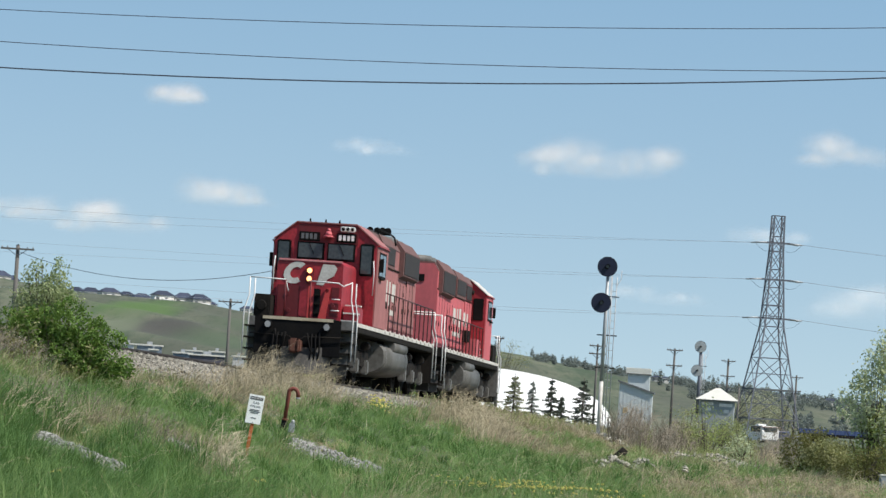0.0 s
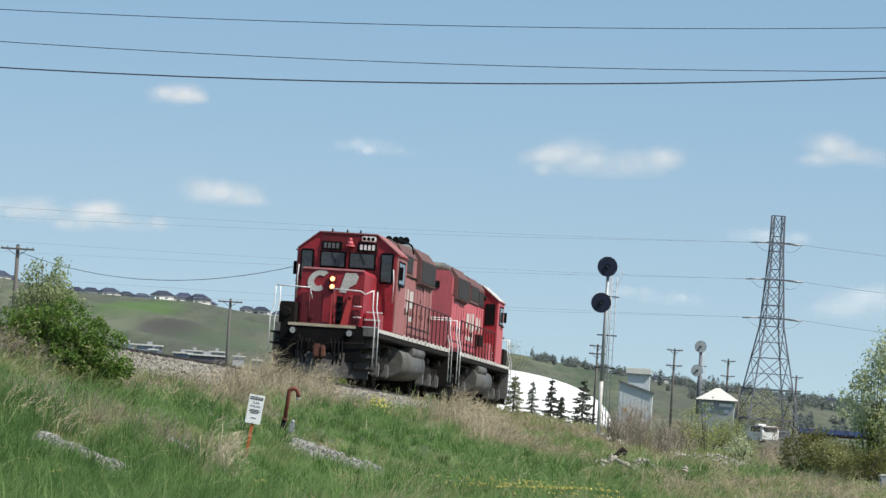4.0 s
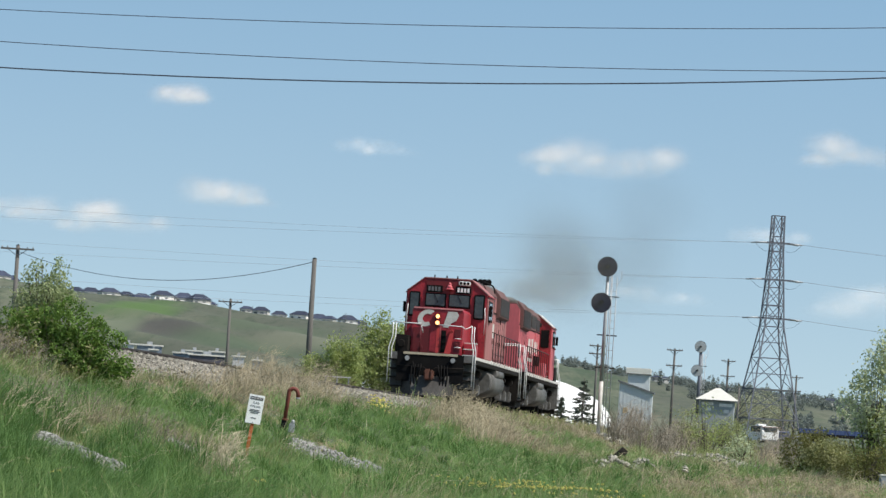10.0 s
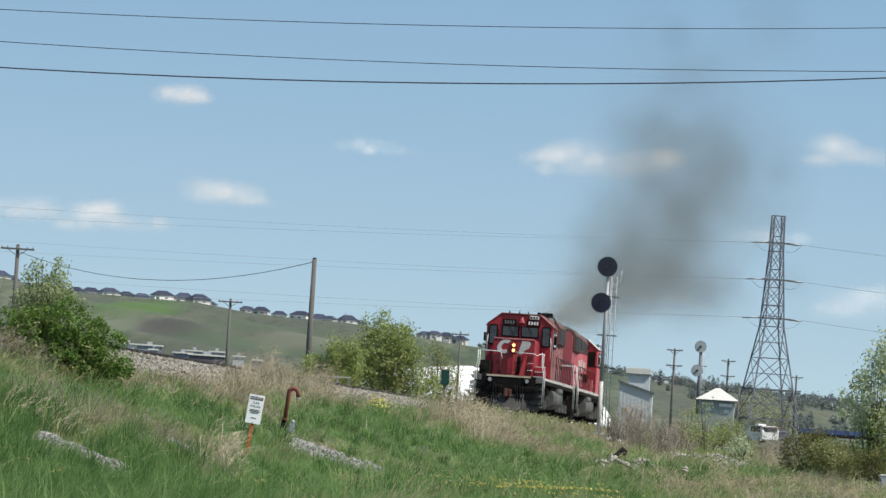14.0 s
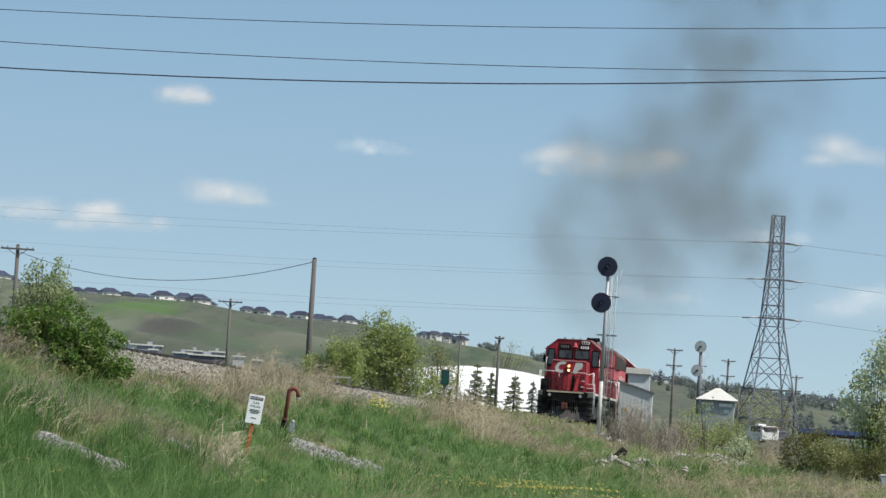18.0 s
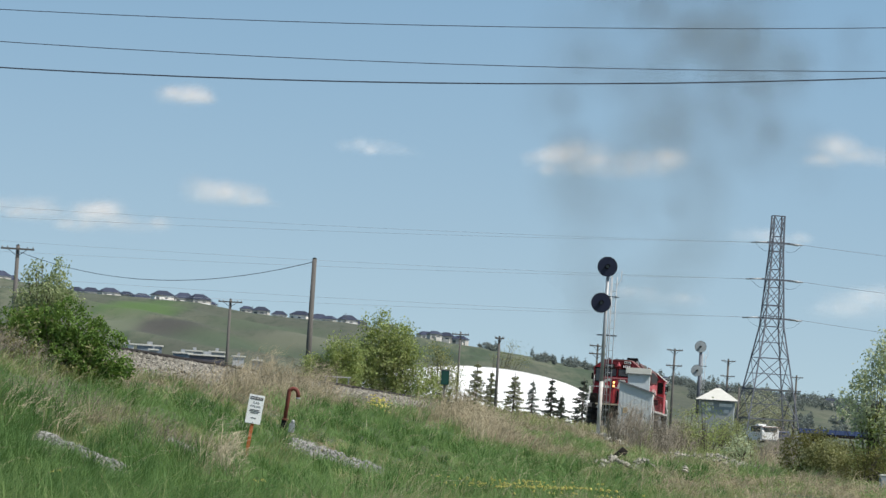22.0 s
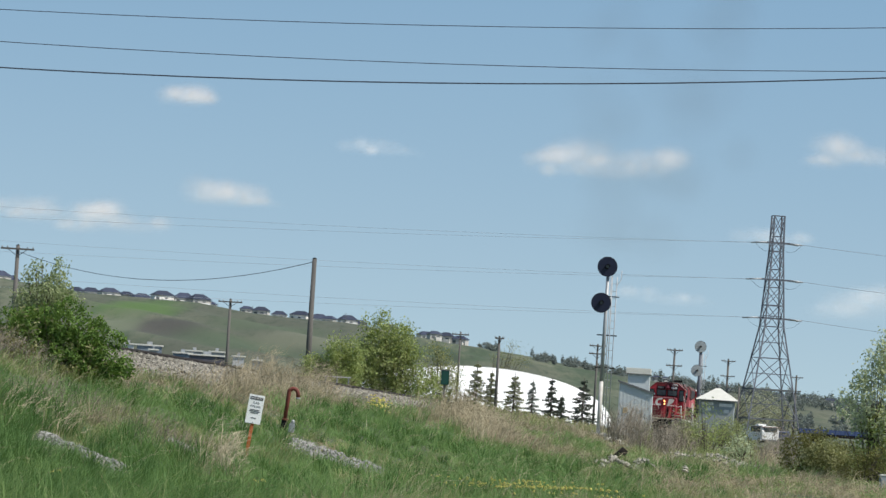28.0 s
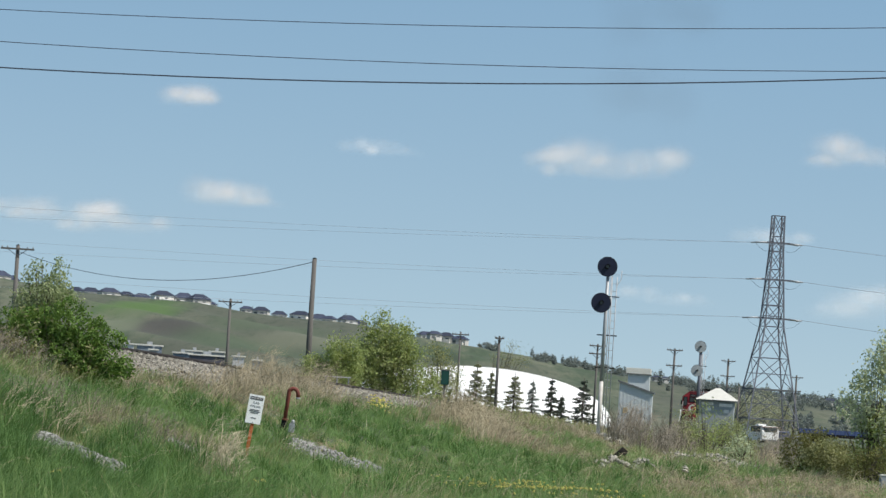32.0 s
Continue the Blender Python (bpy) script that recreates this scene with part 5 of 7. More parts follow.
# these two leaf colours have aerial haze mixed in: paler, greyer, the far one bluish
LEAF_HAZY = leaf_mat("hazed_budding_leaf", (0.33, 0.34, 0.22), (0.42, 0.42, 0.29), (0.36, 0.37, 0.24))
LEAF_FAR = leaf_mat("hazed_distant_leaf", (0.165, 0.195, 0.18), (0.235, 0.255, 0.235), (0.20, 0.225, 0.19))
NEEDLE = leaf_mat("spruce_needles", (0.08, 0.10, 0.085), (0.12, 0.14, 0.11), (0.10, 0.12, 0.08), 0.25)
NEEDLE_PALE = leaf_mat("olive_spruce_needles", (0.25, 0.265, 0.15), (0.34, 0.34, 0.21), (0.27, 0.29, 0.15), 0.25)
NEEDLE_BLUE = leaf_mat("grey_spruce_needles", (0.27, 0.30, 0.27), (0.36, 0.38, 0.34), (0.28, 0.31, 0.26), 0.25)
SWARD = dict(spread=0.2, scale=1.6, stretch=(1, 0.14, 1))
GRASS_BLADE = leaf_mat("green_grass_blade", (0.10, 0.195, 0.06), (0.235, 0.325, 0.13), (0.25, 0.39, 0.11), **SWARD)
GRASS_RANK = leaf_mat("rank_grass_blade", (0.052, 0.115, 0.032), (0.105, 0.185, 0.06), (0.12, 0.22, 0.055), **SWARD)
GRASS_MID = leaf_mat("yellowing_grass_blade", (0.20, 0.25, 0.095), (0.36, 0.35, 0.185), (0.32, 0.355, 0.13), **SWARD)
GRASS_DRY = leaf_mat("dead_straw_blade", (0.48, 0.41, 0.28), (0.29, 0.24, 0.16), (0.36, 0.30, 0.18), **SWARD)
TWIG_GREY = mat("grey_brown_twig", (0.27, 0.23, 0.175), (0.17, 0.145, 0.11), 2.2, rough=0.95, spread=0.2)
STRAW = leaf_mat("bleached_straw", (0.62, 0.54, 0.39), (0.47, 0.39, 0.27), (0.35, 0.28, 0.16), 0.25)
TWIG = mat("dry_brown_twig", (0.39, 0.33, 0.215), (0.24, 0.20, 0.13), 2.2, rough=0.95, spread=0.2, stretch=(1, 0.2, 0.6))
PETAL = mat("yellow_petal", (0.84, 0.74, 0.22), (0.74, 0.62, 0.14), 30.0, rough=0.7, spread=0.2)


def leaf_cloud(rs, centres, per, spread_, size, flat=0.0):
    """Small leaf quads scattered round the given centres, turned every way; flat lays them towards the level."""
    c = np.repeat(np.asarray(centres, float), per, axis=0)
    k = len(c)
    c = c + rs.normal(0, 1, (k, 3)) * spread_
    a = rs.normal(0, 1, (k, 3)) * (1, 1, 1 - flat)
    a /= np.linalg.norm(a, axis=1, keepdims=True)
    b = np.cross(a, rs.normal(0, 1, (k, 3)) * (1 - flat, 1 - flat, 1))
    b /= np.linalg.norm(b, axis=1, keepdims=True)
    s = size * rs.uniform(0.6, 1.3, (k, 1))
    a, b = a * s, b * s * 0.55
    return np.stack([c - a, c - b * 0.9, c + a, c + b * 0.9], 1).reshape(-1, 3)


def crown_points(rs, n, lobes):
    """Points inside a heap of ellipsoids (x, y, z, rx, ry, rz), denser to their outside."""
    out = []
    vol = np.array([l[3] * l[4] * l[5] for l in lobes]) ** 0.8
    for l, k in zip(lobes, (n * vol / vol.sum()).astype(int) + 1):
        d = rs.normal(0, 1, (k, 3))
        d /= np.linalg.norm(d, axis=1, keepdims=True)
        out.append(np.array(l[:3]) + d * np.array(l[3:]) * (rs.uniform(0.25, 1, (k, 1)) ** 0.45))
    return np.concatenate(out)


def shrub(name, x, y, lobes, n, per, spread_, size, material, label, category, seed, stems=9, extra=None, base=None, group=""):
    rs = np.random.RandomState(seed)
    z = gz(x, y) if base is None else base
    T = thing(name, pose(x, y, z), label, category, group=group)
    pts = crown_points(rs, n, lobes)
    bm = bmesh.new()
    for p in pts[rs.choice(len(pts), min(stems * 4, len(pts)), replace=False)]:
        f = Vector((p[0] * 0.25 + rs.normal(0, 0.05), p[1] * 0.25, -0.15))
        m = Vector((p[0] * 0.55, p[1] * 0.55, p[2] * 0.5))
        r = 0.010 + 0.005 * p[2]
        cyl(bm, f, m, r, r * 0.7, 5, False)
        cyl(bm, m, p, r * 0.7, r * 0.25, 5, False)
    part("branchwork", bm, BARK, T, "brown woody stems")
    quads("leaves", leaf_cloud(rs, pts, per, spread_, size), material, T)
    if extra:
        quads("pale_leaves", leaf_cloud(rs, crown_points(rs, extra[1], extra[0]), per, spread_, size), extra[2], T)
    return T


def tree(x, y, h, lobes, n, per, spread_, size, material, label, seed, trunk=0.12, limbs=26):
    rs = np.random.RandomState(seed)
    T = thing("tree", pose(x, y, gz(x, y)), label, "tree", group="trees")
    bm = bmesh.new()
    k = 7
    ax = [Vector((0.08 * math.sin(i * 1.3 + seed), 0.08 * math.cos(i * 1.7), h * 0.88 * i / k - (0.3 if i == 0 else 0))) for i in range(k + 1)]
    for i in range(k):
        cyl(bm, ax[i], ax[i + 1], trunk * (1 - 0.85 * i / k), trunk * (1 - 0.85 * (i + 1) / k), 8, False)
    part("trunk", bm, BARK, T)
    pts = crown_points(rs, n, lobes)
    bm = bmesh.new()
    for p in pts[rs.choice(len(pts), limbs, replace=False)]:
        f = ax[min(k, max(1, int((p[2] * 0.7) / h * k)))]
        m = f.lerp(Vector(p), 0.5) + Vector((0, 0, 0.06 * h))
        cyl(bm, f, m, trunk * 0.35, trunk * 0.2, 5, False)
        cyl(bm, m, Vector(p), trunk * 0.2, trunk * 0.06, 5, False)
    part("branchwork", bm, BARK, T)
    quads("crown", leaf_cloud(rs, pts, per, spread_, size), material, T)
    return T


# the big shrub on the bank, with a sparse pale top growing through it
BIG_SHRUB = [(-0.33, 0, 0.61, 0.32, 0.39, 0.21), (0.05, 0, 0.68, 0.34, 0.41, 0.21), (0.36, 0, 0.55, 0.31, 0.37, 0.28), (0.22, 0, 0.33, 0.42, 0.5, 0.28), (-0.13, 0, 0.42, 0.42, 0.5, 0.28), (0.61, 0, 0.26, 0.31, 0.37, 0.31),
             (0.47, 0, 0.06, 0.34, 0.41, 0.21), (0.76, 0, 0.08, 0.24, 0.29, 0.2), (0.63, 0, 0.55, 0.14, 0.17, 0.14), (0.33, 0, 0.86, 0.07, 0.08, 0.15), (0.79, 0, 0.43, 0.12, 0.15, 0.17), (0.94, 0, 0.15, 0.12, 0.15, 0.14),
             (0.0, 0, 0.2, 0.34, 0.41, 0.2), (-0.49, 0, 0.73, 0.2, 0.24, 0.18), (0.11, 0, 0.9, 0.19, 0.23, 0.12), (0.52, 0, 0.72, 0.05, 0.06, 0.12), (-0.72, 0, 0.62, 0.24, 0.3, 0.26), (-0.85, 0, 0.35, 0.2, 0.3, 0.2), (-0.2, 0, 0.86, 0.06, 0.06, 0.12)]
shrub("shrub", -5.12, 57, BIG_SHRUB, 520, 26, 0.042, 0.027, LEAF_DARK, "dense dark green leafy shrub on the bank", "shrub", 11, stems=16, extra=([(-0.4, 0, 0.45, 0.45, 0.45, 0.4), (0.3, 0, 0.3, 0.5, 0.45, 0.4)], 70, LEAF_OLIVE))
shrub("shrub", -5.85, 56.4, [(0.03, 0, 0.14, 0.25, 0.3, 0.28), (0.31, 0, 0.0, 0.28, 0.3, 0.24), (0.6, -0.3, -0.12, 0.3, 0.3, 0.18), (0.9, -0.4, -0.2, 0.25, 0.3, 0.14), (0.05, -0.4, -0.1, 0.3, 0.3, 0.2)], 420, 9, 0.05, 0.022, LEAF_BRONZE, "low brownish brush at the foot of the shrub", "shrub", 19, stems=26)
shrub("sapling", -5.42, 58.0, [(-0.19, 0, 1.25, 0.11, 0.13, 0.22), (0.17, 0, 1.35, 0.1, 0.12, 0.22), (-0.0, 0, 1.01, 0.31, 0.37, 0.19), (0.25, 0, 0.95, 0.23, 0.28, 0.16), (-0.29, 0, 0.9, 0.17, 0.21, 0.19), (-0.13, 0, 0.79, 0.3, 0.35, 0.14), (0.11, 0, 1.14, 0.2, 0.24, 0.16), (-0.11, 0, 1.44, 0.05, 0.06, 0.11)],
      520, 11, 0.045, 0.022, LEAF_SAPLING, "pale young poplar sapling growing through the shrub", "sapling", 12, stems=14)
# beyond the track
def shoots(seed, spans):
    """Narrow upright lobes side by side: (x from, x to, foot, top, how many)."""
    r = random.Random(seed)
    out = []
    for x0, x1, foot, top, n in spans:
        for i in range(n):
            x, t = x0 + (x1 - x0) * (i + r.uniform(0.2, 0.8)) / n, top * r.uniform(0.86, 1.0)
            h = (t - foot) * r.uniform(0.45, 1.0)
            out.append((x, r.uniform(-0.5, 0.5), t - h / 2, r.uniform(0.2, 0.34), 0.3, h / 2))
    return out


shrub("tree_clump", -2.3, 200, shoots(3, ((-1.2, 0.1, 1.6, 5.75, 10), (0.0, 1.1, 1.6, 5.45, 9), (-1.5, 1.7, 0.8, 4.5, 15), (-1.6, 1.9, 0.3, 2.9, 10), (-2.1, -1.2, 0.6, 3.4, 7), (1.5, 2.5, 0.4, 2.9, 5))) + [(0, 0, 2.7, 1.1, 0.8, 1.7), (0.3, 0, 1.4, 1.3, 0.8, 1.1)],
      1400, 15, 0.13, 0.066, LEAF_TREE, "young leafy poplar clump beyond the track", "tree", 13, stems=22, extra=([(0.3, 0, 2.2, 1.1, 0.9, 1.6)], 90, LEAF_OLIVE))
shrub("shrub", -5.1, 196, shoots(4, ((-1.0, 0.4, 0.4, 2.9, 9), (0.2, 1.6, 0.5, 3.75, 10), (-1.1, 1.6, 0.2, 2.0, 9))) + [(0.4, 0, 1.5, 0.9, 0.6, 1.0)],
      640, 17, 0.12, 0.064, LEAF_TREE, "rounded green shrub beyond the track", "shrub", 14, base=0.9, stems=16)
shrub("shrub", 0.35, 236, [(0, 0, 2.0, 1.0, 0.8, 1.6), (-0.6, 0, 2.9, 0.55, 0.5, 1.5), (0.6, 0, 1.9, 0.6, 0.5, 1.2), (0.1, 0, 3.2, 0.4, 0.4, 0.8)], 420, 9, 0.15, 0.06, LEAF_OLIVE, "thin olive shrub beyond the track", "shrub", 15, base=0.9)
# right-hand tree and brush
shrub("tree_clump", 9.66, 92.2, [(0.15, 0, 1.8, 0.6, 0.5, 1.05), (-0.3, 0, 1.75, 0.3, 0.3, 0.8), (0.35, 0, 2.7, 0.36, 0.4, 0.8), (0.5, 0, 1.1, 0.5, 0.4, 0.8), (-0.22, 0, 2.45, 0.16, 0.2, 0.5), (-0.62, 0, 1.55, 0.2, 0.2, 0.36), (-0.78, 0, 1.85, 0.09, 0.1, 0.16), (0.05, 0, 2.8, 0.14, 0.2, 0.55), (-0.4, 0, 2.15, 0.12, 0.15, 0.25)],
      620, 11, 0.07, 0.04, LEAF_PALE, "grey-green poplar with ragged top beside brush", "tree", 16, extra=([(0.2, 0, 0.9, 0.65, 0.4, 0.75)], 200, LEAF_TREE))
shrub("brush", 8.62, 95, [(-0.3, 0, 0.5, 0.5, 0.4, 0.52), (0.45, 0, 0.45, 0.5, 0.4, 0.5), (0.0, 0, 0.75, 0.4, 0.35, 0.34), (0.85, 0, 0.4, 0.4, 0.35, 0.45)],
      520, 12, 0.065, 0.03, LEAF_BRONZE, "bronze-olive brush with fresh leaves", "shrub", 17, extra=([(0.25, -0.3, 0.4, 0.55, 0.4, 0.45)], 420, LEAF_OLIVE))
shrub("brush", 9.15, 89, [(-0.2, 0, 0.35, 0.35, 0.35, 0.35), (0.3, 0, 0.4, 0.4, 0.35, 0.42)], 260, 12, 0.055, 0.028, LEAF_BRONZE, "low olive brush beside the poplar", "shrub", 18)
SCRUB = ((13.2, 200, 1.2), (14.8, 215, 1.6), (12.0, 165, 1.0), (16.2, 230, 1.7), (17.8, 250, 1.8), (11.2, 176, 0.9), (9.6, 190, 0.9), (14.6, 240, 1.7), (9.2, 152, 1.9), (9.75, 150, 2.2), (8.7, 148, 1.3), (9.25, 125, 1.35), (8.95, 122, 0.9), (9.5, 128, 0.9), (7.6, 150, 0.8))
for i, (x, y, h) in enumerate(SCRUB):
    shrub("willow_scrub", x, y, [(0, 0, h * 0.5, h * 0.28, h * 0.3, h * 0.5), (h * 0.2, 0, h * 0.35, h * 0.26, h * 0.3, h * 0.38), (-h * 0.2, 0, h * 0.3, h * 0.22, h * 0.3, h * 0.3)], int(75 * h), 9, 0.10, 0.042,
          (LEAF_OLIVE, LEAF_OLIVE, LEAF_PALE, LEAF_OLIVE, LEAF_TREE)[i % 5], "thin olive willow scrub in dry grass", "shrub", 40 + i, stems=8, group="willow scrub")


def spruce(x, y, top, w, seed, needles, label):
    """Drooping boughs in separate tiers round a straight stem."""
    z = gz(x, y)
    h = top - z
    T = thing("spruce", pose(x, y, z), label, "spruce tree", group="spruces")
    rs = np.random.RandomState(seed)
    part("trunk", rod((0, 0, -0.3), (0, 0, h), 0.12, 0.02, 8), BARK, T)
    pts, bm = [], bmesh.new()
    tiers = int(h / 0.5)
    for i in range(tiers):
        lev = 0.7 + (h - 0.75) * i / tiers
        r = w * (1 - i / tiers) ** 0.85 + 0.07
        for a in np.arange(0, math.tau, math.tau / 9) + rs.uniform(0, 1):
            rr, zz = r * rs.uniform(0.55, 1.2), lev + rs.uniform(-0.2, 0.2)
            f = rs.uniform(0.12, 1.0, int(7 + 16 * rr)) ** 0.75
            pts.append(np.stack([rr * f * math.cos(a), rr * f * math.sin(a), zz - 0.38 * rr * f + 0.22 * rr * f ** 3 + rs.normal(0, 0.02, len(f))], -1))
            cyl(bm, (0, 0, zz), (rr * math.cos(a), rr * math.sin(a), zz - 0.16 * rr), 0.03, 0.012, 4, False)
    part("branchwork", bm, BARK, T, "brown drooping boughs")
    quads("needles", leaf_cloud(rs, np.concatenate(pts), 4, 0.045, 0.08, 0.45), needles, T)


for i, (x, y, top, w, k) in enumerate(((4.1, 410, 6.0, 1.55, 1), (5.6, 413, 5.2, 0.9, 1), (7.8, 410, 5.1, 1.35, 1), (9.65, 412, 4.6, 0.75, 2), (11.4, 408, 4.85, 1.0, 0), (12.5, 410, 3.3, 0.65, 0), (14.4, 406, 4.95, 1.35, 0))):
    spruce(x, y, top, w * 1.2, 70 + i, (NEEDLE, NEEDLE_PALE, NEEDLE_BLUE)[k], ("dark green spruce standing before the white dome", "olive-green spruce standing before the white dome", "thin grey-green spruce before the white dome")[k])
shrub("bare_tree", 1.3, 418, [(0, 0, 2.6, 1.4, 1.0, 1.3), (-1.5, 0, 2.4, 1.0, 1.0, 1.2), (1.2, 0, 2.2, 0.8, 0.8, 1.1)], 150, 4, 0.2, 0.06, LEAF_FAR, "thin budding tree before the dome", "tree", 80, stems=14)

shrub("bare_tree", 6.9, 520, [(2.36, 0, 8.15, 1.5, 1.5, 1.7), (1.0, 0, 7.0, 1.25, 1.3, 1.6), (3.8, 0, 7.2, 1.25, 1.3, 1.3), (2.3, 0, 5.6, 1.8, 1.5, 2.2)], 210, 9, 0.3, 0.075, LEAF_OLIVE, "pale budding tree behind the white dome", "tree", 81, stems=14)

# far trees on the slopes
rf = random.Random(8)
far = []
for k in range(60):
    az = rf.choice((rf.uniform(0.5, 0.85), rf.uniform(1.4, 2.1), rf.uniform(1.4, 2.6), rf.uniform(3.2, 4.6), rf.uniform(2.6, 5.9), rf.uniform(4.3, 4.9)))
    d = rf.uniform(1850, 1990)
    x = d * math.tan(radians(az))
    far.append((x, d, gz(x, d), rf.uniform(0.9, 1.9)))


for az0, az1, d0, d1, n, r0, r1 in ((1.3, 3.0, 1700, 1930, 46, 0.9, 2.0), (2.9, 4.3, 1780, 1960, 60, 1.2, 2.8), (4.2, 6.2, 1750, 1960, 90, 1.2, 2.8), (3.0, 6.2, 1350, 1750, 60, 1.0, 2.2), (4.6, 6.2, 900, 1300, 40, 0.7, 1.4)):
    for k in range(n):
        az, d = rf.uniform(az0, az1), rf.uniform(d0, d1)
        x = d * math.tan(radians(az))
        far.append((x, d, gz(x, d), rf.uniform(r0, r1)))


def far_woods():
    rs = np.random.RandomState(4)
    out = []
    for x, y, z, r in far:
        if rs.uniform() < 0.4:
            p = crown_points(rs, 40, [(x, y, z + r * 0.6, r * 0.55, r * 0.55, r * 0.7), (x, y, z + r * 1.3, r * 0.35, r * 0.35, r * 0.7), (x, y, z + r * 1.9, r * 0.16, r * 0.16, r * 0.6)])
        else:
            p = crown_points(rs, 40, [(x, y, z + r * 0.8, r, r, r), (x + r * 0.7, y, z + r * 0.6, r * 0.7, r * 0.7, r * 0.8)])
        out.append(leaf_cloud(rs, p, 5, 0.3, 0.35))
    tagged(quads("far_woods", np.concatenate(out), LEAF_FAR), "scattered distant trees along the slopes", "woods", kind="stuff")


far_woods()
for i, (x, y, h, w) in enumerate(((50.2, 690, 7.4, 2.6), (53.2, 700, 8.0, 2.4), (55.2, 705, 8.6, 2.2), (58.6, 710, 6.6, 1.7), (47.5, 690, 5.4, 1.5))):
    tree(x, y, h, [(0, 0, h * 0.68, w, w, h * 0.3), (w * 0.6, 0, h * 0.5, w * 0.8, w, h * 0.3), (-w * 0.6, 0, h * 0.45, w * 0.8, w, h * 0.28)], 380, 8, 0.35, 0.13, LEAF_HAZY, "budding tree beyond the pylon, paled by haze in its colour", 90 + i, 0.14)


# ---- grass, straw, stones, flowers ----
def in_view(rs, n, d0, d1, lo=-6.6, hi=6.6):
    """Scatter over the foreground wedge, even per square metre."""
    d = np.sqrt(rs.uniform(d0 * d0, d1 * d1, n))
    a = np.radians(rs.uniform(lo, hi, n))
    return d * np.tan(a), d


def offset(x, y):
    return (x - track_x(y)) / 1.005


def blades(rs, x, y, h, lean, width, per, heading=None, jitter=0.05):
    """Tufts of bent blades at the given places."""
    x, y, h = np.repeat(x, per), np.repeat(y, per), np.repeat(h, per) * rs.uniform(0.5, 1.2, len(x) * per)
    x, y = x + rs.normal(0, jitter, len(x)), y + rs.normal(0, jitter, len(x))
    z = ground_z(x, y) - 0.02
    ang = rs.uniform(0, math.tau, len(x)) if heading is None else heading
    ln = h * lean * rs.uniform(0.2, 1.2, len(x))
    dx, dy = np.cos(ang), np.sin(ang)
    w = width * rs.uniform(0.6, 1.4, len(x))
    wx, wy = -dy * w, dx * w
    b0 = np.stack([x - wx, y - wy, z], -1)
    b1 = np.stack([x + wx, y + wy, z], -1)
    m0 = np.stack([x + dx * ln * 0.35 - wx * 0.7, y + dy * ln * 0.35 - wy * 0.7, z + h * 0.6], -1)
    m1 = np.stack([x + dx * ln * 0.35 + wx * 0.7, y + dy * ln * 0.35 + wy * 0.7, z + h * 0.6], -1)
    t0 = np.stack([x + dx * ln - wx * 0.1, y + dy * ln - wy * 0.1, z + h * 0.95], -1)
    t1 = np.stack([x + dx * ln + wx * 0.1, y + dy * ln + wy * 0.1, z + h * 0.95], -1)
    return np.concatenate([np.stack([b0, b1, m1, m0], 1), np.stack([m0, m1, t1, t0], 1)]).reshape(-1, 3)


WINDROWS = ((((-4.11, 44.4), (-3.77, 44.2), (-3.44, 44.3), (-3.09, 44.0)), 0.10), (((-2.08, 63.0), (-1.55, 62.7), (-1.05, 63.0), (-0.54, 61.8)), 0.165), (((-3.19, 51.4), (-2.98, 51.2), (-2.79, 51.1)), 0.065))


def on_windrow(x, y):
    """True on the gravel windrows and on the strip just before them."""
    bare = np.zeros(len(x), bool)
    for line, wd in WINDROWS:
        gap = y - np.interp(x, [p[0] for p in line], [p[1] for p in line])
        bare |= (x > line[0][0]) & (x < line[-1][0]) & (gap > -17 * wd) & (gap < 7 * wd)
    return bare


# places that keep their own growth: x, y, half widths, + faded or - lush
SWATHES = ((-4.75, 46.8, 0.5, 7, 0.3), (-4.2, 50.5, 0.9, 5, 0.2), (-3.1, 50.7, 0.7, 4, 0.3), (-3.8, 74, 0.7, 9, 0.9), (1.4, 107, 1.1, 9, 1.2), (2.6, 109, 0.9, 6, 0.3), (3.8, 113, 0.5, 6, 0.25), (6.2, 134, 1.2, 14, 0.6), (4.7, 64, 1.9, 9, 0.95), (7.5, 80, 2.0, 14, 0.6),
           (-2.4, 48.5, 0.25, 2, 0.9), (-4.75, 51, 0.7, 4, -0.6), (-3.5, 62, 0.55, 4, -0.9), (-3.6, 38.5, 1.1, 5, -1.4), (-2.7, 41, 1.2, 5, -1.3), (-1.2, 45, 1.0, 5, -0.5), (-2.0, 76, 0.6, 6, -0.9), (-0.9, 82, 0.9, 9, -0.6), (1.0, 76, 1.4, 9, -1.1), (4.9, 132, 0.8, 10, -0.7), (1.4, 60, 1.6, 6, -0.7), (-1.6, 53, 1.0, 7, -0.4))


def dryness(x, y, s):
    """How far the grass has faded: patches, swathes, the ballast's edge."""
    d = 0.14 + 0.6 * waves(x, y * 0.14, 1.5, 31) + 0.75 * waves(x, y * 0.14, 4.2, 32) + 0.4 * smooth(5.5, 3.3, s) + 0.25 * smooth(85, 135, y)
    for sx, sy, wx, wy, amount in SWATHES:
        d = d + amount * np.exp(-((x - sx) / wx) ** 2 - ((y - sy) / wy) ** 2)
    return d


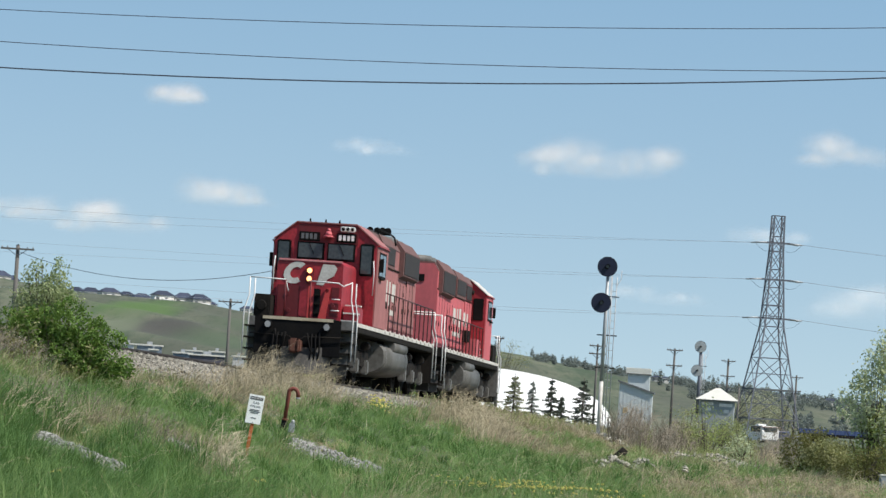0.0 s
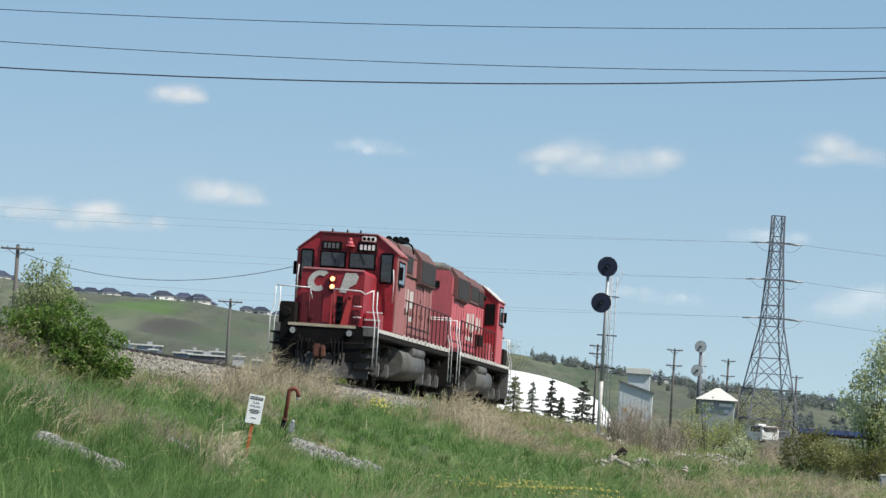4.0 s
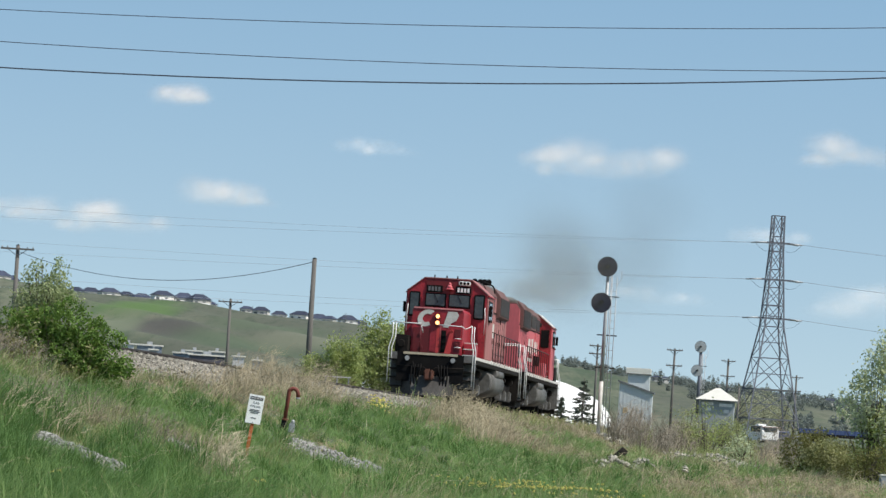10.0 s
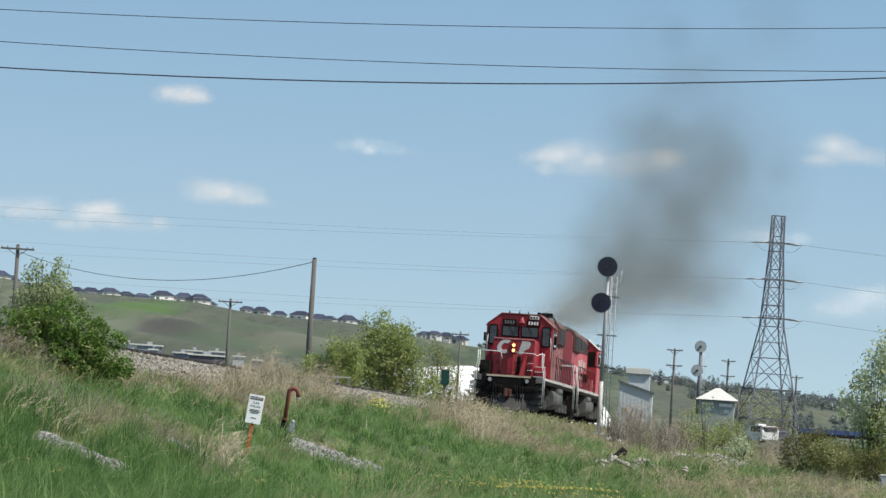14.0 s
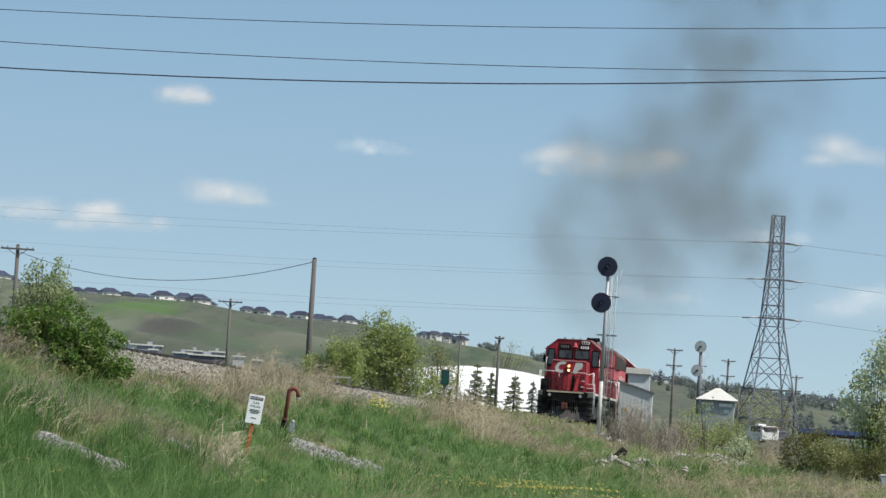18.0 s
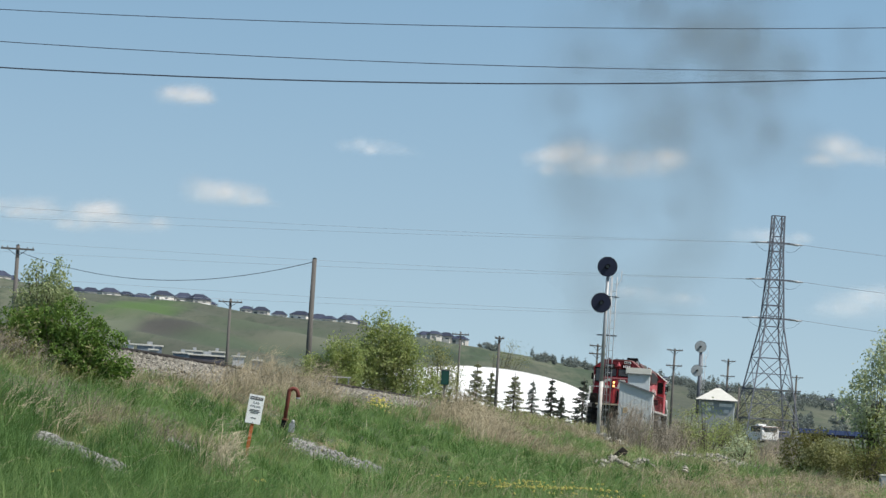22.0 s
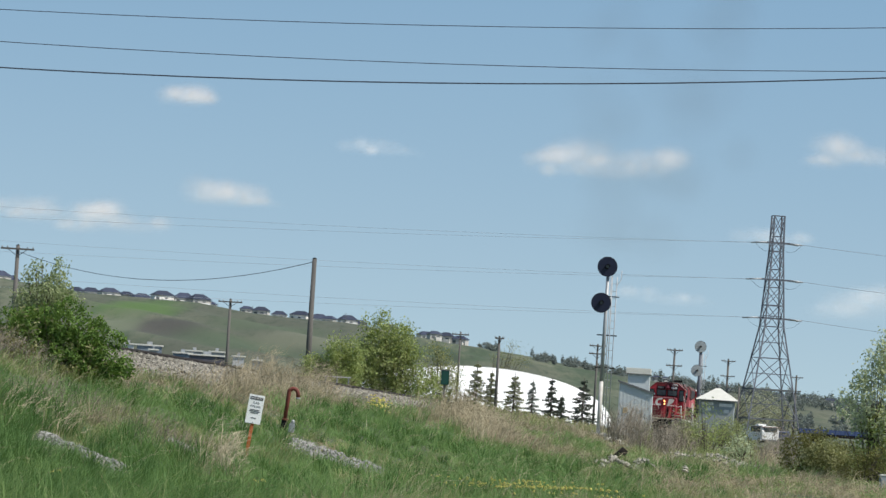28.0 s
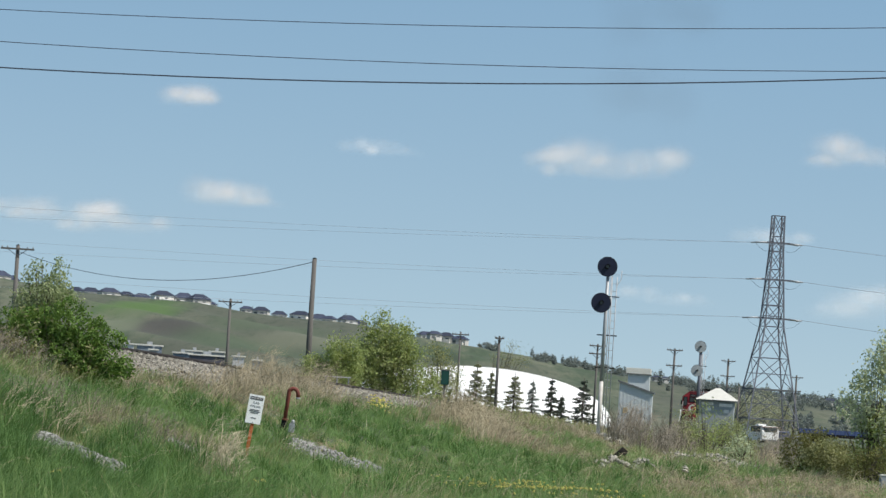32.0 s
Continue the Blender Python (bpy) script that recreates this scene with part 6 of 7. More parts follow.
def meadow():
    """Low sward with leaning tussocks standing in it."""
    rs = np.random.RandomState(21)
    kinds = (("green_grass", -9, 0.16, GRASS_BLADE, "lush green meadow grass"), ("yellowing_grass", 0.16, 0.66, GRASS_MID, "yellowing mixed grass"), ("dry_grass", 0.66, 9, GRASS_DRY, "dry straw-coloured grass"))
    # sward
    n = 30000
    y = 32 + 113 * rs.uniform(0, 1, n) ** 1.1
    x = y * np.tan(np.radians(rs.uniform(-6.8, 6.8, n)))
    yn = rs.uniform(33, 60, 12000)
    x, y = np.append(x, yn * np.tan(np.radians(rs.uniform(-6.8, 2.0, 12000)))), np.append(y, yn)
    k = (offset(x, y) > 2.75) & ~on_windrow(x, y)
    x, y = x[k], y[k]
    f = dryness(x, y, offset(x, y)) + rs.normal(0, 0.12, len(x))
    # tussocks: each of one colour, its blades fanned and blown over one way
    c = 11000
    cy = 32 + 113 * rs.uniform(0, 1, c) ** 1.2
    cx = cy * np.tan(np.radians(rs.uniform(-6.8, 6.8, c)))
    k = (offset(cx, cy) > 2.9) & ~on_windrow(cx, cy)
    cx, cy = cx[k], cy[k]
    c = len(cx)
    cf = dryness(cx, cy, offset(cx, cy)) + rs.normal(0, 0.26, c)
    ch = np.exp(rs.normal(-1.62, 0.40, c)) * (0.75 + 0.35 * smooth(-0.3, 0.5, waves(cx, cy * 0.14, 2.2, 33))) * (1 - 0.35 * smooth(3.0, 4.5, cx) * smooth(95, 75, cy)) * (1 + 0.35 * smooth(48, 40, cy))
    cr = ch * rs.uniform(0.5, 1.0, c) * (0.7 + 0.3 * cy / 60)
    cw = rs.normal(0.35, 0.9, c)
    for name, lo, hi, m, label in kinds:
        sel = (f >= lo) & (f < hi)
        xs, ys = x[sel], y[sel]
        low = blades(rs, xs, ys, 0.10 * np.exp(rs.normal(0, 0.3, len(xs))), 1.5, np.repeat(0.0048 * ys / 60, 5), 5)
        sel = (cf >= lo) & (cf < hi)
        per = 36
        tx, ty, th, tr, tw = (np.repeat(v[sel], per) for v in (cx, cy, ch, cr, cw))
        a, r = rs.uniform(0, math.tau, len(tx)), rs.uniform(0, 1, len(tx)) ** 0.6
        px_, py_ = tx + tr * r * np.cos(a), ty + tr * r * np.sin(a)
        hh = th * (1.1 - 0.5 * r * r) * rs.uniform(0.6, 1.15, len(tx))
        head = np.arctan2(0.6 * np.sin(a) + 0.5 * np.sin(tw), 0.6 * np.cos(a) + 0.9 * np.cos(tw)) + rs.normal(0, 0.35, len(tx))
        tall = blades(rs, px_, py_, hh, 1.1 if lo < 0.5 else 1.5, 0.0046 * ty / 60, 1, heading=head, jitter=0.01)
        tagged(quads(name, np.concatenate([low, tall]), m), label, "grass", kind="stuff")


meadow()


def ribbons(rs, base, heading, length, rise, width, seg=4):
    """Thin bent stalks: they climb, arch over and sink, seg pieces each."""
    k = len(length)
    d = np.stack([np.cos(heading), np.sin(heading)], -1)
    side = np.stack([-d[:, 1], d[:, 0], np.zeros(k)], -1) * width[:, None]
    lift = np.zeros((k, 3))
    lift[:, 2] = width
    out, prev = [], None
    wob = rs.normal(0, 0.05, (k, 2))
    for i in range(seg + 1):
        t = i / seg
        p = base.copy()
        p[:, :2] += d * (length * t)[:, None] * (0.5 + 0.5 * t) + wob * length[:, None] * math.sin(3 * t)
        p[:, 2] += rise * (2.1 * t - 1.1 * t * t)
        f = 1 - 0.75 * t
        row = (p - (side + lift) * f, p + (side + lift) * f)
        if prev:
            out.append(np.stack([prev[0], prev[1], row[1], row[0]], 1))
        prev = row
    return np.concatenate(out).reshape(-1, 3)


def bent_stalks():
    """Last year's long stalks, lying and leaning through the green."""
    rs = np.random.RandomState(66)
    for name, n, lo, hi, m, label in (("bent_straw", 5200, 0.15, 0.55, STRAW, "long bleached stalks bent over in the grass"), ("brown_stalks", 6500, 0.15, 0.45, TWIG, "thin brown dead stalks in the grass")):
        y = 34 + 96 * rs.uniform(0, 1, n) ** 1.2
        x = y * np.tan(np.radians(rs.uniform(-6.6, 6.6, n)))
        f = waves(x, y * 0.4, 2.2, 36 if name == "bent_straw" else 37) + rs.normal(0, 0.3, n)
        k = (offset(x, y) > 2.9) & (f > 0.15) & ~on_windrow(x, y)
        x, y = x[k], y[k]
        base = np.stack([x, y, ground_z(x, y)], -1)
        L = rs.uniform(lo, hi, len(x))
        tagged(quads(name, ribbons(rs, base, rs.uniform(0, math.tau, len(x)), L, L * rs.uniform(0.15, 0.95, len(x)), 0.0024 * y / 60)
                     , m), label, "dry grass", kind="stuff")


bent_stalks()


def shoulder_growth():
    """Grass that has crept up the ballast shoulder further along the line."""
    rs = np.random.RandomState(67)
    for name, n, m, label in (("shoulder_grass", 3600, GRASS_MID, "mixed grass growing up the ballast shoulder"), ("shoulder_straw", 1800, GRASS_DRY, "dry stalks on the ballast shoulder")):
        y = rs.uniform(112, 215, n)
        s = rs.uniform(1.9, 3.4, n)
        h = np.interp(s, [1.5, 1.9, 2.6, 3.4], [-0.2, -0.22, -0.45, -0.75])
        base = np.stack([track_x(y) + s / 1.005, y - 0.1 * s, rail_z(y) + h - 0.03], -1)
        k = (waves(base[:, 0], y * 0.14, 2.4, 38) > -0.25) & (y > rs.uniform(108, 140, n))
        L = rs.uniform(0.14, 0.36, k.sum())
        tagged(quads(name, ribbons(rs, base[k], rs.uniform(0, math.tau, k.sum()), L * 0.5, L, 0.0045 * y[k] / 60, 3), m), label, "grass", kind="stuff")


shoulder_growth()


def tall_tufts():
    """Rank dark green tufts that stand above the sward."""
    rs = np.random.RandomState(68)
    c = 800
    cy = 35 + 60 * rs.uniform(0, 1, c) ** 1.2
    cx = cy * np.tan(np.radians(rs.uniform(-6.6, 4.0, c)))
    near = rs.uniform(35, 48, 340)
    cy, cx = np.append(cy, near), np.append(cx, near * np.tan(np.radians(rs.uniform(-6.6, -2.6, 340))))
    k = (dryness(cx, cy, offset(cx, cy)) < 0.45) & (offset(cx, cy) > 3.2) & ~on_windrow(cx, cy)
    cx, cy = cx[k], cy[k]
    per = 46
    ch, cw = rs.uniform(0.2, 0.36, len(cx)), rs.uniform(0, math.tau, len(cx))
    tx, ty, th, tw = (np.repeat(v, per) for v in (cx, cy, ch, cw))
    a, r = rs.uniform(0, math.tau, len(tx)), rs.uniform(0, 1, len(tx)) ** 0.6
    head = np.arctan2(0.7 * np.sin(a) + 0.4 * np.sin(tw), 0.7 * np.cos(a) + 0.4 * np.cos(tw))
    tall = blades(rs, tx + 0.11 * r * np.cos(a), ty + 0.2 * r * np.sin(a), th * rs.uniform(0.6, 1.1, len(tx)), 0.9, 0.0055 * ty / 60, 1, heading=head, jitter=0.01)
    tagged(quads("rank_grass", tall, GRASS_RANK), "rank dark green grass tufts", "grass", kind="stuff")


tall_tufts()


def tangle(x, y, rx, ry, n, h, material, label, seed, name="dry_brush", lean=(0.1, 0.75), heading=(0.2, 1.1), thick=1.0):
    """Last year's brush: clumps of fine upright stalks leaning together, with short side twigs near their tops."""
    rs = np.random.RandomState(seed)
    c = max(6, n // 14)
    a, r = rs.uniform(0, math.tau, c), rs.uniform(0, 1, c) ** 0.6
    bump = (1.15 - 0.6 * r * r) * rs.uniform(0.65, 1.1, c)
    own = rs.randint(0, c, n)
    xs = (x + rx * r * np.cos(a))[own] + rs.normal(0, 0.10, n)
    ys = (y + ry * r * np.sin(a))[own] + rs.normal(0, 0.3, n)
    hh = h * bump[own] * rs.uniform(0.5, 1.15, n)
    base = np.stack([xs, ys, ground_z(xs, ys) - 0.02], -1)
    w = 0.0024 * thick * ys / 60
    head = rs.normal(*heading, c)[own] + rs.normal(0, 0.5, n)
    L = hh * rs.uniform(*lean, n)
    out = [ribbons(rs, base, head, L, hh, w)]
    for k in range(4):
        t = rs.uniform(0.3, 0.98, n)
        b = base.copy()
        b[:, 0] += np.cos(head) * L * t * (0.5 + 0.5 * t)
        b[:, 1] += np.sin(head) * L * t * (0.5 + 0.5 * t)
        b[:, 2] += hh * (2.1 * t - 1.1 * t * t)
        l2 = hh * rs.uniform(0.1, 0.28, n)
        out.append(ribbons(rs, b, head + rs.normal(0, 1.0, n), l2, l2 * rs.uniform(0.1, 1.3, n), w * 0.8, 2))
    tagged(quads(name, np.concatenate(out), material), label, "dry brush", kind="stuff", group="dry brush clumps")


def straw_clump(x, y, rx, ry, n, h, material, label, seed, name="straw_clump"):
    rs = np.random.RandomState(seed)
    a, r = rs.uniform(0, math.tau, n), np.sqrt(rs.uniform(0, 1, n))
    xs, ys = x + rx * r * np.cos(a), y + ry * r * np.sin(a)
    hh = h * (1.15 - 0.6 * r) * rs.uniform(0.6, 1.2, n)
    tagged(quads(name, blades(rs, xs, ys, hh, 0.9, 0.0032 * y / 60, 9), material), label, "dry grass", kind="stuff", group="dry grass clumps")


tangle(-3.35, 85, 0.8, 5, 380, 0.72, TWIG, "brown dry brush on the ballast shoulder", 101)
tangle(-2.9, 82, 0.8, 6, 300, 0.6, GRASS_DRY, "straw-coloured dry growth on the bank", 102)
tangle(-2.5, 90, 0.6, 4, 260, 0.72, TWIG, "brown dry brush on the ballast shoulder", 103)
tangle(-4.3, 82, 0.5, 6, 160, 0.35, STRAW, "bleached stalks over the ballast shoulder", 116)
tangle(-3.6, 76, 0.5, 5, 260, 0.5, TWIG, "brown dry growth on the ballast shoulder", 135)
tangle(-2.95, 75, 0.75, 5, 300, 0.4, TWIG, "brown dry growth on the bank", 127)
tangle(-2.3, 80, 0.7, 5, 240, 0.42, GRASS_DRY, "straw-coloured growth on the bank", 128)
tangle(0.7, 114, 0.6, 5, 420, 0.66, TWIG, "brown dry brush below the track", 104)
tangle(1.2, 110, 0.8, 5, 480, 0.6, TWIG, "brown dry brush below the track", 114)
tangle(1.4, 104, 0.8, 5, 520, 0.62, GRASS_DRY, "tall straw-coloured growth below the track", 105)
tangle(0.9, 101, 0.6, 5, 420, 0.6, TWIG, "brown dry brush on the lower bank", 124)
tangle(2.0, 105, 0.6, 5, 300, 0.45, TWIG, "brown dry brush on the lower bank", 125)
tangle(1.2, 99, 0.5, 4, 240, 0.6, STRAW, "bleached stalks in the dry brush", 134)
tangle(2.5, 102, 0.7, 5, 140, 0.3, GRASS_DRY, "straw-coloured growth on the lower bank", 129)
tangle(0.1, 108, 0.5, 6, 240, 0.4, GRASS_DRY, "straw-coloured growth on the lower bank", 130)
tangle(3.3, 118, 0.8, 8, 110, 0.28, GRASS_DRY, "brown dry growth on the lower bank", 131)
tangle(4.6, 138, 1.2, 9, 260, 0.32, GRASS_DRY, "brown dry growth on the lower bank", 132)
tangle(3.3, 92, 0.5, 4, 180, 0.28, TWIG, "brown dry weeds on the lower bank", 136)
tangle(7.0, 150, 0.9, 9, 620, 1.15, TWIG_GREY, "grey-brown leafless brush before the relay building", 107)
tangle(7.8, 141, 0.8, 8, 560, 0.95, TWIG_GREY, "grey-brown leafless brush before the relay building", 108)
tangle(8.6, 150, 0.8, 8, 420, 0.7, TWIG, "tall dry weeds before the relay building", 120)
tangle(9.6, 160, 0.8, 8, 420, 0.9, TWIG_GREY, "grey-brown leafless brush before the signal bungalow", 137)
tangle(8.95, 110, 0.45, 4, 420, 0.9, TWIG_GREY, "grey-brown leafless brush beside the olive bushes", 121)
tangle(8.35, 104, 0.5, 4, 260, 0.5, GRASS_DRY, "pale dry weeds beside the bushes", 122)
tangle(-5.65, 55.0, 0.6, 2.0, 420, 0.42, TWIG_GREY, "dry stalks at the foot of the shrub", 110)
tangle(-2.44, 48.6, 0.14, 0.9, 90, 0.56, STRAW, "bleached straw heaped against the sign post", 111, lean=(0.35, 0.8), heading=(0.2, 0.5), thick=1.8)
tangle(-2.30, 47.6, 0.10, 0.9, 60, 0.46, STRAW, "bleached straw heaped against the sign post", 112, lean=(0.1, 0.6), heading=(0.2, 1.5), thick=1.8)
tangle(-4.4, 50, 0.7, 4, 420, 0.26, TWIG_GREY, "brown dry weeds on the bank", 119)
tangle(-3.3, 50, 0.6, 3, 420, 0.26, TWIG_GREY, "brown dry weeds on the bank", 139)
tangle(-4.16, 44.7, 0.3, 1.5, 36, 0.34, STRAW, "long bent pale stalks on the bank", 133, lean=(0.5, 1.2), heading=(0.1, 0.5), thick=1.8)
tangle(-4.44, 45.7, 0.3, 1.5, 36, 0.34, STRAW, "long bent pale stalks on the bank", 123, lean=(0.5, 1.2), heading=(0.1, 0.5), thick=1.8)
straw_clump(9.0, 142, 1.6, 9, 380, 0.4, GRASS_MID, "mixed weeds on the flat", 109)
straw_clump(6.5, 68, 2.6, 7, 700, 0.14, GRASS_DRY, "short faded grass", 112)
straw_clump(5.2, 150, 1.5, 16, 260, 0.3, GRASS_DRY, "pale dry grass along the bank", 113)


def stone_shapes(rs, x, y, z, r):
    """Angular stones: squashed, turned octahedra with their corners shaken."""
    k = len(x)
    d = np.array([(1, 0, 0), (0, 1, 0), (-1, 0, 0), (0, -1, 0), (0, 0, 1), (0, 0, -1)], float)
    v = d[None] * (r[:, None, None] * rs.uniform(0.65, 1.25, (k, 6, 1))) + rs.normal(0, 0.22, (k, 6, 3)) * r[:, None, None]
    v[:, :, 2] *= 0.75
    v += np.stack([x, y, z], -1)[:, None]
    f = [(0, 1, 4), (1, 2, 4), (2, 3, 4), (3, 0, 4), (1, 0, 5), (2, 1, 5), (3, 2, 5), (0, 3, 5)]
    return v, f


def stones(name, x, y, z, r, material, label, seed):
    rs = np.random.RandomState(seed)
    v, f = stone_shapes(rs, x, y, z, r)
    faces = (np.arange(len(x))[:, None, None] * 6 + np.array(f)[None]).reshape(-1, 3)
    me = bpy.data.meshes.new(name)
    me.from_pydata(v.reshape(-1, 3).tolist(), [], faces.tolist())
    me.materials.append(material)
    return tagged(new(name, me), label, "stones", kind="stuff")


def spread_stones():
    rs = np.random.RandomState(9)
    n = 26000
    y = 62 + 170 * rs.uniform(0, 1, n) ** 1.4
    s = rs.uniform(0.85, 3.3, n)
    h = np.interp(s, [0.7, 1.5, 1.9, 2.6, 3.4, 4.2], [-0.21, -0.2, -0.22, -0.45, -0.75, -1.05])
    stones("ballast_stones", track_x(y) + s / 1.005, y - 0.1 * s, rail_z(y) + h + 0.02, rs.uniform(0.03, 0.06, n), BALLAST, "loose grey crushed stone beside the rails", 10)
    for i, ((line, wd), n) in enumerate(zip(WINDROWS, (1300, 3200, 220))):
        x = rs.uniform(line[0][0], line[-1][0], n)
        off = rs.normal(0, 3.0 * wd, n)
        y = np.interp(x, [p[0] for p in line], [p[1] for p in line]) + off
        t = (x - line[0][0]) / (line[-1][0] - line[0][0])
        bump = wd * 0.75 * np.exp(-(off / (4 * wd)) ** 2) * (0.7 + 0.12 * np.sin(t * 17 + i) + 0.12 * np.sin(t * 43)) * np.minimum(1, 6 * np.minimum(t, 1 - t) + 0.3)
        stones("gravel_windrow", x, y, ground_z(x, y) + bump * rs.uniform(0.3, 1, n), rs.uniform(0.010, 0.029, n) * y.mean() / 55, GRAVEL, "narrow windrow of grey gravel in the grass", 20 + i)
    for i, (x0, y0, wx, wy, n) in enumerate(((3.7, 84.5, 0.22, 1.2, 90), (7.4, 122, 0.45, 3, 60), (6.3, 147, 0.3, 6, 60), (12.6, 183, 0.7, 3, 40), (4.92, 81, 0.05, 0.2, 6), (8.6, 127, 0.35, 3, 80), (8.1, 112, 0.3, 2.5, 70), (7.75, 103, 0.22, 2, 60), (4.45, 88, 0.2, 0.8, 30))):
        x, y = x0 + rs.normal(0, wx, n), y0 + rs.normal(0, wy, n)
        stones("rubble_heap", x, y, ground_z(x, y) + 0.05 + 0.16 * np.exp(-((x - x0) / wx) ** 2), rs.uniform(0.02, 0.075, n), RUBBLE, "pale broken rubble in dry grass", 30 + i)


spread_stones()


def flowers(name, x, y, h, r, label, seed):
    rs = np.random.RandomState(seed)
    out = []
    z = ground_z(x, y) + h
    for k in range(8):
        a0, a1 = k * math.tau / 8, (k + 0.8) * math.tau / 8
        c = np.stack([x, y, z + 0.012], -1)
        p = c + np.stack([r * math.cos(a0), r * math.sin(a0), 0 * r - 0.004], -1)
        q = c + np.stack([r * math.cos(a1), r * math.sin(a1), 0 * r - 0.004], -1)
        e = c + np.stack([0.4 * r * math.cos(a0), 0.4 * r * math.sin(a0), 0 * r + 0.02], -1)
        out.append(np.stack([c, p, q, e], 1))
    T = tagged(quads(name, np.concatenate(out), PETAL), label, "flowers", kind="stuff")
    st = np.stack([np.stack([x - 0.003, y, z - h], -1), np.stack([x + 0.003, y, z - h], -1), np.stack([x + 0.003, y, z + 0.01], -1), np.stack([x - 0.003, y, z + 0.01], -1)], 1)
    quads("stalk_cluster", st, GRASS_BLADE, T)


rs_f = np.random.RandomState(77)
n = 190
fx = 0.25 + 2.1 * rs_f.beta(1.6, 1.6, n) + rs_f.normal(0, 0.1, n)
fy = 51.6 - 0.4 * (fx - 0.5) + rs_f.normal(0, 2.4, n)
flowers("dandelions", fx, fy, 0.17, np.full(n, 0.019), "yellow dandelions scattered in green grass", 1)
flowers("dandelions", np.array([-3.47, -3.44, -1.9, -1.86, -1.82, -1.79, 0.12, 0.16, 0.05]), np.array([39.0, 39.3, 46.2, 46.0, 46.5, 46.3, 58.2, 58.5, 60]), 0.12, np.full(9, 0.022), "yellow dandelions scattered in green grass", 2)
fx, fy = rs_f.normal(-1.19, 0.14, 60), rs_f.normal(92.5, 1.0, 60)
flowers("yellow_weed", fx, fy, 0.3 * rs_f.uniform(0.4, 1.2, 60), np.full(60, 0.035), "tall yellow-flowering weed on the bank", 3)


def weeds():
    """Low broad-leaved weeds that break up the grass."""
    rs = np.random.RandomState(55)
    for name, m, n, seed, label in (("broadleaf_weeds", GRASS_BLADE, 2600, 61, "low broad-leaved green weeds"), ("olive_weeds", LEAF_OLIVE, 1500, 62, "low olive weeds in dry grass")):
        x, y = in_view(rs, n, 36, 130)
        s = offset(x, y)
        f = waves(x, y, 0.8, seed)
        k = (s > 3.2) & (f > 0.05)
        x, y = x[k], y[k]
        p = np.stack([x, y, ground_z(x, y) + rs.uniform(0.03, 0.12, len(x))], -1)
        tagged(quads(name, leaf_cloud(rs, p, 12, 0.055, 0.022), m), label, "weeds", kind="stuff")


weeds()


# ---- clouds and smoke ----
CLOUD = soft_mat("cloud_vapour", (0.77, 0.73, 0.705), 0.125, 0.05, -0.1, 0.85, 3, 0.44)
CLOUD_THIN = soft_mat("thin_cloud_vapour", (0.90, 0.88, 0.87), 0.075, 0.02, 0.0, 0.9, 4)
SMOKE = soft_mat("diesel_smoke", (0.235, 0.212, 0.165), 0.10, 0.4, -0.2, 0.9, 5, 0.55)
SMOKE_THIN = soft_mat("thin_diesel_smoke", (0.29, 0.27, 0.215), 0.06, 0.25, -0.35, 0.9, 6, 0.55)


def disc(bm, uv, c, rx, rz, tilt=0.0, n=20):
    """Flat soft puff standing in the x-z plane, leaning back by tilt; its UV runs to 1 at the rim."""
    mid = bm.verts.new(c)
    ring = [(math.cos(i * math.tau / n), math.sin(i * math.tau / n)) for i in range(n)]
    rim = [bm.verts.new((c[0] + rx * a, c[1] + tilt * rz * b, c[2] + rz * b)) for a, b in ring]
    for i in range(n):
        f = bm.faces.new((mid, rim[i], rim[(i + 1) % n]))
        for lp, ab in zip(f.loops, ((0, 0), ring[i], ring[(i + 1) % n])):
            lp[uv].uv = ab


def puff(name, c, rx, rz, material, parent=None, tilt=0.0):
    bm = bmesh.new()
    disc(bm, bm.loops.layers.uv.new("UVMap"), c, rx, rz, tilt)
    return part(name, bm, material, parent)


def cloud(x, z, blobs, material, label):
    """Blobs are (dx, dz, rx, rz), side by side on a flat underside."""
    T = thing("cloud", pose(x, 4000, z), label, "cloud", group="fair-weather clouds")
    r = random.Random(int(x))
    heaps = []
    for dx, dz, rx, rz in blobs:
        heaps.append((dx, dz - rz * 0.15, rx * 1.1, rz * 0.85))
        for k in range(6):
            u = r.uniform(-0.8, 0.8)
            q = rz * r.uniform(0.55, 0.95)
            heaps.append((dx + u * rx, dz + rz * (0.4 * (1 - u * u) - 0.15), q * r.uniform(1.1, 1.5), q))
    for i, (dx, dz, rx, rz) in enumerate(heaps):
        ob = puff("vapour_puff", (dx, 1.5 * i, dz + 0.065 * dx), rx * 1.2, rz * 1.2, material, T, 1.0)
        ob.visible_shadow = False
    return T


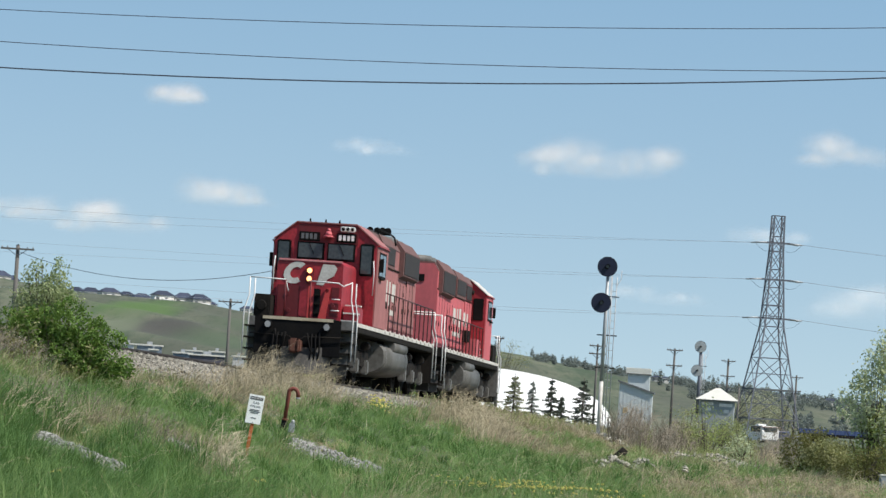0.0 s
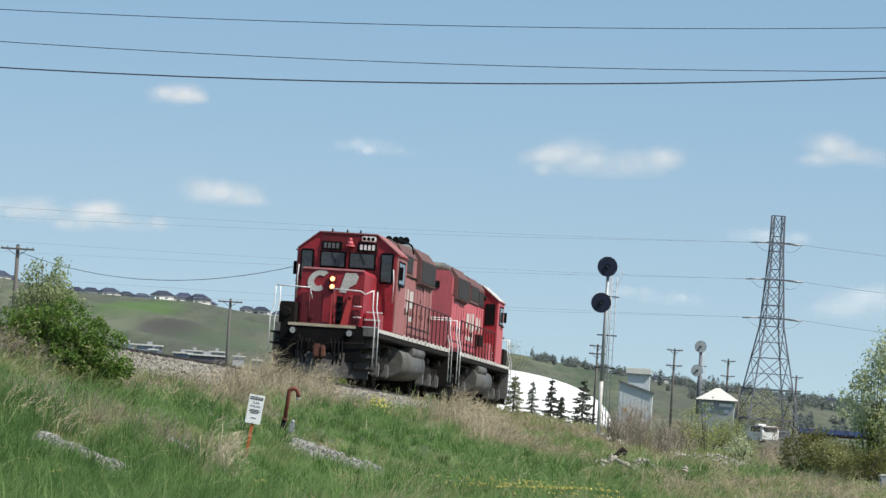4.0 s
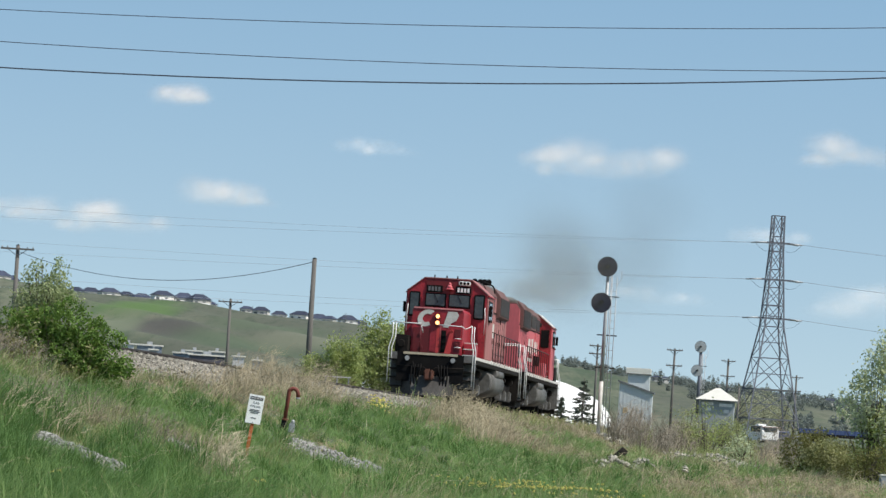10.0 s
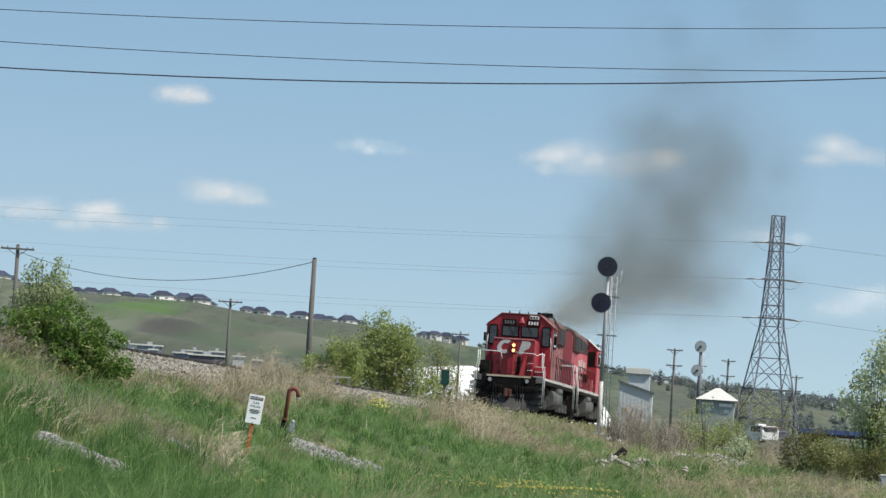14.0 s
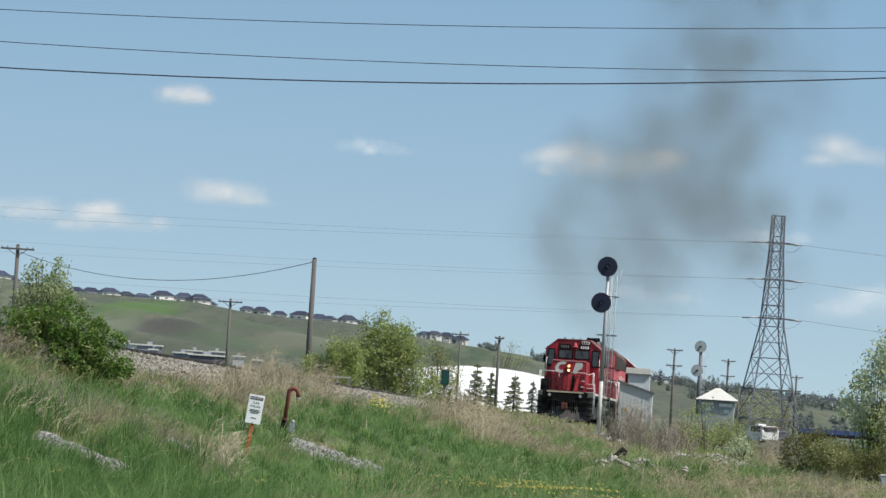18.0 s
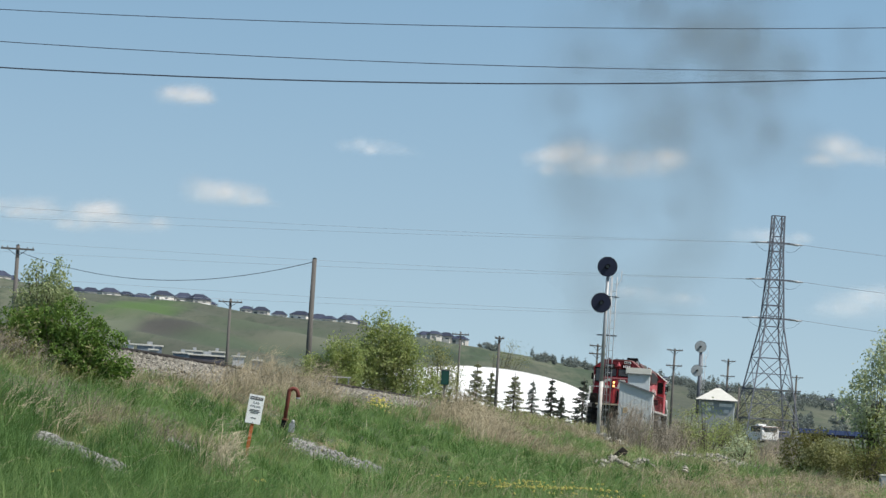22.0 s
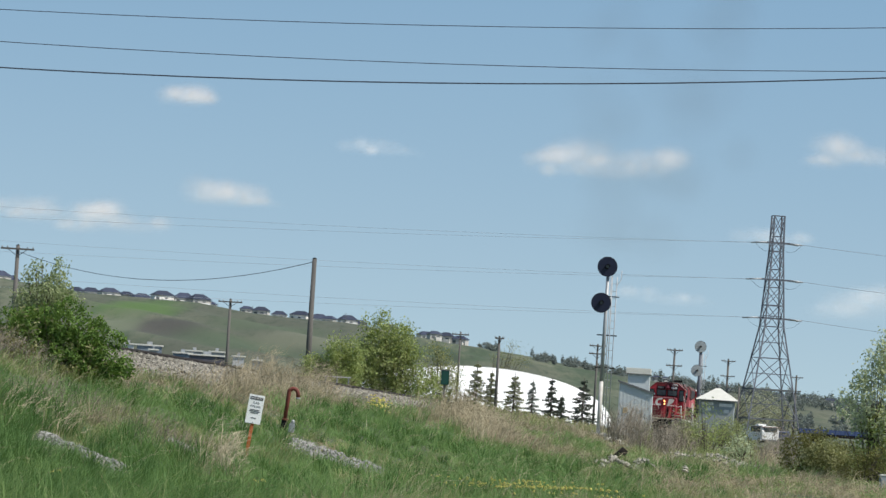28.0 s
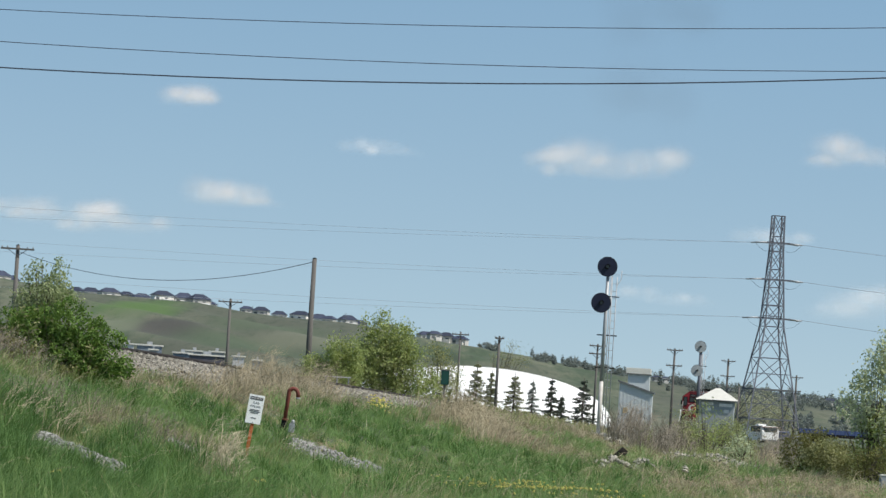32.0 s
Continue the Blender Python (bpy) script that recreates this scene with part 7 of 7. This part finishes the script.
CLOUDS = [
    (cloud(-263, 278, [(0, 0, 27, 15), (-9, 2, 18, 12), (10, -1, 16, 10)], CLOUD, "small soft white cloud"), 13.0),
    (cloud(-216, 188, [(-16, 3, 26, 17), (10, 0, 34, 13), (-4, -3, 44, 11), (32, -7, 26, 8)], CLOUD, "small ragged white cloud"), 6.0),
    (cloud(-320, 158, [(-4, 2, 36, 19), (-12, 6, 22, 15), (22, -5, 38, 12), (-32, -6, 26, 10)], CLOUD, "small white cloud low over the hill"), 1.5),
    (cloud(-408, 162, [(0, 0, 46, 16), (20, -5, 34, 12)], CLOUD, "faint white cloud low over the hill"), 1.0),
    (cloud(-76, 242, [(0, 0, 42, 11), (18, -4, 30, 8)], CLOUD_THIN, "thin pinkish wisp of cloud"), 5.0),
    (cloud(142, 242, [(-50, 2, 28, 16), (-18, 6, 34, 22), (12, -1, 44, 15), (44, 3, 34, 19), (0, -7, 76, 11)], CLOUD, "long white cloud with a flat base"), 7.0),
    (cloud(372, 262, [(-4, 6, 30, 19), (26, -2, 38, 14), (-22, -4, 24, 10)], CLOUD, "white cloud with a bright top"), 9.0),
    (cloud(402, 122, [(0, 0, 52, 21), (-30, -6, 40, 14), (20, 8, 30, 16)], CLOUD_THIN, "pale hazy cloud low in the sky"), 4.0),
    (cloud(300, 180, [(0, 0, 36, 12), (22, -2, 30, 10)], CLOUD_THIN, "faint wisp of cloud behind the pylon"), 4.0),
    (cloud(175, 118, [(0, 0, 46, 10), (50, -6, 40, 9)], CLOUD_THIN, "faint low wisp of cloud"), 4.0),
]


def smoke_puffs():
    """A plume of diesel smoke in discs: the second each leaves the stack, its speed in metres a second, its slow roll. They leave close together and part on the way."""
    rs = np.random.RandomState(14)
    plume = thing("smoke_plume", pose(0, 0, 0), "drifting dark grey diesel smoke above the train", "smoke")
    # seconds, puffs a second
    pace = ((7.2, 2), (8.6, 6), (9.3, 24), (10.2, 32), (12.0, 38), (14.6, 38), (15.1, 12), (16.5, 7), (20.5, 4), (21.5, 0))
    out, t = [], 7.2
    while t < 21.3:
        t += 1 / max(2.0, float(np.interp(t, [p[0] for p in pace], [p[1] for p in pace])))
        faint = t < 9.2 or t > 14.9
        thin = faint or rs.uniform() < 0.5
        r = rs.uniform(2.0, 3.4) if thin else rs.uniform(1.2, 2.2)
        ob = puff("smoke_puff", (0, 0, 0), r * rs.uniform(0.85, 1.2), r, SMOKE_THIN if thin else SMOKE, plume)
        # the wind takes the first smoke sideways and later lets it stand up
        calm = float(smooth(12.6, 14.2, t))
        side = (1 - calm) * rs.normal(2.9, 0.8) + calm * rs.uniform(-1.2, 2.4)
        rise = max(0.3, (1 - calm) * rs.normal(1.4, 0.65) + calm * rs.uniform(0.7, 2.6))
        out.append((ob, t, rise, side, rs.normal(1.6, 0.3), rs.uniform(-8, 8)))
    return out


SMOKES = smoke_puffs()


# ---- sleepers ----
def sleepers():
    me = box(-1.3, 1.3, -0.11, 0.11, -0.36, -0.17, 0.01)
    m = bpy.data.meshes.new("sleeper")
    me.to_mesh(m)
    me.free()
    m.materials.append(SLEEPER_WOOD)
    for k in range(290):
        y = 84 + k * 0.53
        ob = new("sleeper", m)
        ob.parent = track
        ob.matrix_basis = pose(track_x(y), y, float(rail_z(y)), -0.54, 0, -HEADING + random.uniform(-0.6, 0.6))


sleepers()

# ---- what moves ----
# seconds and how far along the line the first locomotive's headlight is
RUN = ((0, 112.4), (1, 112.8), (2, 113.5), (3, 115.0), (4, 117.2), (5.5, 121.8), (6.5, 126.0), (7.5, 130.6), (8.5, 136.1), (9.5, 142.1), (10.5, 149.2), (11.5, 156.8), (12.5, 165.3), (13.5, 174.5), (14.5, 183.6), (16, 196.6), (17, 206.3), (18, 215.1), (19, 224.0), (21, 244.2), (23, 267.0), (25, 291.5), (26.5, 307.4), (28, 323.4), (29.5, 345.2), (31, 370.4), (32, 387.5))


def loco_pose(y0, gap, turned):
    """Pose of a unit whose leading coupler is gap metres behind the first one's, lying along the line under its ends."""
    c = math.cos(radians(HEADING))
    ya, yb = y0 + gap * c, y0 + (gap + UNIT) * c
    a, b = (Vector((track_x(y), y, float(rail_z(y)))) for y in (ya, yb))
    d = b - a
    m = Matrix.Translation(a) @ Matrix.Rotation(-math.atan2(d.x, d.y), 4, "Z") @ Matrix.Rotation(math.atan2(d.z, math.hypot(d.x, d.y)), 4, "X")
    return m @ pose(0, UNIT, 0, 0, 0, 180) if turned else m


def motions():
    ts, ys = [r[0] for r in RUN], [r[1] - 2.14 for r in RUN]
    walk(loco_a, [(t, loco_pose(y, 0, False)) for t, y in zip(ts, ys)])
    walk(loco_b, [(t, loco_pose(y, PITCH, True)) for t, y in zip(ts, ys)])
    # wheels roll with the distance run: a key before the turn since the last one passes 85 degrees
    spin = [math.degrees((float(np.interp(k / FPS, ts, ys)) - ys[0]) / 0.508) for k in range(int(32 * FPS) + 1)]
    keys = [0]
    for k in range(1, len(spin)):
        if k + 1 == len(spin) or spin[k + 1] - spin[keys[-1]] > 85:
            keys.append(k)
    for axles, sign in ((axles_a, -1), (axles_b, 1)):
        for ax in axles:
            place = tuple(ax.location)
            walk(ax, [(k / FPS, pose(*place, sign * spin[k], 0, 0)) for k in keys])
    # smoke lies flat under the line, comes up the stack, stands up as it swells and blows away
    for ob, t0, rise, drift, away, roll in SMOKES:
        stack = loco_pose(float(np.interp(t0, ts, ys)), PITCH, True) @ Vector((0, 14.1, 4.5))
        flat = Matrix.Rotation(radians(-86), 4, "X")
        under = Matrix.Translation(stack - Vector((0, 0, 6.2))) @ flat
        rows = [(0.0, under), (t0 - 0.2, under), (t0, Matrix.Translation(stack) @ flat)]
        for dt in (0.3, 0.6, 1.0, 1.6, 2.6, 4.0, 6.0, 9.0, 14.0, 32.0 - t0):
            if t0 + dt > 32.0 or (dt < 32.0 - t0 and dt > 31.0 - t0):
                continue
            p = stack + Vector((drift * 2.75 * (1 - math.exp(-dt / 1.9)) + 0.2 * dt, away * dt, rise * dt + 0.5 * min(dt, 1.0) + 0.15 * max(0.0, dt - 4.5) ** 2))
            up = -86 * max(0.0, 1 - dt / 0.9)
            rows.append((t0 + dt, Matrix.Translation(p) @ Matrix.Rotation(radians(up), 4, "X") @ Matrix.Rotation(radians(roll * dt * 0.6), 4, "Y")))
        walk(ob, rows)
    # the bird rises from the grass out of sight, swoops through and settles again
    walk(bird, [(0.0, pose(-14, 60, 1.33, 0, 0, -80)), (26.0, pose(-14, 60, 1.33, 0, 0, -80)), (28.0, pose(-9.5, 60, 11.5, 0, 0, -90)), (29.2, pose(-2.0, 60, 13.0, 0, 0, -95)), (29.8, pose(1.9, 60, 10.6, 0, 0, -100)), (30.2, pose(4.10, 60, 7.20, 0, 0, -105)), (30.3, pose(4.74, 60, 6.45, 0, 0, -105)), (30.4, pose(5.35, 60, 5.90, 0, 0, -105)), (30.5, pose(5.89, 60, 4.95, 0, 0, -105)), (30.7, pose(7.3, 60, 3.3, 0, 0, -105)), (31.3, pose(13.5, 60, 0.5, 0, 0, -100)), (32.0, pose(13.6, 60, 0.49, 0, 0, -100))])
    for ob, drift in CLOUDS:
        a = ob.matrix_basis.copy()
        walk(ob, [(0.0, a), (32.0, Matrix.Translation((drift, 0, 0)) @ a)])


motions()
